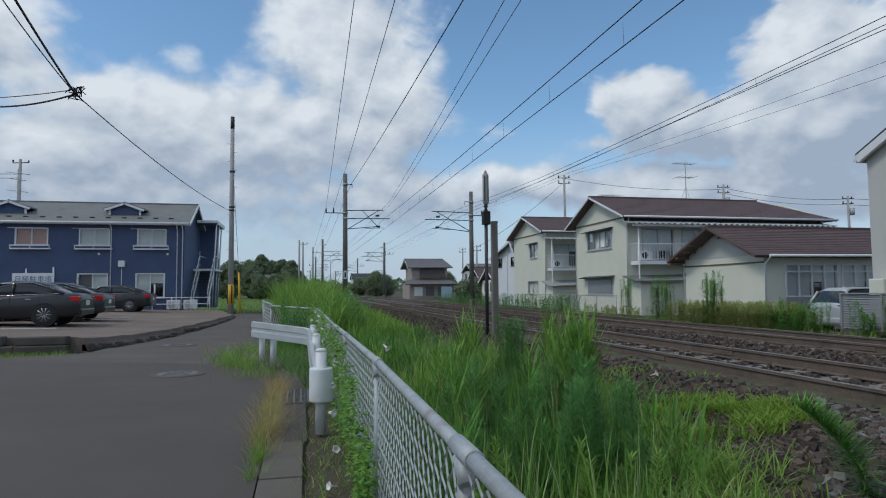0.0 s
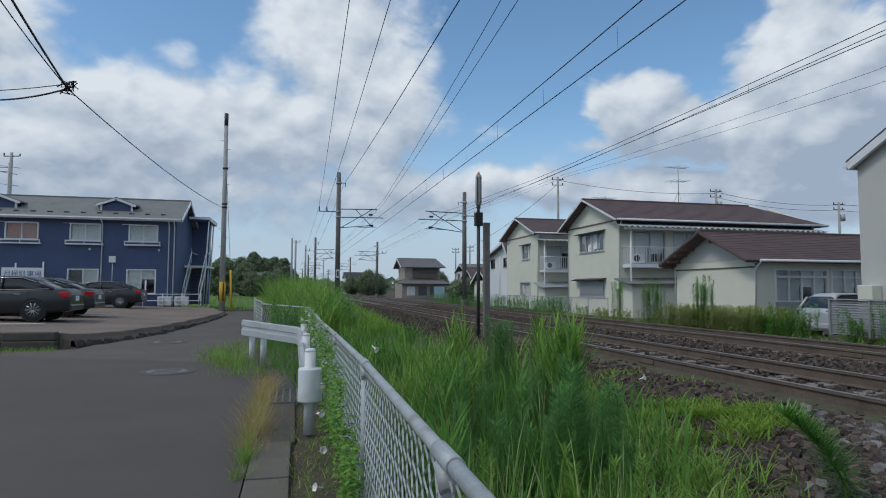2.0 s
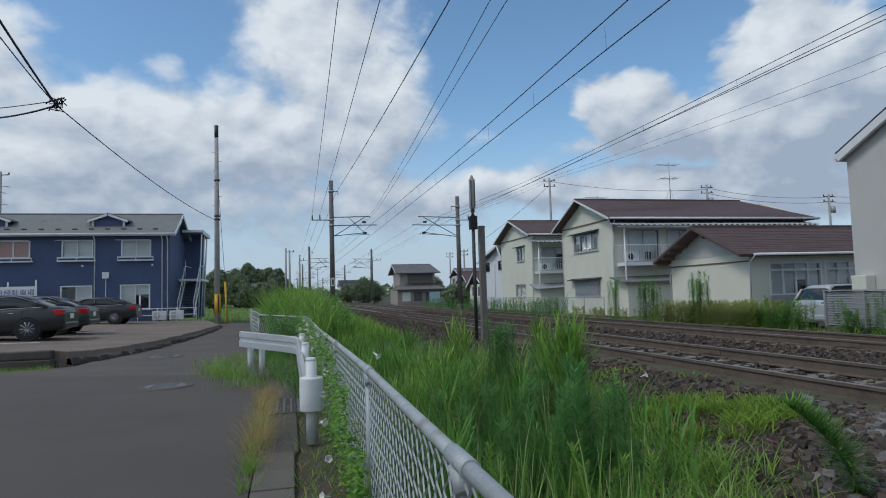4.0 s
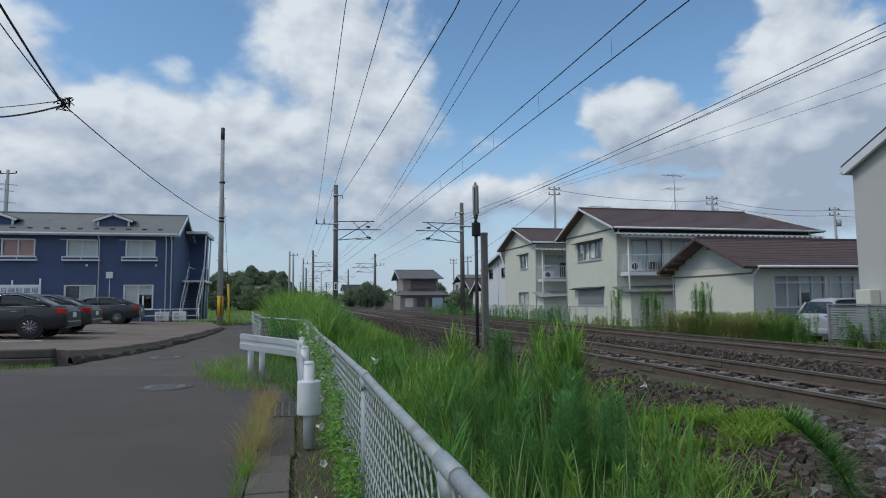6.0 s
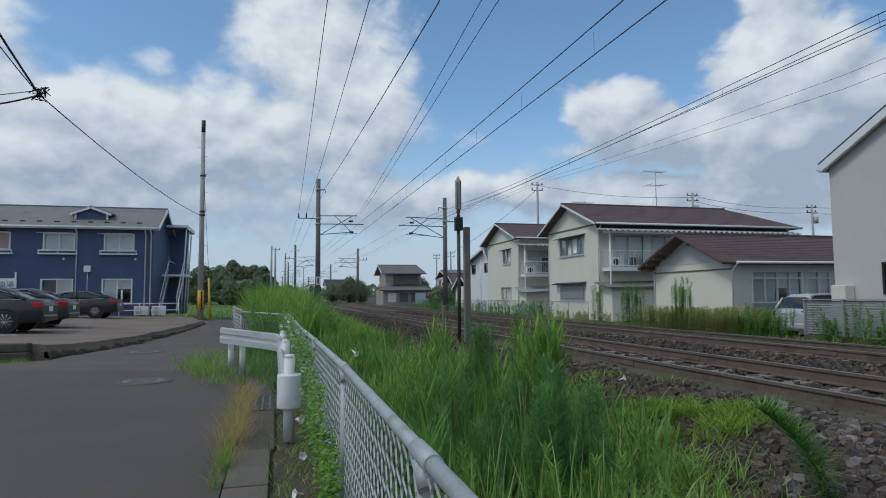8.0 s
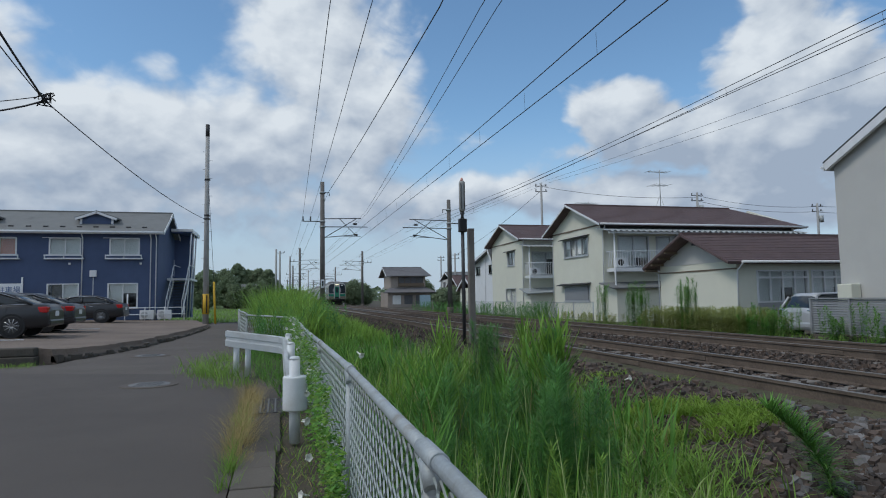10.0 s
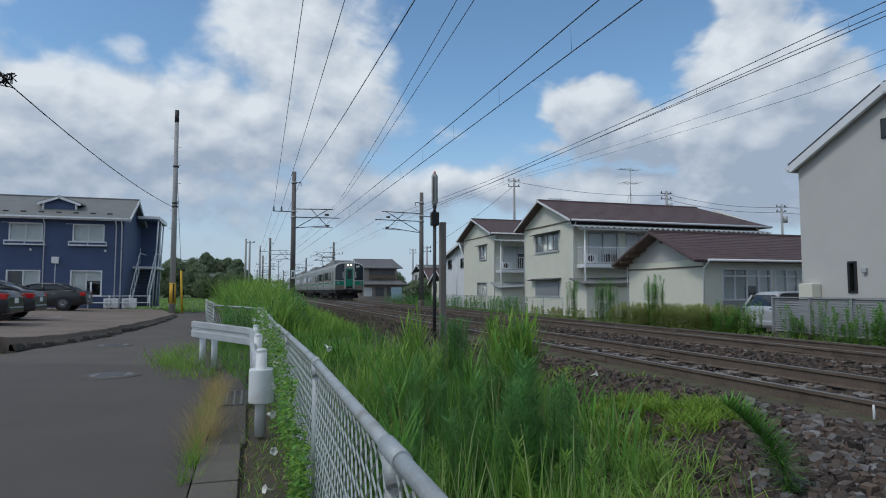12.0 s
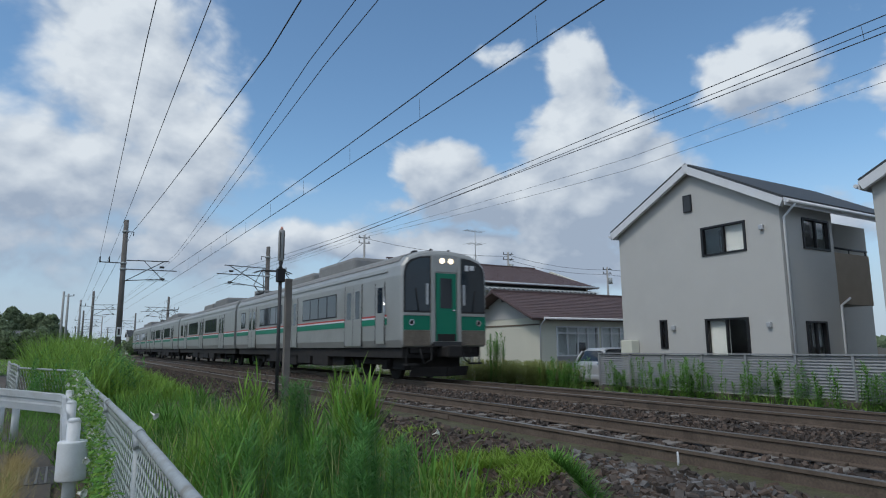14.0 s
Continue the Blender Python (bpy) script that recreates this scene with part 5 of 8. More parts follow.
def wires():
    lab = "overhead contact wire above the track"
    wire("contact_wire", [(5.6, -40, 5.95), (5.79, 8.5, 5.98), (6.2, 47, 6.25), (5.7, 100, 6.0), (5.8, 250, 6.0)], 0.011, 0, lab)
    wire("messenger_wire", [(5.6, -40, 7.0), (5.85, 9, 6.6), (6.4, 47, 7.2), (5.7, 97, 7.0), (5.8, 250, 7.0)], 0.012, 0.10, "overhead messenger wire carrying the contact wire")
    wire("contact_wire", [(9.45, -40, 5.74), (9.45, 8, 5.76), (9.2, 47, 5.95), (9.5, 100, 5.9), (9.45, 250, 5.9)], 0.008, 0, lab)
    wire("messenger_wire", [(9.45, -40, 6.4), (9.45, 8.3, 5.98), (9.4, 24, 6.0), (9.3, 47, 6.85), (9.5, 100, 6.8), (9.45, 250, 6.8)], 0.008, 0.05, "overhead messenger wire carrying the contact wire")
    wire("messenger_wire", [(9.45, -40, 6.1), (9.45, 8.3, 5.84), (9.4, 24, 5.85), (9.3, 47, 6.5)], 0.007, 0.03, "overhead auxiliary messenger wire")
    for k in range(12):
        y = 3.0 + k * 3.7
        x = 5.79 + (y - 8.5) * 0.0107
        z = 5.98 + (y - 8.5) * 0.007
        d = link("dropper", tube([(x, y, z), (x, y + 0.02, z + 0.45)], 0.0035, 4), M["wire"])
        tagged(d, "thin dropper wire hanging from the messenger", "wire", group="droppers")
        d = link("dropper", tube([(9.45, y + 1, 5.76), (9.45, y + 1.02, 5.98)], 0.0035, 4), M["wire"])
        tagged(d, "thin dropper wire hanging from the messenger", "wire", group="droppers")
    wire("feeder_wire", [(1.9, -40, 8.3), (3.26, 12.3, 7.55), (3.5, 47, 9.4), (3.5, 97, 8.5), (3.5, 197, 8.5)], 0.014, 0.12, "overhead feeder wire on the mast hook")
    wire("feeder_wire", [(2.4, -40, 7.9), (4.07, 12.1, 7.5), (6.35, 47, 8.1), (6.0, 97, 8.0)], 0.009, 0.12, "slanting overhead feeder wire")
    wire("feeder_wire", [(2.8, -40, 7.9), (4.41, 12.0, 7.5), (6.4, 47, 7.9), (6.1, 97, 7.8)], 0.009, 0.12, "slanting overhead feeder wire")
    wire("feeder_wire", [(0.5, -40, 8.0), (1.01, 12.7, 7.45), (1.68, 47, 7.62), (1.6, 97, 7.6), (1.6, 197, 7.6)], 0.009, 0.10, "thin feeder wire on pin insulators")
    wire("feeder_wire", [(1.2, -40, 8.0), (1.83, 12.6, 7.45), (2.23, 47, 7.62), (2.15, 97, 7.6), (2.15, 197, 7.6)], 0.009, 0.10, "thin feeder wire on pin insulators")
    wire("feeder_wire", [(13.0, -40, 7.9), (13.1, 11.7, 6.66), (13.5, 30, 7.5), (13.65, 47, 7.9), (13.6, 100, 7.8)], 0.005, 0.06, "thin feeder wire beside the far track")
    wire("feeder_wire", [(13.0, -40, 7.5), (13.1, 11.7, 6.33), (13.5, 30, 7.35), (14.2, 47, 7.9), (13.9, 100, 7.6)], 0.005, 0.06, "thin feeder wire beside the far track")


wires()


def utility_pole():
    """The slim pole by the lane with the service cable."""
    p = thing("utility_pole", "tall slim concrete utility pole with yellow guard sleeve", "utility pole", (-4.05, 38.5, 0.2))
    link("shaft", tube([(0, 0, 0), (-0.02, 0, 11.6)], [0.17, 0.105], 12), M["pole"], p)
    link("cap", tube([(-0.02, 0, 10.9), (-0.02, 0, 11.62)], 0.115, 12), M["dark_steel"], p)
    for k in range(16):
        z = 2.2 + k * 0.52
        s = -1 if k % 2 else 1
        link("step_bolt", tube([(0, 0, z), (s * 0.27, 0, z)], 0.012, 4), M["galv"], p)
    for z in (6.2, 6.0, 8.3):
        link("band", tube([(0, 0, z), (0, 0, z + 0.1)], 0.16, 12), M["dark_steel"], p)
    g = link("guard_sleeve", tube([(0, 0, 0.55), (0, 0, 1.7)], 0.185, 12), M["yellow"], p, "yellow and black guard sleeve")
    for k in range(4):
        a = k * math.pi / 2 + 0.4
        link("stripe", box(-0.03 + 0.18 * math.cos(a), 0.03 + 0.18 * math.cos(a), -0.03 + 0.18 * math.sin(a), 0.03 + 0.18 * math.sin(a), 0.6, 1.65), M["black"], g)
    s = thing("stay_guard", "yellow plastic tube round the pole's stay wire", "stay guard", (-3.5, 38.3, 0.2))
    link("tube", tube([(0, 0, 0), (-0.1, 0, 2.4)], 0.06, 8), M["yellow"], s)
    link("stay", tube([(-0.1, 0, 2.4), (-0.5, 0.15, 8.5)], 0.012, 5), M["wire"], s)
    # service cable with its tangled joint
    knot = Vector((-5.54, 17.0, 6.44))
    wire("service_cable", [(-4.1, 38.4, 6.2), tuple(knot)], 0.015, 0.28, "black service cable to the pole")
    wire("service_cable", [tuple(knot), (-5.35, 12.6, 7.2), (-4.6, 4.0, 8.6), (-3.5, -12, 9.4)], 0.026, 0.03, "thick black service cable overhead")
    wire("service_cable", [tuple(knot + Vector((-0.1, 0.2, 0.1))), (-5.6, 12.6, 7.2), (-4.8, 4.0, 8.7)], 0.014, 0.06, "thin black service cable overhead")
    wire("service_cable", [tuple(knot), (-8.5, 19.0, 6.55), (-20, 26, 7.2)], 0.024, 0.12, "thick black service cable overhead")
    wire("service_cable", [tuple(knot + Vector((0, 0, 0.12))), (-8.6, 19.0, 6.75), (-20, 26, 7.5)], 0.012, 0.04, "thin black service cable overhead")
    rr = random.Random(3)
    j = thing("cable_joint", "tangled black joint of service cables", "cable joint", knot)
    for k in range(7):
        pts = [Vector((rr.uniform(-0.2, 0.2), rr.uniform(-0.2, 0.2), rr.uniform(-0.15, 0.2))) for _ in range(5)]
        link("loop", tube(pts, 0.014, 5), M["black"], j)
    # far poles
    for x, y, top, arms in ((32.9, 75.0, 16.0, 2), (52.5, 70.0, 14.5, 2), (71.5, 70.0, 13.5, 2), (-27.6, 70.0, 14.8, 1),
                            (-0.5, 107, 9.8, 0), (0.1, 111, 9.8, 1), (1.9, 118, 9.4, 0), (31.5, 112, 9.6, 2), (36, 140, 11, 2), (10, 230, 12, 1),
                            (-6, 300, 12, 1), (24, 190, 13, 2), (5.2, 330, 13, 1), (18, 270, 12, 1)):
        q = thing("utility_pole", "distant grey utility pole" + (" with cross arms" if arms else ""), "utility pole", (x, y, 0.1), group="distant poles")
        link("shaft", tube([(0, 0, 0), (0, 0, top)], [0.2, 0.14], 8), M["pole"], q)
        for k in range(arms):
            z = top - 0.35 - 0.7 * k
            link("cross_arm", tube([(-0.75, 0.2, z), (0.75, -0.2, z)], 0.05, 6), M["dark_steel"], q)
            for s in (-0.7, 0.7):
                link("insulator", tube([(s, 0.1, z + 0.05), (s, 0.1, z + 0.3)], 0.07, 6), M["dark_steel"], q)
        if x > 50:
            link("transformer", tube([(0.4, -0.2, top - 2.6), (0.4, -0.2, top - 1.7)], 0.3, 10), M["galv"], q)
    for a, b in (((32.9, 75, 15.7), (52.5, 70, 14.0)), ((52.5, 70, 14.2), (71.5, 70, 13.2)), ((52.5, 70, 13.5), (71.5, 70, 12.5)), ((71.5, 70, 13.2), (110, 60, 13.5)), ((71.5, 70, 12.4), (110, 60, 12.0)),
                 ((32.9, 75, 15.2), (31.5, 112, 9.3)), ((-27.6, 70, 13.4), (-60, 60, 13.0)), ((-27.6, 70, 13.0), (-60, 60, 12.4))):
        wire("distant_wire", [a, b], 0.025, 0.6, "thin distant power line overhead")
    an = thing("antenna_mast", "thin lattice antenna mast behind the apartment block", "antenna", (-26.2, 66, 0.0))
    link("pole", tube([(0, 0, 0), (0, 0, 13.2)], 0.05, 6), M["galv"], an)
    for z, w in ((12.9, 1.0), (12.3, 0.7), (11.2, 0.9)):
        link("element", tube([(-w, 0, z), (w, 0, z - 0.2)], 0.03, 5), M["galv"], an)


utility_pole()


def signal_post():
    s = thing("signal_post", "slim dark steel signal post with tall grey lamp housing", "signal", (4.24, 14.0, 0.38))
    link("shaft", tube([(-0.07, 0, 0), (-0.07, 0, 2.75)], 0.042, 10), M["dark_steel"], s)
    link("relay_box", box(-0.155, 0.02, -0.08, 0.08, 2.62, 2.93, 0.015), M["black"], s, "black relay box")
    link("collar", tube([(-0.07, 0, 2.94), (-0.07, 0, 3.0), (-0.07, 0, 3.06), (-0.07, 0, 3.12)], [0.05, 0.03, 0.055, 0.03], 10), M["dark_steel"], s)
    hs = link("lamp_housing", tube([(-0.07, 0, 3.1), (-0.07, 0, 3.14), (-0.07, 0, 3.78), (-0.07, 0, 3.82)], [0.05, 0.074, 0.074, 0.058], 12), M["pole"], s, "slim grey lamp housing with dark seams")
    link("red_cap", tube([(-0.07, 0, 3.82), (-0.07, 0, 3.9)], [0.045, 0.02], 10), M["pink_curtain"], hs)
    for q in (-0.045, 0.0, 0.045):
        link("seam", box(-0.07 + q - 0.006, -0.07 + q + 0.006, -0.078, -0.03, 3.16, 3.76), M["dark_steel"] if q else M["galv"], hs)
    p = thing("track_post", "square weathered concrete post beside the signal", "post", (4.41, 14.15, 0.36))
    link("shaft", box(-0.07, 0.07, -0.07, 0.07, 0, 2.7, 0.012), M["sleeper"], p)
    link("cap", box(-0.074, 0.074, -0.074, 0.074, 2.68, 2.74, 0.01), M["sleeper"], p)
    a = thing("marker_stake", "short white marker stake beside the rail", "marker", (5.02, 4.0, 0.36))
    link("stake", tube([(0, 0, 0), (0.004, 0, 0.14), (0, 0, 0.19)], [0.012, 0.011, 0.008], 6), M["white_paint"], a)


signal_post()


# ---- chain-link fence and guard rail ----
def chain_link(parent, p, q, z0, z1, pitch=0.06, r=0.0016):
    """Woven zigzag wires between two ground points."""
    p, q = np.array(p, float), np.array(q, float)
    L = np.linalg.norm(q - p)
    d = (q - p) / L
    nrm = np.array([-d[1], d[0]])
    nw = int(L / pitch)
    half = int((z1 - z0) / pitch)
    # each wire runs from one side to the other and turns in a rounded knuckle
    steps = ((0.0, 0.0), (0.16, 0.06), (0.84, 0.94))
    zz, off, side = [], [], []
    for i in range(half):
        for u, o in steps:
            zz.append(z0 + (z1 - z0) * (i + u) / half)
            off.append(o if i % 2 == 0 else 1 - o)
            side.append(0.003 * math.cos(math.pi * (i + u)))
    zz, off, off_n = np.array(zz), np.array(off), np.array(side)
    ns = len(zz) - 1
    verts, faces = [], []
    for k in range(nw):
        s = (k + (off if k % 2 == 0 else 1 - off)) * pitch
        c = p[None] + d[None] * s[:, None] + nrm[None] * off_n[:, None]
        base = len(verts)
        for i in range(ns + 1):
            x, y, z = c[i, 0], c[i, 1], zz[i]
            verts.append((x + nrm[0] * r * 1.7, y + nrm[1] * r * 1.7, z))
            verts.append((x - nrm[0] * r + d[0] * r, y - nrm[1] * r + d[1] * r, z + r))
            verts.append((x - nrm[0] * r - d[0] * r, y - nrm[1] * r - d[1] * r, z - r))
        for i in range(ns):
            a, b = base + 3 * i, base + 3 * i + 3
            for j in range(3):
                faces.append((a + j, a + (j + 1) % 3, b + (j + 1) % 3, b + j))
    return tagged(raw("chain_link_mesh", verts, faces, M["mesh"], parent, "woven chain-link mesh"), kind="stuff")


def fence():
    f = thing("chain_link_fence", "grey chain-link fence with round steel top rail along the lane", "fence")
    pts = [(0.43, -4.0), (0.475, 1.84), (0.497, 4.26), (0.47, 6.9), (0.43, 9.5), (0.43, 12.0), (0.43, 14.5), (0.40, 17.0), (-0.98, 21.4)]
    for i, (x, y) in enumerate(pts):
        post = link("post", tube([(x, y, -0.05), (x, y, 1.0)], 0.026, 10), M["galv"], f)
        link("post_cap", tube([(x, y - 0.03, 0.93), (x, y + 0.03, 1.0)], [0.03, 0.034], 10), M["galv"], post)
    for (a, b), (c, d) in zip(pts, pts[1:]):
        n = 6
        rail = link("top_rail", tube([(a + (c - a) * k / n, b + (d - b) * k / n, 1.02) for k in range(n + 1)], 0.0255, 12), M["galv"], f)
        link("rail_sleeve", tube([(c, d - 0.11, 1.02), (c, d + 0.10, 1.02)], 0.031, 12), M["galv"], rail)
        ln = math.hypot(c - a, d - b)
        if d > 0.5:
            chain_link(f, (a, b), (c, d), 0.04, 0.99, 0.056 if d < 13 else 0.12, 0.0027 if d < 13 else 0.0035)
        link("tension_wire", tube([(a, b, 0.05), (c, d, 0.05)], 0.004, 5), M["mesh"], f)
    # far end panels that turn in
    e = thing("chain_link_fence", "far bend of the grey chain-link fence", "fence")
    pe = [(-0.98, 21.4), (-1.45, 26.0), (-1.75, 30.3)]
    for x, y in pe:
        link("post", tube([(x, y, -0.05), (x, y, 1.08)], 0.035, 8), M["galv"], e)
    for (a, b), (c, d) in zip(pe, pe[1:]):
        link("top_rail", tube([(a, b, 1.07), (c, d, 1.07)], 0.035, 8), M["galv"], e)
        chain_link(e, (a, b), (c, d), 0.04, 1.04, 0.12, 0.003)

    # low net fence before the cream houses
    nf = thing("net_fence", "low weathered net fence before the cream houses", "fence")
    for k in range(12):
        y = 29.0 + k * 2.2
        link("post", tube([(15.4, y, -0.02), (15.4, y, 1.15)], 0.03, 6), M["galv"], nf)
    for z in (0.3, 1.12):
        link("rail", tube([(15.4, 29.0, z), (15.4, 53.2, z)], 0.02, 6), M["galv"], nf)
    chain_link(nf, (15.4, 29.0), (15.4, 53.2), 0.05, 1.1, 0.15, 0.004)


fence()


def guard_rail():
    g = thing("guard_rail", "white steel guard rail with a round end cover", "guard rail")
    path = [(-0.98, 13.3), (-0.91, 13.2), (-0.4, 12.6), (0.04, 12.08), (0.10, 11.95), (0.12, 11.8), (0.12, 10.6), (0.12, 9.0), (0.14, 7.4), (0.16, 7.0)]
    sec = [(-0.03, 0.0), (0.02, 0.015), (0.025, 0.12), (0.005, 0.145), (0.005, 0.185), (0.025, 0.21), (0.02, 0.305), (-0.03, 0.32)]
    bm = bmesh.new()
    rows = []
    for i, (x, y) in enumerate(path):
        a, b = path[max(i - 1, 0)], path[min(i + 1, len(path) - 1)]
        d = Vector((b[0] - a[0], b[1] - a[1], 0)).normalized()
        n = Vector((d.y, -d.x, 0)) * (1)
        if n.x > 0:
            n = -n
        zb = 0.48 if y > 8.5 else 0.48 - (8.5 - y) * 0.10
        zb += 0.10 * min(1.0, max(0.0, (y - 11.8) / 1.5))
        h = 1.0 if y > 9 else 0.9
        rows.append([bm.verts.new((x + n.x * o, y + n.y * o, zb + z * h)) for o, z in sec])
    for a, b in zip(rows, rows[1:]):
        for k in range(len(sec) - 1):
            bm.faces.new((a[k], a[k + 1], b[k + 1], b[k]))
    gg = bmesh.ops.solidify(bm, geom=list(bm.faces), thickness=0.006)
    bmesh.ops.recalc_face_normals(bm, faces=bm.faces)
    link("beam", bm, M["white_paint"], g, "white W-section beam")
    for x, y in ((-0.78, 13.25), (-0.55, 13.0), (0.20, 11.6), (0.20, 9.2), (0.20, 6.85)):
        post = link("post", tube([(x, y, 0), (x, y, 0.87 if x > 0 else 0.72)], 0.057, 12), M["white_paint"], g)
        link("post_cap", tube([(x, y, 0.86 if x > 0 else 0.71), (x, y, 0.89 if x > 0 else 0.73)], [0.06, 0.045], 12), M["white_paint"], post)
    # end cover wraps the nearest post
    zr = ((0.335, 0.112), (0.336, 0.121), (0.345, 0.126), (0.355, 0.127), (0.665, 0.127), (0.675, 0.126), (0.684, 0.121), (0.685, 0.112))
    link("end_cover", tube([(0.205, 6.86, z) for z, r in zr], [r for z, r in zr], 24), M["white_paint"], g, "white rounded end cover")
    d = thing("drain_grate", "galvanised steel drain grate in the gutter", "drain grate", (-0.09, 9.25, 0.0))
    for k in range(17):
        y = -0.56 + k * 0.07
        link("bar", box(-0.18, 0.18, y - 0.01, y + 0.01, -0.03, 0.018), M["iron"], d)
    for x in (-0.20, -0.105, -0.01, 0.085, 0.18):
        link("frame", box(x - 0.012, x + 0.012, -0.6, 0.6, -0.03, 0.026), M["iron"], d)
    for y in (-0.6, 0.58):
        link("frame", box(-0.19, 0.17, y, y + 0.02, -0.03, 0.024), M["iron"], d)
    for x, y, r in ((-2.2, 12.35, 0.48), (-3.4, 19.0, 0.52)):
        mh = thing("manhole_cover", "worn round cast iron manhole cover in the asphalt", "manhole cover", (x, y, 0.012), group="manhole covers")
        link("collar", tube([(0, 0, -0.1), (0, 0, 0.006)], r, 28), M["asphalt_old"], mh)
        link("lid", tube([(0, 0, -0.05), (0, 0, 0.012)], r * 0.72, 28), M["iron"], mh)
        for k in range(-3, 4):
            link("rib", box(-0.22, 0.22, k * 0.09 - 0.015, k * 0.09 + 0.015, 0.012, 0.017), M["iron"], mh)


guard_rail()


# ---- train ----
def train_car(parent, y0, first, L=19.5):
    """One stainless steel coach from y0 to y0 + L, in the train's space; rail top is z = 0, the nose looks to -y."""
    half = [(1.38, 0.95), (1.44, 1.15), (1.45, 2.95), (1.41, 3.24), (1.24, 3.50), (0.87, 3.66), (0.4, 3.73), (0.0, 3.75)]
    outline = half + [(-x, z) for x, z in half[-2::-1]]
    bm = prism(outline, "y", y0, y0 + L)
    if first:
        front = [f for f in bm.faces if all(abs(v.co.y - y0) < 1e-5 for v in f.verts)]
        bmesh.ops.bevel(bm, geom=list(front[0].edges), offset=0.13, segments=3, affect="EDGES", profile=0.5)
    body = link("car_body", bm, M["steel_body"], parent, "stainless steel coach body")
    link("roof_sheet", prism([(1.33, 3.40), (1.24, 3.525), (0.87, 3.685), (0.4, 3.755), (0, 3.775), (-0.4, 3.755), (-0.87, 3.685), (-1.24, 3.525), (-1.33, 3.40)], "y", y0 + (0.35 if first else 0.05), y0 + L - 0.05), M["train_roof"], body)
    X = 1.45
    doors = (2.7, 9.1, 15.5)
    for s in (-1, 1):
        def side(ya, yb, za, zb, proud, mat, name, lab=""):
            return link(name, box(s * (X - 0.02), s * (X + proud), ya, yb, za, zb), M[mat], body, lab)
        lo = y0 + (0.9 if first else 0.08)
        side(lo, y0 + L - 0.08, 1.60, 1.78, 0.004, "train_green", "green_stripe")
        side(lo, y0 + L - 0.08, 1.785, 1.83, 0.004, "sign_white", "white_stripe")
        side(lo, y0 + L - 0.08, 1.835, 1.885, 0.004, "train_red", "red_stripe")
        side(lo, y0 + L - 0.08, 3.12, 3.15, 0.012, "steel_body", "cant_rail")
        for dy in doors:
            ya = y0 + dy
            d = side(ya, ya + 1.35, 1.0, 2.92, 0.010, "steel_body", "door", "plain steel sliding doors")
            for q in (0.0, 0.70):
                link("door_window", box(s * (X - 0.02), s * (X + 0.016), ya + q + 0.15, ya + q + 0.50, 1.85, 2.72), M["train_glass"], d)
            link("door_seam", box(s * (X - 0.02), s * (X + 0.013), ya + 0.665, ya + 0.685, 1.0, 2.92), M["black"], d)
            for q in (-0.03, 1.35):
                link("door_edge", box(s * (X - 0.02), s * (X + 0.013), ya + q, ya + q + 0.03, 0.98, 2.94), M["black"], d)
        spans = [(4.35, 8.85), (10.7, 15.2), (17.1, 18.9)]
        for a, b in spans:
            n = 4 if b - a > 3 else 2
            w0, w1 = y0 + a + 0.5, y0 + b - 0.4
            w = side(w0, w1, 1.97, 2.78, 0.006, "black", "window_band")
            for k in range(n):
                p = w0 + (w1 - w0) * k / n + 0.04
                q = w0 + (w1 - w0) * (k + 1) / n - 0.04
                link("window", box(s * (X - 0.02), s * (X + 0.011), p, q, 2.01, 2.74), M["train_glass"], w)
        if first:
            d = side(y0 + 1.05, y0 + 1.65, 1.05, 2.85, 0.008, "steel_body", "crew_door")
            link("crew_window", box(s * (X - 0.02), s * (X + 0.014), y0 + 1.17, y0 + 1.52, 1.95, 2.7), M["train_glass"], d)
            for q in (1.02, 1.65):
                link("door_edge", box(s * (X - 0.02), s * (X + 0.012), y0 + q, y0 + q + 0.03, 1.05, 2.85), M["black"], d)
            link("handrail", tube([(s * (X + 0.05), y0 + 0.95, 1.4), (s * (X + 0.05), y0 + 0.95, 2.4)], 0.015, 6), M["chrome"], d)
    # under floor
    link("underframe", box(-1.2, 1.2, y0 + 0.3, y0 + L - 0.3, 0.78, 0.96), M["train_under"], body)
    for a, b, w, zl in ((6.0, 7.6, 1.3, 0.32), (7.9, 9.4, 1.3, 0.36), (9.7, 11.3, 1.25, 0.28), (11.6, 13.4, 1.3, 0.36)):
        for s in (-1, 1):
            link("equipment_box", box(s * 0.45, s * w, y0 + a, y0 + b, zl, 0.8, 0.03), M["train_under"], body)
    link("underfloor_gear", box(-1.12, 1.12, y0 + 4.9, y0 + L - 4.9, 0.36, 0.8), M["train_under"], body)
    link("underfloor_gear", box(-1.3, 1.3, y0 + 0.2, y0 + L - 0.2, 0.66, 0.955), M["train_under"], body)
    for yc in (y0 + 3.0, y0 + L - 3.0):
        bg = link("bogie", box(-0.95, 0.95, yc - 1.3, yc + 1.3, 0.42, 0.62, 0.04), M["train_under"], body)
        for s in (-1, 1):
            for q in (-1.05, 1.05):
                link("wheel", tube([(s * 0.50, yc + q, 0.43), (s * 0.63, yc + q, 0.43)], 0.43, 20), M["train_under"], bg)
                link("axle_box", box(s * 0.8, s * 1.02, yc + q - 0.18, yc + q + 0.18, 0.3, 0.58, 0.03), M["train_under"], bg)
            link("air_spring", tube([(s * 0.9, yc, 0.6), (s * 0.9, yc, 0.8)], 0.24, 12), M["train_under"], bg)
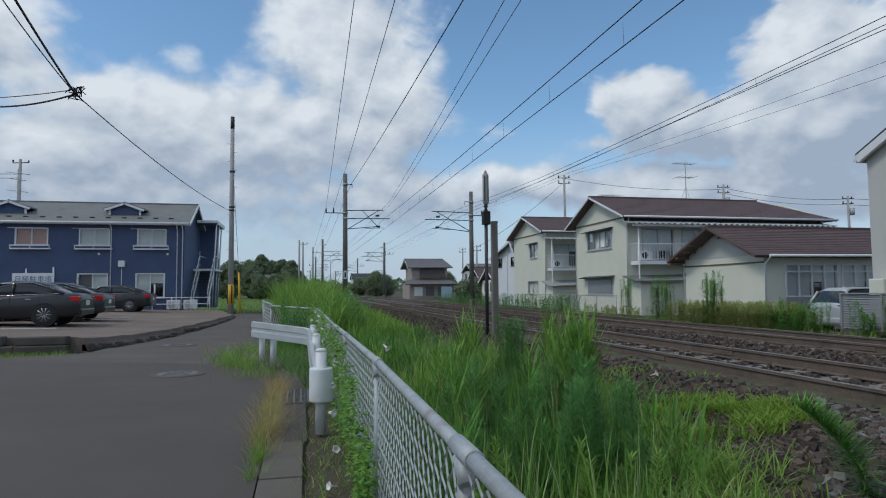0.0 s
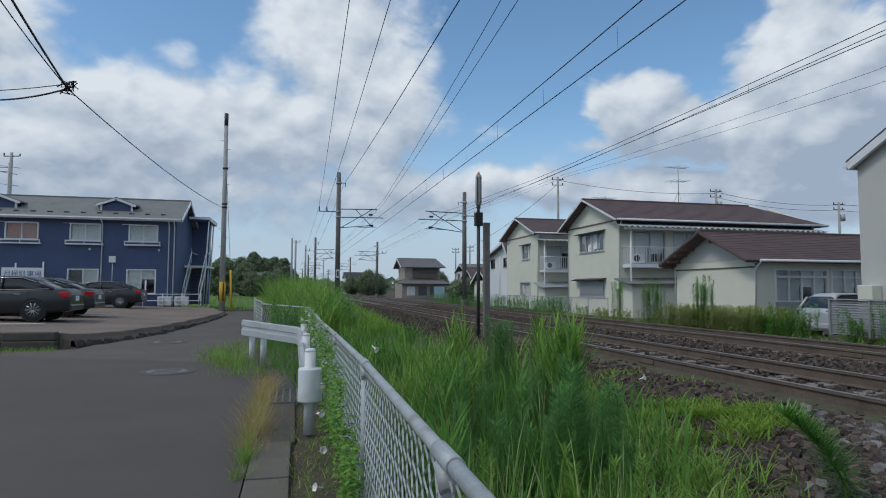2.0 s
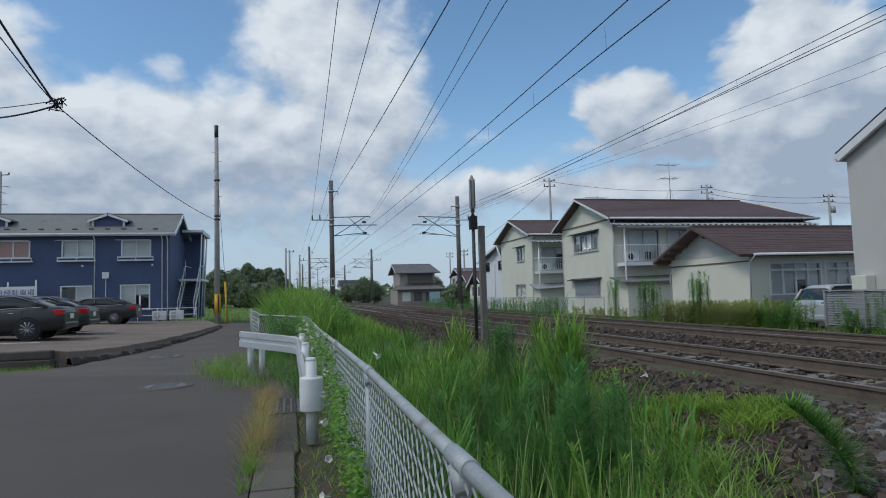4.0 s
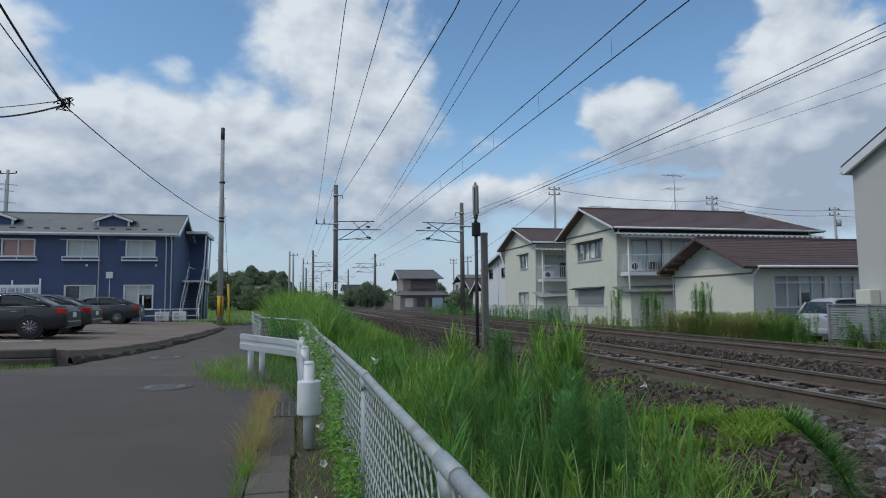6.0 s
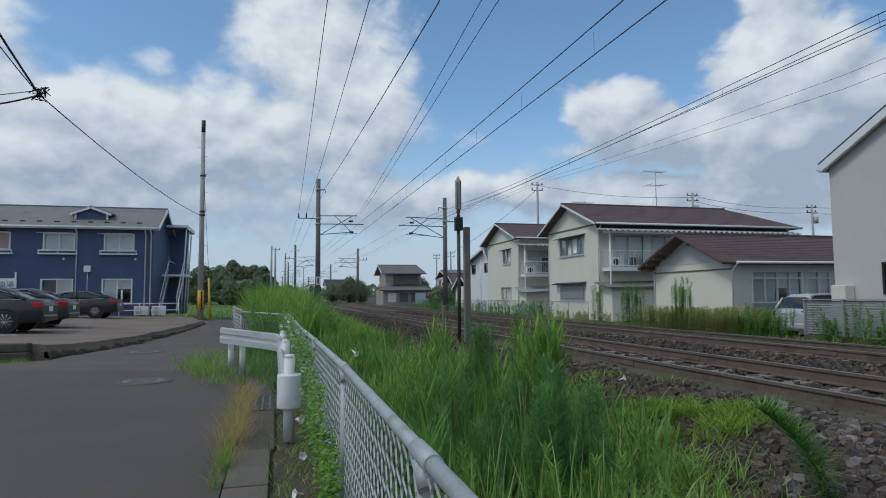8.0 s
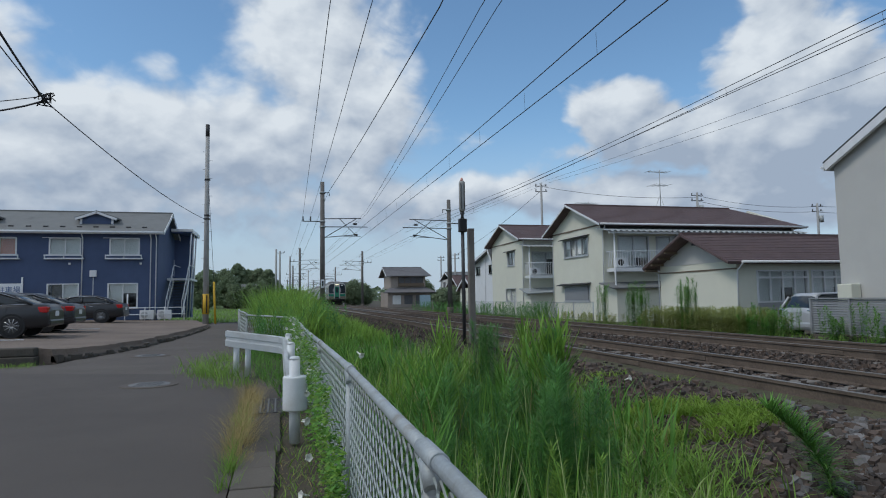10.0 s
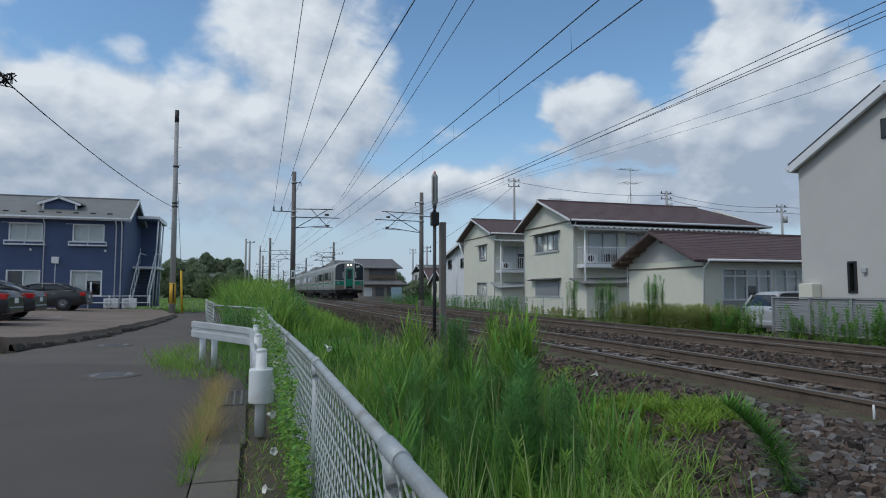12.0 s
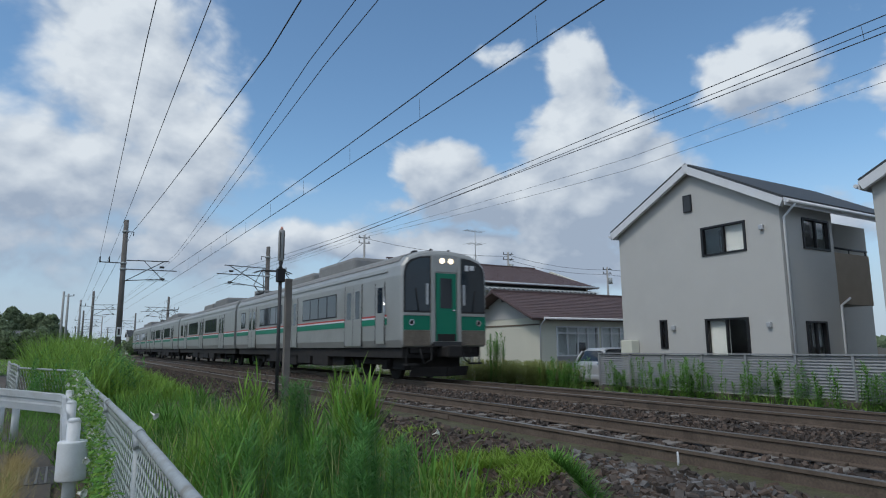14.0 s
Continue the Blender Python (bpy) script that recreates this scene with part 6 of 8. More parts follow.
    # roof units
    for a, b, zt in ((4.6, 8.2, 4.08), (8.9, 12.0, 3.98)):
        link("roof_unit", box(-0.95, 0.95, y0 + a, y0 + b, 3.45, zt, 0.12), M["train_roof"], body, "grey roof-mounted air conditioning unit")
    if not first:
        link("gangway", box(-0.5, 0.5, y0 - 0.55, y0, 1.0, 3.0), M["black"], body)
    return body


M["train_glass"] = material("train_glass", (0.022, 0.032, 0.042), 0.05, 0.0, vary=0.1, spec=0.6)


def pantograph(parent, yc):
    p = link("pantograph", box(-0.7, 0.7, yc - 0.75, yc + 0.75, 3.80, 3.86), M["dark_steel"], parent)
    for s in (-1, 1):
        for q in (-0.7, 0.7):
            link("insulator", tube([(s * 0.6, yc + q, 3.70), (s * 0.6, yc + q, 3.82)], 0.06, 8), M["galv"], p)
            link("arm", tube([(s * 0.55, yc + q * 0.5, 3.84), (s * 0.75, yc + q * 1.45, 4.35)], 0.025, 6), M["dark_steel"], p)
            link("arm", tube([(s * 0.75, yc + q * 1.45, 4.35), (s * 0.6, yc + q * 0.15, 5.02)], 0.02, 6), M["dark_steel"], p)
        link("cross_arm", tube([(s * 0.75, yc - 1.0, 4.35), (-s * 0.6, yc + 0.1, 5.02)], 0.012, 5), M["dark_steel"], p)
    for q in (-0.22, 0.22):
        link("collector", tube([(-0.95, yc + q, 4.93), (-0.6, yc + q, 5.06), (0.6, yc + q, 5.06), (0.95, yc + q, 4.93)], 0.03, 6), M["dark_steel"], p)
    link("unit", box(-0.5, 0.5, yc + 0.9, yc + 1.8, 3.68, 4.08, 0.05), M["train_roof"], p)


def train():
    t = thing("train", "stainless steel commuter train with green front, lit headlamps and green stripe", "train")
    bodies = [train_car(t, k * 20.0, k == 0) for k in range(4)]
    for k in (0, 2):
        pantograph(bodies[k], k * 20 + 18.0)
    b = bodies[0]

    def front(x0, x1, z0, z1, depth, mat, name, lab="", bevel=0.0, parent=b):
        return link(name, box(x0, x1, -depth, 0.03, z0, z1, bevel), M[mat], parent, lab)
    def cab_window(sg):
        def pane(grow, depth, mat, name, parent):
            pts = [(0.53 - grow, 1.97 - grow), (1.31 + grow, 1.97 - grow), (1.31 + grow, 3.02), (1.25 + grow, 3.22 + grow), (1.10 + grow, 3.36 + grow), (0.86, 3.46 + grow), (0.53 - grow, 3.50 + grow)]
            return link(name, prism([(sg * x, z) for x, z in pts], "y", -depth, 0.03), M[mat], parent)
        mk = pane(0.05, 0.006, "bronze", "window_surround", b)
        pane(0.0, 0.012, "train_glass", "windscreen", mk)
        link("sun_blind", box(min(sg * 0.58, sg * 0.66), max(sg * 0.58, sg * 0.66), -0.016, 0.0, 2.15, 2.75), M["alu"], mk)
        return mk
    cab_window(-1)
    mk = cab_window(1)
    front(0.66, 0.79, 3.17, 3.34, 0.016, "sign_white", "emblem", "small plain white emblem", parent=mk)
    front(0.83, 0.99, 3.20, 3.34, 0.016, "sign_white", "emblem", parent=mk)
    for s in (-1, 1):
        w = front(s * 0.53, s * 1.37, 1.84, 1.90, 0.03, "steel_body", "window_ledge")
        p = front(min(s * 0.52, s * 1.37), max(s * 0.52, s * 1.37), 1.43, 1.83, 0.010, "train_green", "green_panel")
        front(min(s * 0.52, s * 1.37), max(s * 0.52, s * 1.37), 1.0, 1.42, 0.006, "train_grime", "lower_panel", "grimy lower front panel")
        link("marker_lamp", tube([(s * 1.12, -0.03, 1.64), (s * 1.12, 0.0, 1.64)], 0.085, 14), M["chrome"], p)
        link("marker_lens", tube([(s * 1.12, -0.036, 1.64), (s * 1.12, -0.02, 1.64)], 0.06, 14), M["black"], p)
        link("wiper", tube([(s * 0.9, -0.04, 1.95), (s * 1.0, -0.03, 2.6)], 0.012, 5), M["black"], p)
    pil = front(-0.50, -0.38, 1.05, 3.58, 0.05, "steel_body", "door_pillar", "", 0.015)
    front(0.38, 0.50, 1.05, 3.58, 0.05, "steel_body", "door_pillar", "", 0.015)
    front(-0.38, 0.38, 3.10, 3.60, 0.04, "steel_body", "lamp_panel")
    dr = front(-0.34, 0.34, 1.12, 3.06, 0.03, "train_green", "gangway_door", "green gangway door")
    front(-0.20, 0.20, 2.05, 2.92, 0.036, "train_glass", "door_window", parent=dr)
    front(0.20, 0.30, 1.98, 2.02, 0.06, "chrome", "door_handle", parent=dr)
    front(-0.46, 0.46, 0.98, 1.10, 0.12, "dark_steel", "footplate")
    front(-0.30, 0.30, 1.12, 1.32, 0.036, "train_under", "dirt_plate", parent=dr)
    for s in (-1, 1):
        r = link("headlamp", tube([(s * 0.145, -0.055, 3.42), (s * 0.145, 0.0, 3.42)], 0.10, 18), M["chrome"], b)
        link("headlamp_glass", tube([(s * 0.145, -0.062, 3.42), (s * 0.145, -0.04, 3.42)], 0.08, 18), M["lamp_on"], r, "lit warm white headlamp")
        link("horn", tube([(s * 0.3, 0.45, 3.74), (s * 0.3, 0.32, 3.78)], [0.03, 0.05], 8), M["dark_steel"], b)
    for x in (-0.55, 0.12):
        link("aerial", box(x, x + 0.12, 0.9, 1.15, 3.72, 3.84, 0.02), M["black"], b)
    link("underfloor_case", box(-0.95, 0.95, 0.75, 1.5, 0.3, 0.95, 0.03), M["train_under"], b)
    link("buffer_beam", box(-1.1, 1.1, 0.12, 0.35, 0.78, 0.96, 0.02), M["train_under"], b)
    # buffer beam, coupler, snow plough
    link("coupler", box(-0.2, 0.2, -0.42, 0.3, 0.68, 0.98, 0.04), M["train_under"], b)
    link("coupler_head", box(-0.24, 0.24, -0.52, -0.36, 0.66, 1.0, 0.05), M["train_under"], b)
    link("plough", slab((-0.95, 0.35, 0.40), (0, -0.05, 0.40), (0, 0.05, 0.14), (-0.95, 0.45, 0.14), 0.03), M["train_under"], b, "dull steel snow plough")
    link("plough", slab((0.95, 0.35, 0.40), (0, -0.05, 0.40), (0, 0.05, 0.14), (0.95, 0.45, 0.14), 0.03), M["train_under"], b, "dull steel snow plough")
    for s in (-1, 1):
        link("jumper_cable", tube([(s * 0.5, -0.05, 0.95), (s * 0.55, -0.12, 0.6), (s * 0.75, -0.05, 0.5), (s * 0.85, 0.0, 0.9)], 0.025, 6), M["black"], b)
        link("step", box(s * 0.9, s * 1.25, 0.0, 0.25, 0.45, 0.5), M["train_under"], b)
        link("step_hanger", box(s * 1.2, s * 1.23, 0.1, 0.15, 0.45, 0.96), M["train_under"], b)
    return t


TRAIN = train()


# ---- parking lot and vehicles ----
def lot():
    edge = [(-5.45, 17.9), (-4.75, 20.0), (-4.35, 22.5), (-3.95, 28.0), (-3.75, 34.0), (-3.85, 38.0), (-5.0, 42.8)]
    rr = random.Random(8)
    bm = bmesh.new()
    zs = [0.36, 0.30, 0.28, 0.26, 0.24, 0.22, 0.30]
    fine, fz = [], []
    for i in range(len(edge) - 1):
        for k in range(8):
            f = k / 8
            fine.append((edge[i][0] + (edge[i + 1][0] - edge[i][0]) * f + rr.uniform(-0.07, 0.07), edge[i][1] + (edge[i + 1][1] - edge[i][1]) * f))
            fz.append(zs[i] + (zs[i + 1] - zs[i]) * f + rr.uniform(-0.015, 0.015))
    fine.append(edge[-1])
    fz.append(zs[-1])
    rows = []
    for (x, y), z in zip(fine, fz):
        rows.append([bm.verts.new(p) for p in ((x + 0.12, y, 0.0), (x + 0.03, y, z * 0.55), (x, y, z * 0.92), (x - 0.25, y, z), (x - 6, y, 0.46), (-45, y, 0.46))])
    for a, b in zip(rows, rows[1:]):
        for k in range(5):
            bm.faces.new((a[k], b[k], b[k + 1], a[k + 1]))
    v = rows[0]
    w = [bm.verts.new((p.co.x, p.co.y, -0.1)) for p in v]
    for k in range(5):
        bm.faces.new((v[k], v[k + 1], w[k + 1], w[k]))
    bmesh.ops.recalc_face_normals(bm, faces=bm.faces)
    tagged(link("parking_lot", bm, M["gravel_lot"]), "raised dirt and gravel parking lot with a ragged edge", "parking lot", kind="structure")
    # broken kerb along the ragged edge
    k = thing("lot_kerb", "dark broken asphalt lip along the parking lot", "kerb", kind="structure")
    for i in range(0, len(fine) - 1):
        (x, y), (x2, y2) = fine[i], fine[i + 1]
        z = fz[i]
        b = bmesh.new()
        add_box(b, -0.05, rr.uniform(0.10, 0.2), 0, (y2 - y) * rr.uniform(0.9, 1.0), -0.02, z * rr.uniform(0.2, 0.5), 0.03)
        for q in b.verts:
            q.co.x += (x2 - x) * q.co.y / (y2 - y) + rr.uniform(-0.02, 0.02)
            q.co.z += rr.uniform(-0.02, 0.02)
        o = link("lip", b, M["old_concrete"], k)
        o.location = (x, y, 0)
    # retaining block at the corner
    w = thing("retaining_wall", "low dark weathered concrete wall at the lot's corner", "wall", kind="structure")
    for i in range(9):
        x = -5.75 - i * 1.2
        dx = 0.35 * ((i * 5) % 3) / 3
        link("block", box(x - 1.18, x, 17.52 + 0.03 * (i % 3), 17.9, -0.05, 0.19, 0.025), M["old_concrete"], w)
        link("block", box(x - 1.18 - dx, x - dx - 0.02, 17.58 + 0.02 * (i % 2), 17.9, 0.2, 0.41 + 0.03 * ((i * 3) % 2), 0.03), M["old_concrete"], w)
    # rope lines and stakes that mark the bays
    for x, y0, y1 in ((-7.0, 20.5, 21.2), (-6.8, 27.5, 28.2)):
        r = thing("parking_line", "thin white rope marking a parking bay", "parking line", (0, 0, 0.47))
        link("rope", tube([(x, y0, 0), (x - 2.5, y0 + 0.4, 0), (x - 6.5, y1, 0)], 0.014, 5), M["white_paint"], r)
    s = thing("parking_sign", "white parking sign with dark blue lettering in the lot", "sign", (-15.4, 41.3, 0.46))
    link("board", box(-1.1, 1.1, -0.03, 0.03, 1.35, 2.22), M["sign_white"], s)
    for q in (-0.9, 0.9):
        link("post", box(q - 0.03, q + 0.03, 0.03, 0.09, 0, 2.2), M["galv"], s)
    cu = bpy.data.curves.new("lettering", "FONT")
    cu.body = "\u6708\u6975\u99d0\u8eca\u5834"
    cu.size, cu.align_x, cu.extrude = 0.40, "CENTER", 0.002
    cu.materials.append(M["sign_blue"])
    ob = new("lettering", cu)
    ob.parent = s
    ob.matrix_local = pose(0, -0.035, 1.72, 90, 0, 0)
    for q in range(2):
        link("text_bar", box(-0.9, 0.9, -0.036, -0.03, 1.42 + 0.13 * q, 1.48 + 0.13 * q), M["sign_blue"], s)


lot()


def loft(sections, mat, name, parent, label="", smooth=True):
    """Closed cross-sections (lists of points, same count) joined into a skin with ends."""
    bm = bmesh.new()
    rings = [[bm.verts.new(p) for p in s] for s in sections]
    n = len(rings[0])
    for a, b in zip(rings, rings[1:]):
        for k in range(n):
            f = bm.faces.new((a[k], a[(k + 1) % n], b[(k + 1) % n], b[k]))
            f.smooth = smooth
    bm.faces.new(rings[0][::-1])
    bm.faces.new(rings[-1])
    bmesh.ops.recalc_face_normals(bm, faces=bm.faces)
    return link(name, bm, mat, parent, label)


def car(at, turn, paint, label, kind="sedan"):
    """A car whose nose looks to -x before turning; wheels on z = 0."""
    c = thing("car", label, "car", at, turn)
    if kind == "sedan":
        # along x: (x, half width, underside, shoulder height)
        st = [(-2.32, 0.62, 0.32, 0.60), (-2.22, 0.78, 0.25, 0.70), (-1.9, 0.87, 0.20, 0.78), (-1.2, 0.90, 0.20, 0.90), (-0.6, 0.90, 0.20, 0.95),
              (0.6, 0.90, 0.20, 0.98), (1.4, 0.90, 0.20, 1.01), (1.95, 0.87, 0.24, 1.02), (2.25, 0.80, 0.30, 0.98), (2.34, 0.70, 0.38, 0.80)]
        gl = [(-1.02, 0.80, 0.93, 0.94), (-0.35, 0.72, 0.94, 1.34), (0.25, 0.68, 0.95, 1.44), (0.85, 0.68, 0.96, 1.42), (1.35, 0.70, 0.98, 1.28), (1.85, 0.76, 1.0, 1.02)]
        wheels, r = (-1.42, 1.32), 0.33
    else:
        st = [(-1.68, 0.62, 0.3, 0.8), (-1.64, 0.70, 0.22, 0.95), (-1.3, 0.73, 0.2, 1.0), (0, 0.735, 0.2, 1.0), (1.5, 0.735, 0.2, 1.0), (1.68, 0.72, 0.25, 0.98)]
        gl = [(-1.62, 0.68, 0.90, 0.92), (-1.34, 0.66, 0.92, 1.36), (-1.12, 0.64, 0.92, 1.46), (1.4, 0.62, 0.92, 1.48), (1.62, 0.65, 0.92, 1.25)]
        wheels, r = (-1.15, 1.2), 0.27

    def ring(x, w, lo, hi):
        return [(x, -w * 0.9, lo), (x, -w, lo + 0.12), (x, -w, hi - 0.18), (x, -w * 0.93, hi - 0.03), (x, -w * 0.6, hi + 0.015), (x, 0, hi + 0.02),
                (x, w * 0.6, hi + 0.015), (x, w * 0.93, hi - 0.03), (x, w, hi - 0.18), (x, w, lo + 0.12), (x, w * 0.9, lo)]
    body = loft([ring(*s) for s in st], M[paint], "body", c)
    cab = [[(x, -w - 0.07, lo), (x, -w * 0.97, (lo + hi) / 2), (x, -w * 0.88, hi - 0.05), (x, -w * 0.6, hi), (x, w * 0.6, hi), (x, w * 0.88, hi - 0.05), (x, w * 0.97, (lo + hi) / 2), (x, w + 0.07, lo)] for x, w, lo, hi in gl]
    glass = loft(cab, M["car_glass"], "cabin_glass", c, "dark tinted cabin glass")
    rf = [[(x, -w * 0.9, hi - 0.045), (x, -w * 0.62, hi + 0.012), (x, w * 0.62, hi + 0.012), (x, w * 0.9, hi - 0.045)] for x, w, lo, hi in gl[1:-1]]
    loft(rf, M[paint], "roof", c)
    for s in (-1, 1):
        for (x, w, lo, hi), (x2, w2, lo2, hi2) in ((gl[0], gl[1]), (gl[-2], gl[-1])):
            link("pillar", tube([(x, s * (w + 0.03), max(lo, hi - 0.03)), (x2, s * (w2 * 0.9 if hi2 > hi else w2 + 0.03), hi2 - 0.02 if hi2 > hi else max(lo2, hi2 - 0.02))], 0.045, 6), M[paint], c)
        xm = 0.32 if kind == "sedan" else -0.2
        link("pillar", tube([(xm, s * 0.80, 0.97), (xm, s * 0.64, 1.38 if kind == "sedan" else 1.5)], 0.035, 6), M[paint], c)
        if kind == "sedan":
            link("window_trim", tube([(-1.0, s * 0.88, 0.955), (0.6, s * 0.89, 0.985), (1.75, s * 0.86, 1.02)], 0.012, 5), M["chrome"], c)
            link("window_trim", tube([(-0.9, s * 0.79, 1.02), (-0.2, s * 0.69, 1.37), (0.9, s * 0.66, 1.385), (1.55, s * 0.75, 1.16)], 0.012, 5), M["chrome"], c)
        link("mirror", box(-0.85, -0.65, s * 0.9, s * 1.08, 0.98, 1.12, 0.04), M[paint], c)
        link("tail_lamp", box((st[-1][0] - 0.32) if kind == "sedan" else 1.6, st[-1][0] - 0.03, s * (st[-1][1] - 0.14), s * (st[-1][1] + 0.14), 0.74, 0.93, 0.03), M["red_lens"], c, "red tail lamp")
        link("head_lamp", box(st[0][0] + 0.02, st[0][0] + 0.28, s * (st[0][1] - 0.16), s * (st[0][1] + 0.14), 0.60 if kind == "sedan" else 0.72, 0.70 if kind == "sedan" else 0.92, 0.03), M["chrome"], c, "clear head lamp")
        for x in (-0.1, 0.75):
            link("door_handle", box(x, x + 0.18, s * 0.895, s * 0.925, 0.83, 0.86, 0.008), M["chrome"] if kind == "sedan" else M[paint], c)
        for x in (-0.75, 0.30, 1.15):
            link("door_seam", box(x, x + 0.008, s * 0.89, s * 0.904, 0.3, 0.94), M["black"], c)
    for x in wheels:
        for s in (-1, 1):
            w0 = st[4 if kind == "sedan" else 3][1]
            link("wheel_arch", tube([(x, s * (w0 - 0.25), r + 0.0), (x, s * (w0 + 0.004), r)], r + 0.06, 20), M["black"], c)
            ty = link("wheel", tube([(x, s * (w0 - 0.22), r), (x, s * (w0 - 0.0), r), (x, s * (w0 + 0.012), r)], [r, r, r - 0.03], 24), M["black"], c)
            link("hub", tube([(x, s * (w0 - 0.05), r), (x, s * (w0 + 0.016), r)], 0.07, 12), M["rim"], ty)
            link("rim", tube([(x, s * (w0 + 0.0), r), (x, s * (w0 + 0.014), r)], r * 0.70, 20), M["dark_steel"], ty)
            for k in range(10):
                a = k * math.pi / 5
                link("spoke", tube([(x, s * (w0 + 0.018), r), (x + math.cos(a) * r * 0.69, s * (w0 + 0.018), r + math.sin(a) * r * 0.69)], 0.017, 5), M["rim"], ty)
    xr = st[-1][0]
    link("rear_plate", box(xr - 0.02, xr + 0.012, -0.17, 0.17, 0.62, 0.79), M["sign_white"], c)
    link("bumper", box(xr - 0.2, xr + 0.03, -st[-1][1], st[-1][1], 0.30, 0.52, 0.06), M[paint], c)
    link("front_bumper", box(st[0][0] - 0.03, st[0][0] + 0.2, -st[0][1], st[0][1], 0.28, 0.5, 0.06), M[paint], c)
    return c


car((-9.55, 23.9, 0.46), 0, "car_black", "black four-door sedan parked nose in on the dirt lot")
car((-9.75, 27.2, 0.46), 0, "car_navy", "dark grey sedan parked behind the black one")
car((-10.45, 38.0, 0.46), 0, "car_black", "black sedan with chrome trim parked near the apartments")
car((18.75, 17.85, -0.02), 0, "car_silver", "silver box-shaped small van parked before the low house", "van")


# ---- plants ----
RNG = np.random.default_rng(11)


def ground_z(x, y):
    z = np.interp(x, [-5000, 0.35, 1.2, 3.2, 3.3, 4.2, 11.0, 12.1, 14.0, 15.2], [-0.03, -0.03, 0.06, 0.30, 0.30, BED_Z, BED_Z, 0.27, 0.24, 0.0])
    return np.where((x < -0.36) & (y < 46), 0.0, z)


def blades(name, x, y, height, width, mat, label, lean=0.35, droop=0.5, segs=4, category="grass"):
    """Arching leaf blades rooted at x, y."""
    n = len(x)
    z = ground_z(x, y) - 0.02
    a = RNG.uniform(0, 2 * np.pi, n)
    face = a + RNG.uniform(-0.9, 0.9, n) + np.pi / 2
    ln = RNG.uniform(0.3, 1.0, n) * lean
    dr = RNG.uniform(0.2, 1.0, n) * droop
    rows = []
    for k in range(segs + 1):
        f = k / segs
        out = height * (ln * f + dr * f ** 3)
        up = height * (f - 0.35 * dr * f ** 3)
        w = width * (0.55 + 0.9 * f - 1.42 * f * f) * 0.5
        cx, cy, cz = x + np.cos(a) * out, y + np.sin(a) * out, z + up
        dx, dy = np.cos(face) * w, np.sin(face) * w
        rows.append(np.stack([cx - dx, cy - dy, cz], -1))
        rows.append(np.stack([cx + dx, cy + dy, cz], -1))
    v = np.stack(rows, 1).reshape(-1, 3)
    base = (np.arange(n) * 2 * (segs + 1))[:, None, None]
    q = np.array([(2 * k, 2 * k + 1, 2 * k + 3, 2 * k + 2) for k in range(segs)])[None]
    return tagged(raw(name, v, (base + q).reshape(-1, 4), mat), label, category, kind="stuff")


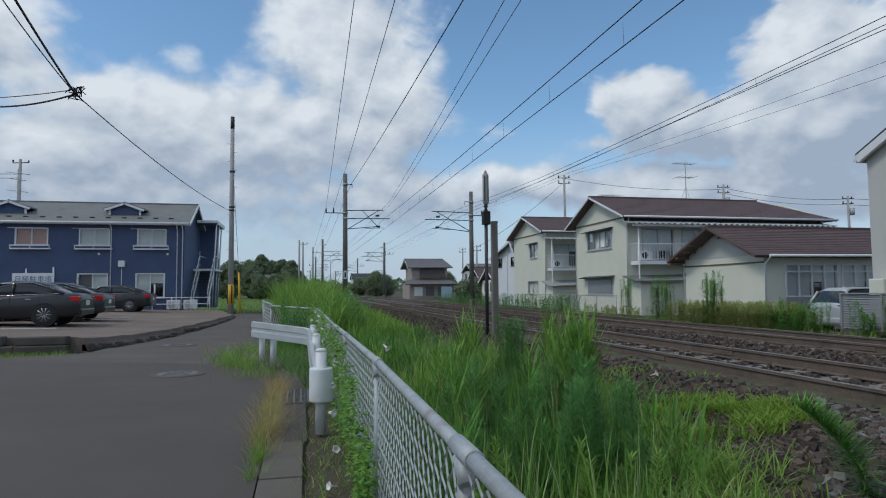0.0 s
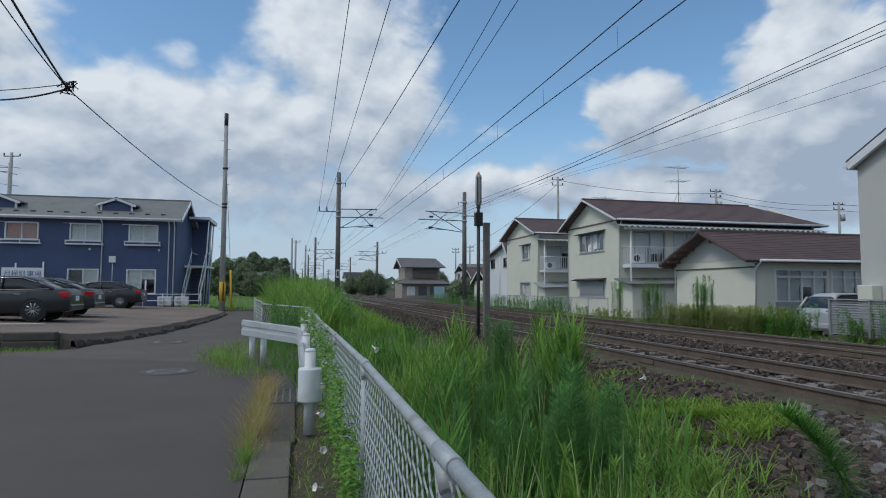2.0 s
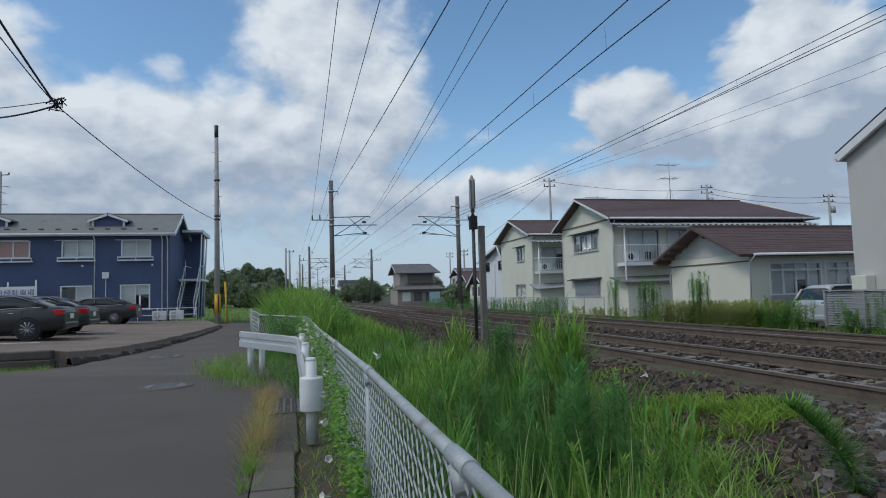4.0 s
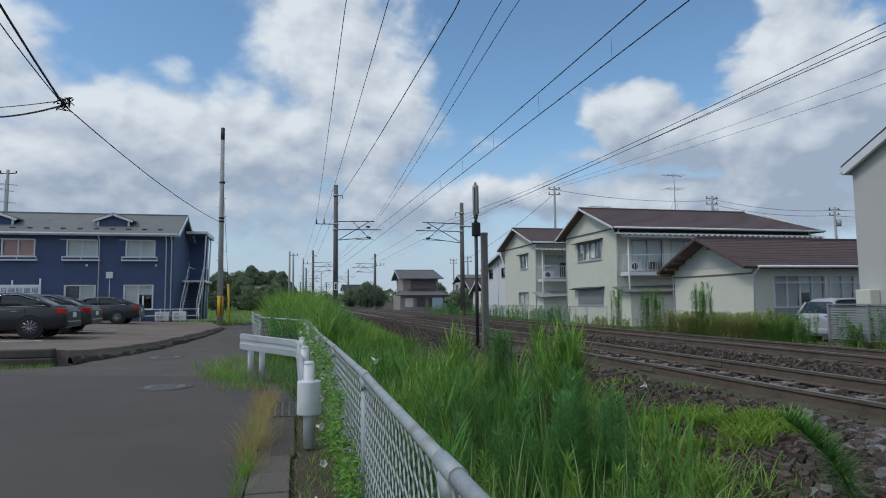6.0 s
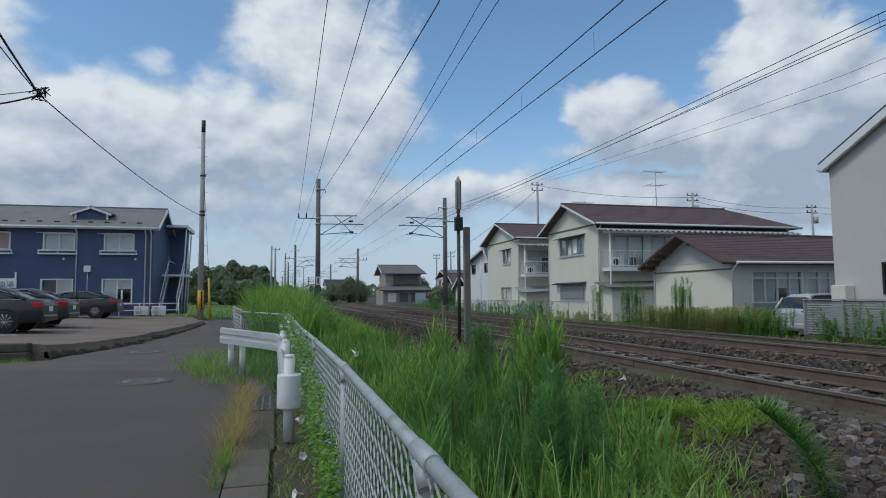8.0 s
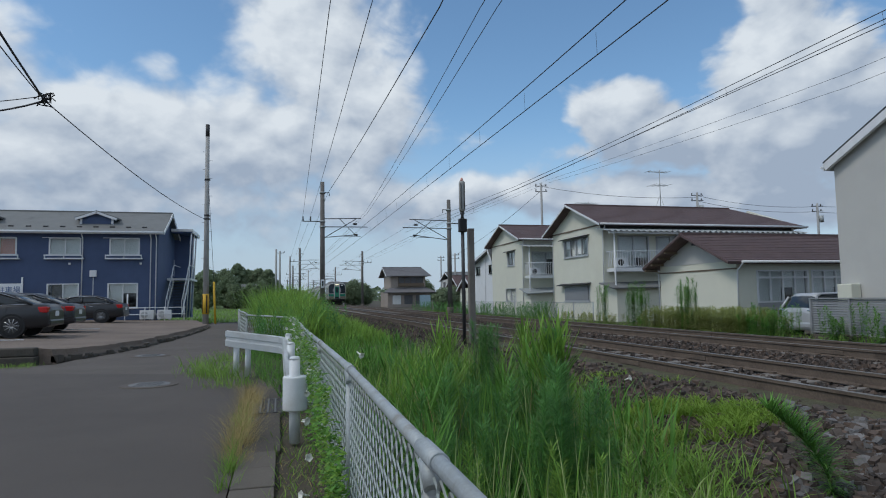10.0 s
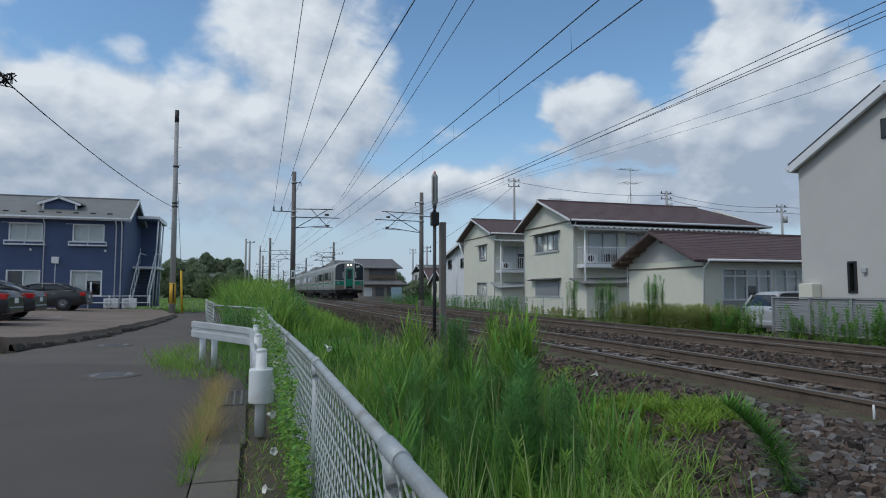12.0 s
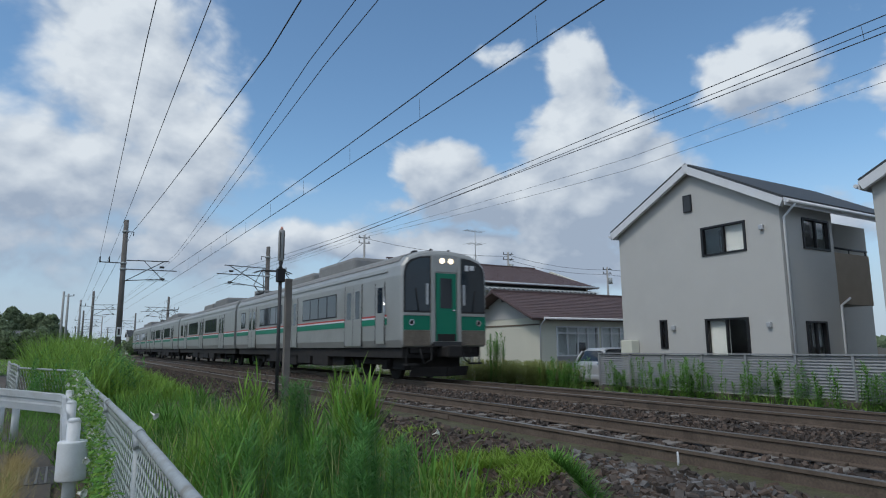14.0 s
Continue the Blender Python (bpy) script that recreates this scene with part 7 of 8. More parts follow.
def leafy(name, x, y, height, mat, label, leaves=60, leaf=0.11, width=0.016, bend=0.12, start=0.12, category="weeds", kind="stuff", zbase=None, lean_to=None, up=0.0):
    """Upright leafy stalks: a thin stem set all round with narrow drooping leaves, smaller towards the tip."""
    n = len(x)
    z = (ground_z(x, y) if zbase is None else zbase) - 0.02
    a0 = RNG.uniform(0, 2 * np.pi, n) if lean_to is None else np.full(n, lean_to)
    bd = RNG.uniform(0.3, 1.0, n) * bend if lean_to is None else np.full(n, bend)
    V, F, count = [], [], 0
    # stems, three sided
    segs = 5
    ring = []
    for k in range(segs + 1):
        f = k / segs
        cx = x + np.cos(a0) * bd * height * f * f
        cy = y + np.sin(a0) * bd * height * f * f
        cz = z + height * f * (1 - 0.12 * bd * f)
        r = 0.006 * (1 - 0.7 * f)
        for j in range(3):
            ring.append(np.stack([cx + r * math.cos(j * 2.094), cy + r * math.sin(j * 2.094), cz], -1))
    sv = np.stack(ring, 1).reshape(-1, 3)
    q = np.array([(3 * k + j, 3 * k + (j + 1) % 3, 3 * k + 3 + (j + 1) % 3, 3 * k + 3 + j) for k in range(segs) for j in range(3)])[None]
    F.append((np.arange(n)[:, None, None] * 3 * (segs + 1) + q).reshape(-1, 4))
    V.append(sv)
    count = len(sv)
    for k in range(leaves):
        f = start + (1 - start) * (k + RNG.random(n)) / leaves
        ang = k * 2.4 + RNG.uniform(-0.4, 0.4, n) + a0
        L = leaf * (1.15 - 0.75 * f) * RNG.uniform(0.7, 1.25, n) * np.minimum(1.0, (0.25 + 3 * (f - start)))
        L = np.maximum(L, leaf * 0.3)
        cx = x + np.cos(a0) * bd * height * f * f
        cy = y + np.sin(a0) * bd * height * f * f
        cz = z + height * f * (1 - 0.12 * bd * f)
        rise = up + 0.65 * f + RNG.uniform(-0.25, 0.3, n)
        tx, ty = np.cos(ang), np.sin(ang)
        w = width * RNG.uniform(0.7, 1.2, n) * 0.5
        pts = []
        for g, ww, zz in ((0.05, 0.5, 0.0), (0.5, 1.0, 0.5), (1.0, 0.12, 0.55)):
            px, py, pz = cx + tx * L * g, cy + ty * L * g, cz + L * (rise * g - 0.55 * g * g * (1 - f) + 0.0 * zz)
            pts.append(np.stack([px - ty * w * ww, py + tx * w * ww, pz], -1))
            pts.append(np.stack([px + ty * w * ww, py - tx * w * ww, pz], -1))
        lv = np.stack(pts, 1).reshape(-1, 3)
        qq = np.array([(0, 1, 3, 2), (2, 3, 5, 4)])[None]
        F.append((count + np.arange(n)[:, None, None] * 6 + qq).reshape(-1, 4))
        V.append(lv)
        count += len(lv)
    return tagged(raw(name, np.concatenate(V), np.concatenate(F), mat), label, category, kind=kind)


def scatter(n, xr, yr, keep=None, power=1.0):
    x = RNG.uniform(*xr, n)
    y = yr[0] + (yr[1] - yr[0]) * RNG.random(n) ** power
    if keep is not None:
        k = keep(x, y)
        x, y = x[k], y[k]
    return x, y


def clumps(n, centres, spread):
    cx = np.repeat([c[0] for c in centres], n)
    cy = np.repeat([c[1] for c in centres], n)
    return cx + RNG.normal(0, spread, len(cx)), cy + RNG.normal(0, spread, len(cy))


def tussocks(n, per, spread, xr, yr, keep, power):
    x, y = scatter(n, xr, yr, keep, power)
    x, y = np.repeat(x, per), np.repeat(y, per)
    return x + RNG.normal(0, spread, len(x)), y + RNG.normal(0, spread, len(y))


def right_edge(y):
    """How far the tall weeds reach towards the track."""
    return np.interp(y, [0, 2.4, 3.2, 5.0, 6.4, 9.5, 13, 18, 40], [1.0, 1.6, 1.95, 2.42, 2.7, 2.8, 2.8, 2.7, 2.6])


def weeds():
    # reed between fence and track: leafy stems over tussocks, with gaps
    def limit(y):
        return np.interp(y, [1.9, 3.0, 5, 7, 9, 12, 16.5], [0.48, 0.68, 0.76, 0.70, 0.60, 0.50, 0.42])

    def open_ground(x, y):
        return np.sin(2.3 * x + 1.7 * y) + np.sin(3.9 * y - 1.3 * x) > -0.75
    for n, mat, label in ((250, "blade", "bright green leafy reed stems between fence and track"),
                          (160, "blade_lime", "yellow-green leafy reed stems between fence and track")):
        x, y = tussocks(n // 6, 6, 0.10, (0.7, 4.1), (3.4, 16.5), lambda x, y: (x < right_edge(y) - 0.1) & open_ground(x, y) & ((y > 4.8) | (RNG.random(len(x)) < 0.35)), 1.2)
        h = RNG.uniform(0.62, 1.12, len(x)) * limit(y) * np.interp(x, [0.6, 1.2, 2.6, 3.6], [0.85, 1.0, 1.0, 0.8])
        leafy("reed", x, y, h, M[mat], label, 17, 0.36, 0.017, 0.10, 0.06, "reed", up=0.95)
    for n, mat, label in ((75, "blade", "green tussocks of grass blades"), (45, "blade_lime", "pale tussocks of grass blades"), (60, "blade_dark", "dark green tussocks of grass blades")):
        x, y = tussocks(n, 20, 0.09, (0.58, 4.0), (1.7, 16.5), lambda x, y: x < right_edge(y), 1.25)
        blades("grass_tussocks", x, y, RNG.uniform(0.15, 0.5, len(x)) * limit(y), RNG.uniform(0.008, 0.018, len(x)), M[mat], label, 0.34, 0.35)
    # upright narrow blades with pointed tips
    for n, mat, label in ((150, "blade", "upright green grass blades among the reed"), (150, "blade_lime", "upright pale grass blades among the reed"), (95, "blade_pale", "upright grey-green grass blades among the reed")):
        x, y = tussocks(n, 16, 0.11, (0.66, 3.6), (2.6, 15.0), lambda x, y: (x < right_edge(y) - 0.05) & open_ground(x, y), 1.15)
        blades("upright_grass", x, y, RNG.uniform(0.55, 1.22, len(x)) * limit(y), RNG.uniform(0.009, 0.017, len(x)), M[mat], label, 0.16, 0.14, 4)
    # goldenrod stalks, some standing well clear
    x, y = tussocks(110, 3, 0.08, (0.75, 3.4), (3.4, 13.0), lambda x, y: x < right_edge(y) - 0.05, 1.5)
    leafy("goldenrod", x, y, RNG.uniform(0.55, 0.95, len(x)) * limit(y), M["blade_dark"], "leafy dark green goldenrod stalks among the reed", 190, 0.16, 0.008, 0.06)
    x, y = clumps(4, [(2.02, 6.0), (1.98, 5.8), (2.36, 5.1)], 0.05)
    leafy("goldenrod", x, y, RNG.uniform(0.95, 1.12, len(x)), M["blade_dark"], "tall leafy green goldenrod spire above the reed", 360, 0.15, 0.008, 0.04)
    x, y = clumps(3, [(1.88, 4.0), (1.98, 3.75), (1.74, 3.6), (1.5, 4.2), (2.1, 4.45), (1.88, 3.95), (1.3, 5.0)], 0.09)
    leafy("goldenrod", x, y, RNG.uniform(0.68, 0.95, len(x)), M["blade_dark"], "dense leafy goldenrod clump over the short grass", 330, 0.16, 0.0075, 0.05)
    x, y = clumps(8, [(2.36, 5.1), (2.40, 5.3), (2.7, 6.6), (2.0, 7.6)], 0.07)
    leafy("tall_reed", x, y, RNG.uniform(0.72, 1.0, len(x)), M["blade_lime"], "tall pale green reed stalks above the rest", 16, 0.30, 0.022, 0.06, 0.15, "reed", up=1.3)
    x, y = clumps(3, [(1.05, 3.7), (1.5, 3.2), (0.95, 4.7), (1.7, 3.0), (1.35, 5.4), (2.05, 3.75), (1.0, 3.1)], 0.06)
    leafy("young_goldenrod", x, y, RNG.uniform(0.38, 0.62, len(x)), M["blade_lime"], "young bright green goldenrod shoots among the reed", 150, 0.13, 0.008, 0.06, 0.2)
    # tan stalks
    x, y = clumps(12, [(1.5, 7.4), (1.7, 8.4), (1.2, 6.3), (2.3, 5.2), (1.2, 5.0), (1.9, 4.6), (2.5, 4.4)], 0.2)
    blades("dry_reed", x, y, RNG.uniform(0.45, 0.9, len(x)), RNG.uniform(0.008, 0.015, len(x)), M["blade_dry"], "dry straw-coloured reed stalks", 0.2, 0.3)
    # pale broad blades at the edge
    x, y = clumps(26, [(2.95, 4.9), (2.85, 5.3), (2.6, 4.1), (2.35, 3.5), (2.75, 4.5), (2.5, 4.7), (2.2, 3.9), (2.95, 5.9), (3.15, 5.5)], 0.14)
    blades("edge_grass", x, y, RNG.uniform(0.25, 0.58, len(x)), RNG.uniform(0.016, 0.034, len(x)), M["blade"], "broad green grass blades at the ballast edge", 0.25, 0.45)
    for mat, label in (("blade", "bright short grass at the weeds' edge"), ("blade_lime", "pale short grass at the weeds' edge"), ("blade_pale", "pale short grass at the weeds' edge")):
        x, y = tussocks(110, 20, 0.09, (1.5, 3.6), (2.1, 7.0), lambda x, y: (x > right_edge(y) - 0.3) & (x < right_edge(y) + 0.45), 1.0)
        blades("edge_tufts", x, y, RNG.uniform(0.10, 0.40, len(x)), RNG.uniform(0.007, 0.015, len(x)), M[mat], label, 0.35, 0.5)
    # low creeping weeds on the shoulder
    x, y = tussocks(190, 70, 0.05, (2.6, 4.4), (4.0, 6.0), lambda x, y: (((x - 3.5) / 0.72) ** 2 + ((y - 4.9) / 0.75) ** 2 < 1.0) & (np.sin(6 * x + 2 * y) + np.sin(7 * y - 3 * x) > -0.45), 1.0)
    blades("creeping_weed", x, y, RNG.uniform(0.09, 0.2, len(x)), RNG.uniform(0.012, 0.026, len(x)), M["creeper"], "low yellow-green creeping weeds on the stones", 0.6, 0.6, 3)
    x, y = clumps(80, [(4.1, 7.6), (4.35, 7.4), (3.9, 7.3), (3.6, 6.9), (4.5, 6.65), (3.4, 6.4)], 0.10)
    blades("creeping_weed", x, y, RNG.uniform(0.05, 0.17, len(x)), RNG.uniform(0.014, 0.03, len(x)), M["creeper"], "small yellow-green weed patch near the rail", 0.8, 0.7, 3)
    x, y = clumps(190, [(2.2, 3.0), (2.4, 3.4), (2.6, 3.9), (2.0, 2.6), (2.3, 2.8), (1.8, 2.7), (1.7, 3.2), (2.75, 3.6)], 0.19)
    blades("verge_grass", x, y, RNG.uniform(0.10, 0.34, len(x)), RNG.uniform(0.008, 0.018, len(x)), M["blade_lime"], "short bright grass at the stones' edge", 0.5, 0.7)
    x, y = scatter(300, (3.4, 4.7), (4.5, 26), None, 1.2)
    blades("shoulder_tufts", x, y, RNG.uniform(0.06, 0.24, len(x)), RNG.uniform(0.008, 0.016, len(x)), M["blade_lime"], "scattered grass tufts on the ballast shoulder", 0.6, 0.6)
    # the leaning stalk nearest to the stones
    leafy("leaning_goldenrod", np.array([3.12]), np.array([3.02]), np.array([0.60]), M["blade"], "single leaning green goldenrod stalk over the stones", 680, 0.185, 0.009, 0.66, 0.06, lean_to=3.05, up=0.35)
    # tall thicket farther along
    x, y = scatter(9500, (-0.9, 3.0), (17.0, 46.0), lambda x, y: (x > np.interp(y, [17, 21, 30, 46], [0.5, -0.6, -1.1, -1.5])), 1.3)
    h = np.interp(x, [-1.5, -0.5, 0.9, 1.9, 3.0], [1.3, 2.3, 2.2, 1.0, 0.55]) * RNG.uniform(0.55, 1.08, len(x)) * np.interp(y, [17, 22, 34, 46], [0.62, 0.95, 1.1, 0.8])
    blades("thicket", x, y, h, RNG.uniform(0.03, 0.06, len(x)), M["blade_lime"], "tall bright green thicket of reed beyond the fence bend", 0.3, 0.4, 4)
    x, y = scatter(420, (-0.6, 1.7), (17.0, 44.0), None, 1.3)
    leafy("thicket_stalks", x, y, RNG.uniform(0.9, 1.8, len(x)) * np.interp(y, [17, 24], [0.7, 1.0]), M["blade_dark"], "tall leafy stalks in the thicket", 42, 0.22, 0.04)
    x, y = scatter(5000, (0.6, 3.4), (42.0, 140.0), None, 1.4)
    blades("line_side_grass", x, y, RNG.uniform(0.3, 0.9, len(x)), RNG.uniform(0.06, 0.12, len(x)), M["blade"], "rough green grass along the line", 0.3, 0.4, 3)
    # weeds on the far side of the line
    x, y = scatter(1000, (12.9, 14.6), (15.4, 29.0), lambda x, y: (y < 20.9) | (RNG.random(len(y)) < 0.12), 1.2)
    leafy("goldenrod", x, y, RNG.uniform(0.5, 0.86, len(x)) * np.interp(y, [21, 23], [1.0, 0.6]), M["hedge"], "yellow-green goldenrod hedge before the low house", 52, 0.2, 0.032)
    x, y = clumps(12, [(13.5, 21.6), (13.45, 22.2), (13.5, 18.9), (13.4, 18.5), (13.5, 24.6)], 0.16)
    leafy("goldenrod", x, y, RNG.uniform(1.1, 1.8, len(x)), M["blade"], "tall green goldenrod clump beyond the line", 90, 0.24, 0.03, 0.05)
    x, y = tussocks(44, 5, 0.22, (13.0, 13.7), (2.5, 15.5), None, 1.0)
    leafy("goldenrod", x, y, RNG.uniform(0.35, 1.0, len(x)), M["blade"], "green weeds before the louvred fence", 60, 0.19, 0.026)
    x, y = scatter(3000, (12.7, 14.1), (1.0, 60.0), None, 1.3)
    blades("far_verge_grass", x, y, RNG.uniform(0.08, 0.3, len(x)), RNG.uniform(0.014, 0.03, len(x)), M["blade_lime"], "short grass verge beyond the far track", 0.5, 0.6, 3)
    x, y = scatter(420, (12.6, 14.5), (30.0, 62.0), None, 1.2)
    leafy("goldenrod", x, y, RNG.uniform(0.4, 1.0, len(x)), M["blade_dark"], "green weeds along the far verge", 30, 0.2, 0.04)
    # dry tuft and weeds at the kerb
    x, y = tussocks(40, 60, 0.06, (-0.40, -0.30), (6.1, 10.5), None, 1.0)
    blades("dry_kerb_grass", x, y, RNG.uniform(0.12, 0.40, len(x)), RNG.uniform(0.002, 0.005, len(x)), M["blade_dry"], "feathery dry tan grass tufts along the kerb", 0.7, 0.6)
    x, y = tussocks(26, 22, 0.035, (-0.40, -0.34), (5.0, 9.2), None, 1.0)
    blades("kerb_grass", x, y, RNG.uniform(0.08, 0.26, len(x)), RNG.uniform(0.004, 0.010, len(x)), M["blade_lime"], "green grass tufts in the kerb joint", 0.5, 0.6)
    x, y = clumps(150, [(-1.25, 13.4), (-1.5, 14.2), (-1.0, 13.0), (-1.6, 15.4), (-0.75, 11.8), (-1.2, 16.6)], 0.26)
    blades("verge_weeds", x, y, RNG.uniform(0.08, 0.4, len(x)), RNG.uniform(0.008, 0.02, len(x)), M["blade_lime"], "low weeds spreading over the road edge", 0.6, 0.6)
    x, y = scatter(2200, (-0.9, 0.35), (9.0, 21.0), lambda x, y: x > np.interp(y, [9, 12, 21], [0.25, -0.3, -1.2]), 1.0)
    blades("verge_weeds", x, y, RNG.uniform(0.08, 0.45, len(x)), RNG.uniform(0.008, 0.02, len(x)), M["blade"], "green weeds under the guard rail", 0.6, 0.6)
    x, y = clumps(22, [(0.12, 4.9), (0.2, 5.6), (-0.02, 4.4), (0.15, 4.0), (0.2, 6.4)], 0.12)
    blades("path_weeds", x, y, RNG.uniform(0.06, 0.22, len(x)), RNG.uniform(0.006, 0.014, len(x)), M["blade_lime"], "small weeds at the fence foot", 0.7, 0.6)
    x, y = scatter(420, (-0.02, 0.42), (2.5, 9.5), None)
    blades("dead_litter", x, y, RNG.uniform(0.02, 0.10, len(x)), RNG.uniform(0.004, 0.012, len(x)), M["blade_dry"], "dead grass litter on the soil strip", 2.2, 0.6, 2)
    x, y = scatter(260, (-0.02, 0.42), (3.0, 9.5), None)
    blades("strip_weeds", x, y, RNG.uniform(0.05, 0.2, len(x)), RNG.uniform(0.006, 0.016, len(x)), M["blade_lime"], "small weeds on the soil strip", 0.7, 0.6, 3)
    x, y = scatter(900, (-9, -5.5), (16.4, 17.5), None)
    blades("corner_weeds", x, y, RNG.uniform(0.04, 0.16, len(x)), RNG.uniform(0.008, 0.016, len(x)), M["blade_lime"], "low weeds before the retaining wall", 0.7, 0.6)
    x, y = scatter(9000, (-30, 1.5), (46, 110), None, 1.5)
    blades("field_grass_blades", x, y, RNG.uniform(0.15, 0.45, len(x)), RNG.uniform(0.05, 0.11, len(x)), M["blade_lime"], "grass of the green field", 0.5, 0.5, 2)


weeds()


def trumpet():
    """An open five-lobed funnel with a thin wall."""
    bm = bmesh.new()
    rings = []
    for rad, z, lobe in ((0.004, -0.06, 0.0), (0.007, -0.02, 0.0), (0.014, 0.0, 0.05), (0.027, 0.014, 0.22), (0.025, 0.016, 0.22), (0.012, 0.003, 0.05), (0.003, -0.015, 0.0)):
        rings.append([bm.verts.new(((rad * (1 + lobe * math.cos(2.5 * a) ** 2)) * math.cos(a), rad * (1 + lobe * math.cos(2.5 * a) ** 2) * math.sin(a), z)) for a in [k * math.pi / 10 for k in range(20)]])
    for a, b in zip(rings, rings[1:]):
        for k in range(20):
            bm.faces.new((a[k], a[(k + 1) % 20], b[(k + 1) % 20], b[k]))
    bm.faces.new(rings[0][::-1])
    bm.faces.new(rings[-1])
    return bm


def vine():
    """Leafy bindweed on the fence with white trumpets."""
    n = 6400
    y = 3.6 + 12.5 * RNG.random(n) ** 1.35
    z = RNG.random(n) ** 0.75 * np.interp(y, [3.6, 5, 7, 10, 16], [0.45, 0.8, 1.02, 1.15, 1.2])
    x = 0.45 - RNG.random(n) * np.interp(y, [3.6, 8, 10, 16], [0.10, 0.15, 0.22, 0.32])
    a, b = RNG.uniform(0, 6.28, n), RNG.uniform(-0.8, 0.8, n)
    s = RNG.uniform(0.009, 0.032, n)
    x = x - 0.025 * np.maximum(0, np.sin(5.1 * y + 3 * z) + np.sin(9 * z - 2 * y))
    u = np.stack([np.cos(a) * np.cos(b), np.sin(a) * np.cos(b), np.sin(b)], -1)
    w = np.stack([-np.sin(a), np.cos(a), 0.4 * np.cos(3 * a)], -1)
    c = np.stack([x, y, z], -1)
    v = np.stack([c - u * s[:, None], c + w * s[:, None] * 0.6, c + u * s[:, None], c - w * s[:, None] * 0.6], 1).reshape(-1, 3)
    f = np.arange(4 * n).reshape(-1, 4)
    half = RNG.random(n) < 0.55
    for pick, mat in ((half, "blade"), (~half, "blade_lime")):
        tagged(raw("vine_leaves", v.reshape(-1, 4, 3)[pick].reshape(-1, 3), f[:pick.sum()], M[mat]), "green climbing vine leaves on the chain-link fence", "vine", kind="stuff")
    rr = random.Random(21)
    fl = None
    spots = [(0.26, 5.0, 0.28), (0.27, 5.6, 0.45), (0.30, 6.3, 0.58), (0.33, 6.4, 0.78), (0.28, 6.0, 0.36), (0.2, 4.55, 0.14), (0.75, 5.7, 0.98),
             (0.3, 9.5, 0.95), (0.25, 10.2, 1.02), (0.22, 10.6, 0.86), (0.28, 11.0, 1.08), (0.2, 10.0, 0.74), (0.16, 11.5, 0.98), (0.3, 9.0, 0.8), (0.24, 11.8, 1.12), (0.34, 8.4, 1.04), (3.55, 5.9, 0.62)]
    for i, p in enumerate(spots):
        f = thing("bindweed_flower", "white trumpet-shaped bindweed flower", "flower", p, 0, "bindweed flowers")
        f.matrix_world = pose(*p, rr.uniform(60, 120), rr.uniform(-40, 40), rr.uniform(-60, 60))
        if fl is None:
            o = link("petals", trumpet(), M["flower"], f)
            fl = o.data
        else:
            o = new("petals", fl)
            o.parent = f


vine()


def tree(at, height, spread, seed, label, n=2600, leaf=0.28, clump=9, conifer=False, group=""):
    r = np.random.default_rng(seed)
    t = thing("tree", label, "tree", at, 0, group)
    tips = []
    bm = tube([(0, 0, -0.1), (0.1, 0, height * 0.35), (0, 0.1, height * 0.75)], [height * 0.035, height * 0.025, height * 0.008], 8)
    clump = clump * 2
    for k in range(clump):
        a = k * 2.4 + r.uniform(-0.4, 0.4)
        zf = 0.14 + 0.81 * k / clump
        rad = spread * (1.15 - zf if conifer else math.sin(math.pi * min(0.95, zf)) * 0.75) * r.uniform(0.6, 1.1)
        tip = (math.cos(a) * rad, math.sin(a) * rad, height * zf)
        add_tube(bm, [(0, 0, height * (zf - 0.18)), tip], [height * 0.014, height * 0.004], 5)
        tips.append((*tip, spread * r.uniform(0.22, 0.42)))
    tips.append((0, 0, height * 0.92, spread * 0.3))
    link("trunk", bm, M["bark"], t)
    tips = np.array(tips)
    pick = r.integers(0, len(tips), n)
    d = r.normal(size=(n, 3))
    d /= np.linalg.norm(d, axis=1)[:, None]
    c = tips[pick, :3] + d * tips[pick, 3:4] * (r.random((n, 1)) ** 0.5 * 1.25) * np.array([1, 1, 0.8])
    a = r.normal(size=(n, 3))
    u = np.cross(d, a)
    u /= np.linalg.norm(u, axis=1)[:, None]
    w = np.cross(d, u) + d * 0.5
    s = leaf * r.uniform(0.6, 1.3, (n, 1))
    v = np.stack([c - u * s, c + w * s * 0.6, c + u * s, c - w * s * 0.6], 1).reshape(-1, 3)
    raw("crown", v, np.arange(4 * n).reshape(-1, 4), M["leaf_hazed"], t)
    return t


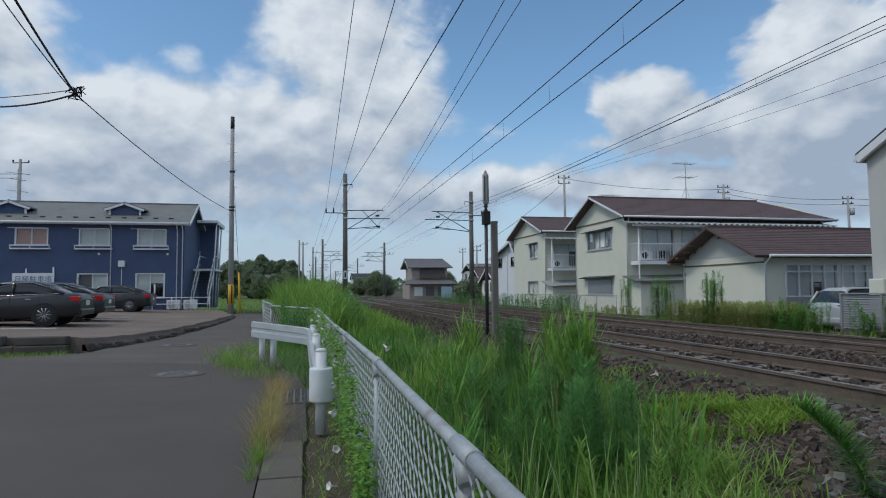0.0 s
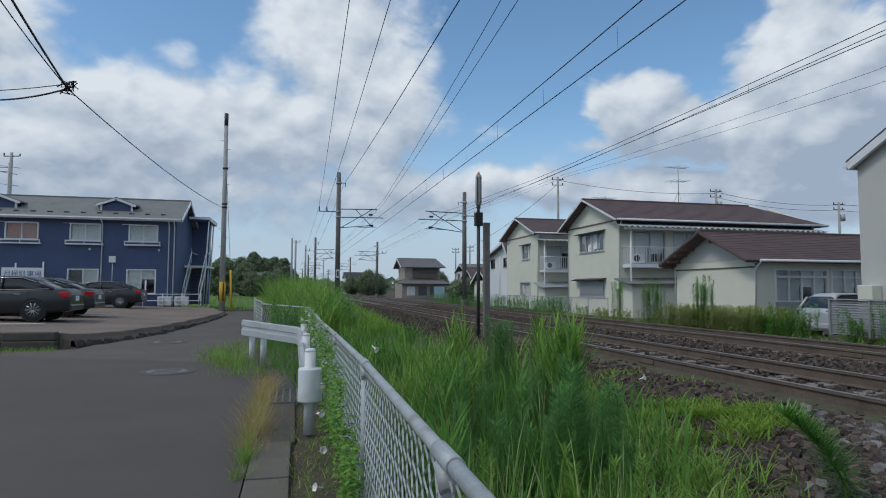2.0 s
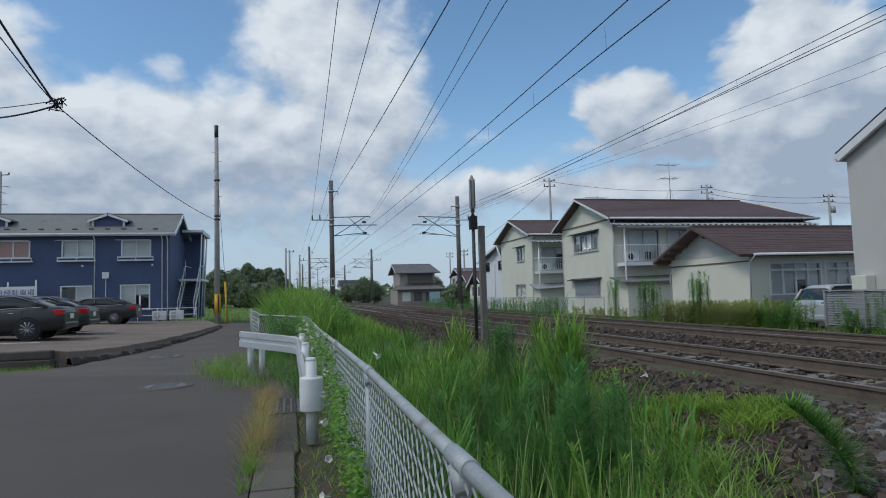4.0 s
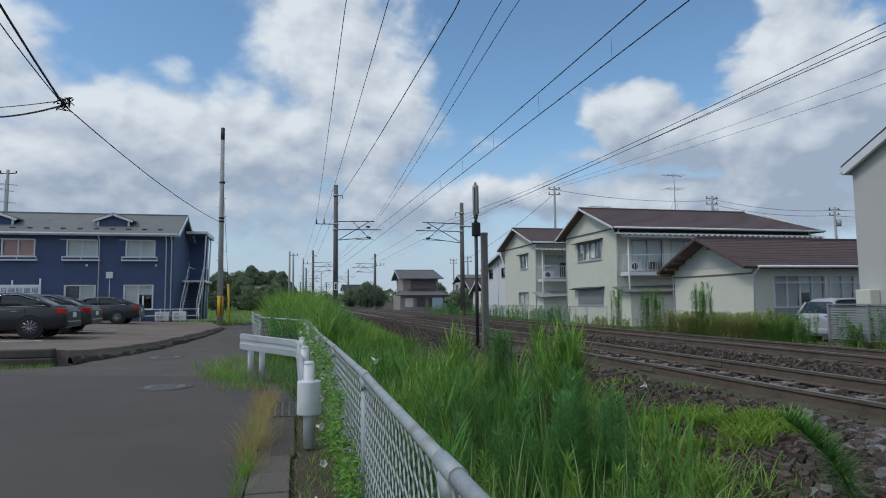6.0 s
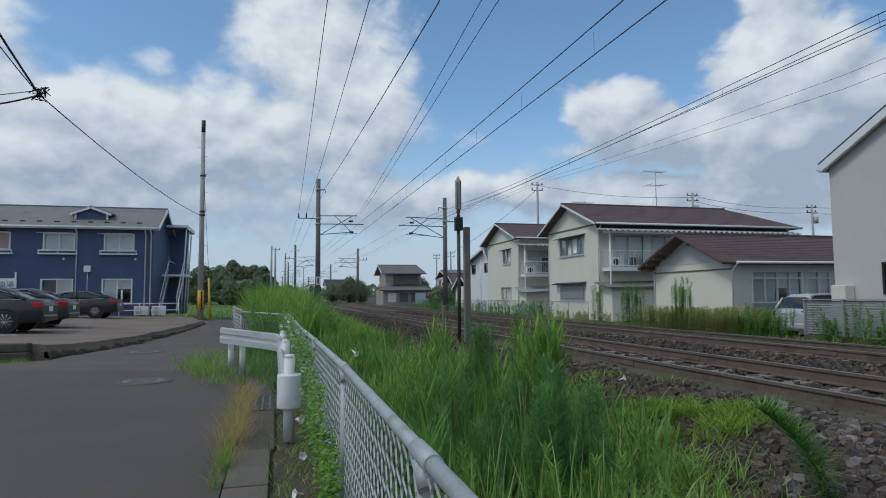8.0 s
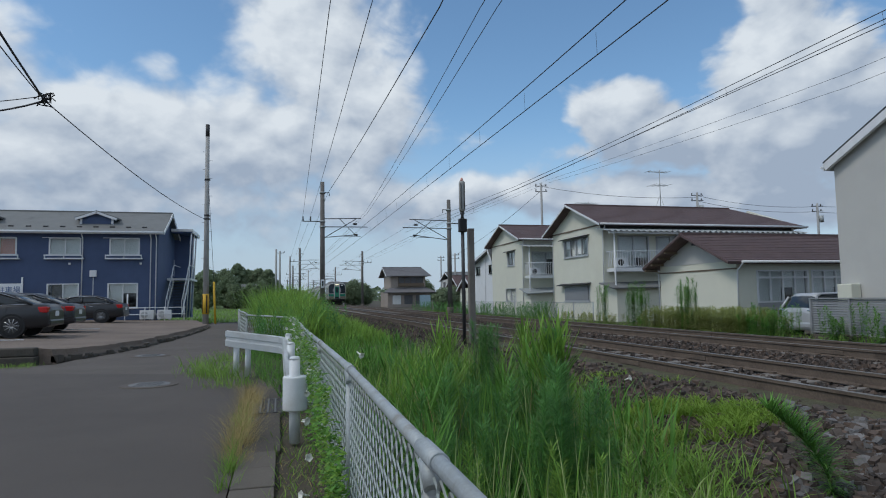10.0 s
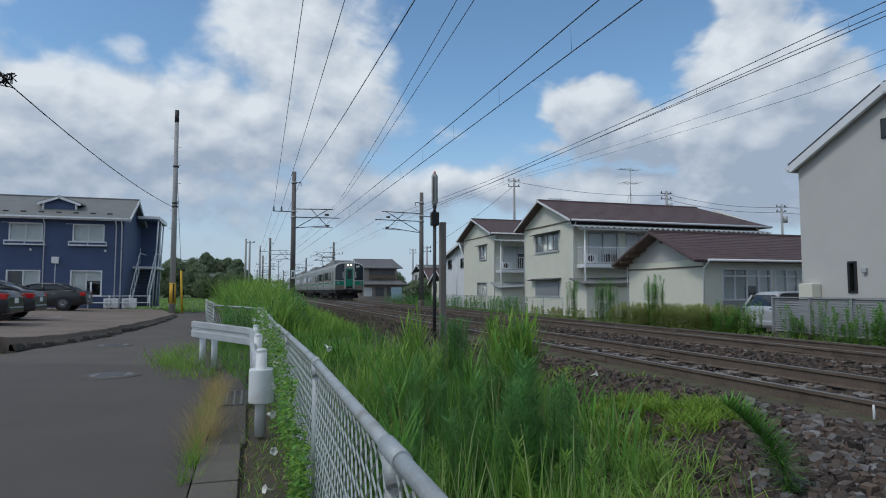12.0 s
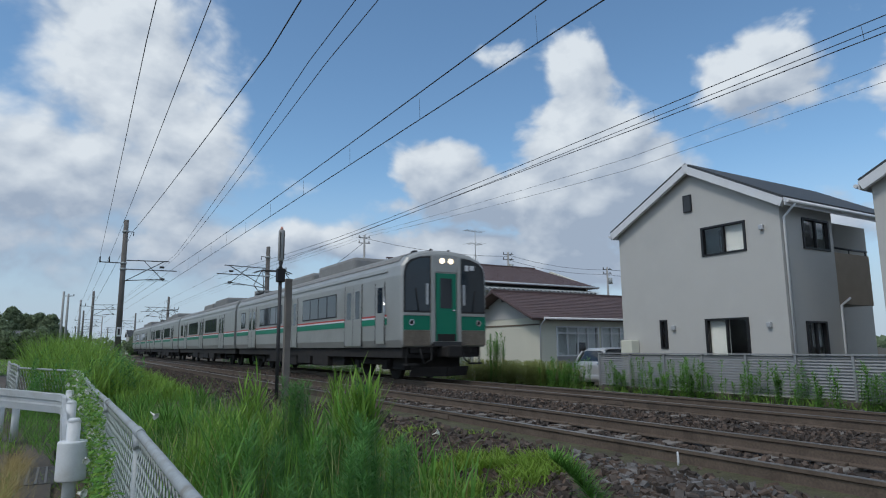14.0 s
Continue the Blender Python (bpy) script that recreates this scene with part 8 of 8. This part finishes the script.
def trees():
    far = "dark green tree in the distant grove"
    for i, (x, y, h, s, c) in enumerate(((-14.5, 140, 8.0, 3.6, 0), (-11.5, 146, 8.2, 3.4, 0), (-8.5, 138, 9.3, 2.6, 1), (-6.6, 142, 8.0, 3.2, 0), (-4.2, 140, 8.4, 2.5, 1),
                                         (-2.2, 136, 8.0, 2.4, 1), (-9.8, 132, 6.6, 3.0, 0), (-16.5, 150, 6.5, 3.2, 0), (-1.0, 150, 6.0, 2.6, 0))):
        tree((x, y, 0), h, s, 40 + i, far, 5000, 0.24, 12, bool(c), "distant grove")
    for i, (x, y) in enumerate(((-7.6, 122), (-5.2, 124), (-3.2, 121))):
        tree((x, y, 0), 4.3 + 0.3 * i, 2.2, 52 + i, "low bushy tree before the shed", 4000, 0.17, 12)
    tree((-12.2, 112, 0), 6.2, 2.6, 60, "light green bushy tree before the grove", 5000, 0.2, 12)
    for i, (x, y, h, s) in enumerate(((14.6, 128, 5.0, 3.0), (17.0, 132, 4.4, 2.6), (12.0, 135, 3.8, 2.4), (27, 118, 4.6, 2.2), (24.5, 88, 2.8, 1.6), (16.2, 62, 2.2, 1.2))):
        tree((x, y, 0.1), h, s, 70 + i, "bushy green tree beside the line", 6500, 0.15, 14)
    # low wooded skyline
    r = np.random.default_rng(9)
    n = 9000
    az = r.uniform(-0.75, 1.35, n)
    dist = r.uniform(330, 460, n)
    hgt = 4.5 + 3.0 * np.sin(az * 17) + 2.0 * np.sin(az * 41 + 1)
    c = np.stack([np.sin(az) * dist, np.cos(az) * dist, r.random(n) * np.maximum(hgt, 1.5)], -1)
    d = r.normal(size=(n, 3))
    d /= np.linalg.norm(d, axis=1)[:, None]
    u = np.cross(d, np.array([0.2, 0.3, 1.0]))
    u /= np.linalg.norm(u, axis=1)[:, None]
    w = np.cross(d, u)
    s = r.uniform(0.9, 2.2, (n, 1))
    v = np.stack([c - u * s, c + w * s * 0.7, c + u * s, c - w * s * 0.7], 1).reshape(-1, 3)
    tagged(raw("far_woods", v, np.arange(4 * n).reshape(-1, 4), M["leaf_hazed"]), "low wooded skyline in the distance", "woods", kind="stuff")
    g = thing("greenhouse", "dark wooden shed in front of the distant grove", "shed", (-5.6, 128, 1.2))
    link("wall", box(-2.3, 2.3, 0, 5, -1.2, 2.8), M["wood"], g)
    link("roof", slab((-2.7, -0.4, 2.8), (2.7, -0.4, 2.8), (2.7, 5.4, 3.6), (-2.7, 5.4, 3.6), 0.15), M["far_tile"], g)
    o = thing("work_marker", "small orange safety marker beside the track", "marker", (1.9, 66, 0.25))
    link("body", tube([(0, 0, 0), (0, 0, 0.9)], [0.3, 0.12], 10), M["orange"], o)


trees()


# ---- what moves ----
def motions():
    # the train comes in at a steady pace on the far track
    rows = [(t, pose(FAR_X, 15.5 + 23.0 * (14.0 - t), RAIL_Z)) for t in (0, 2, 4, 6, 8, 10, 11, 12, 13, 14)]
    walk(TRAIN, rows)


motions()
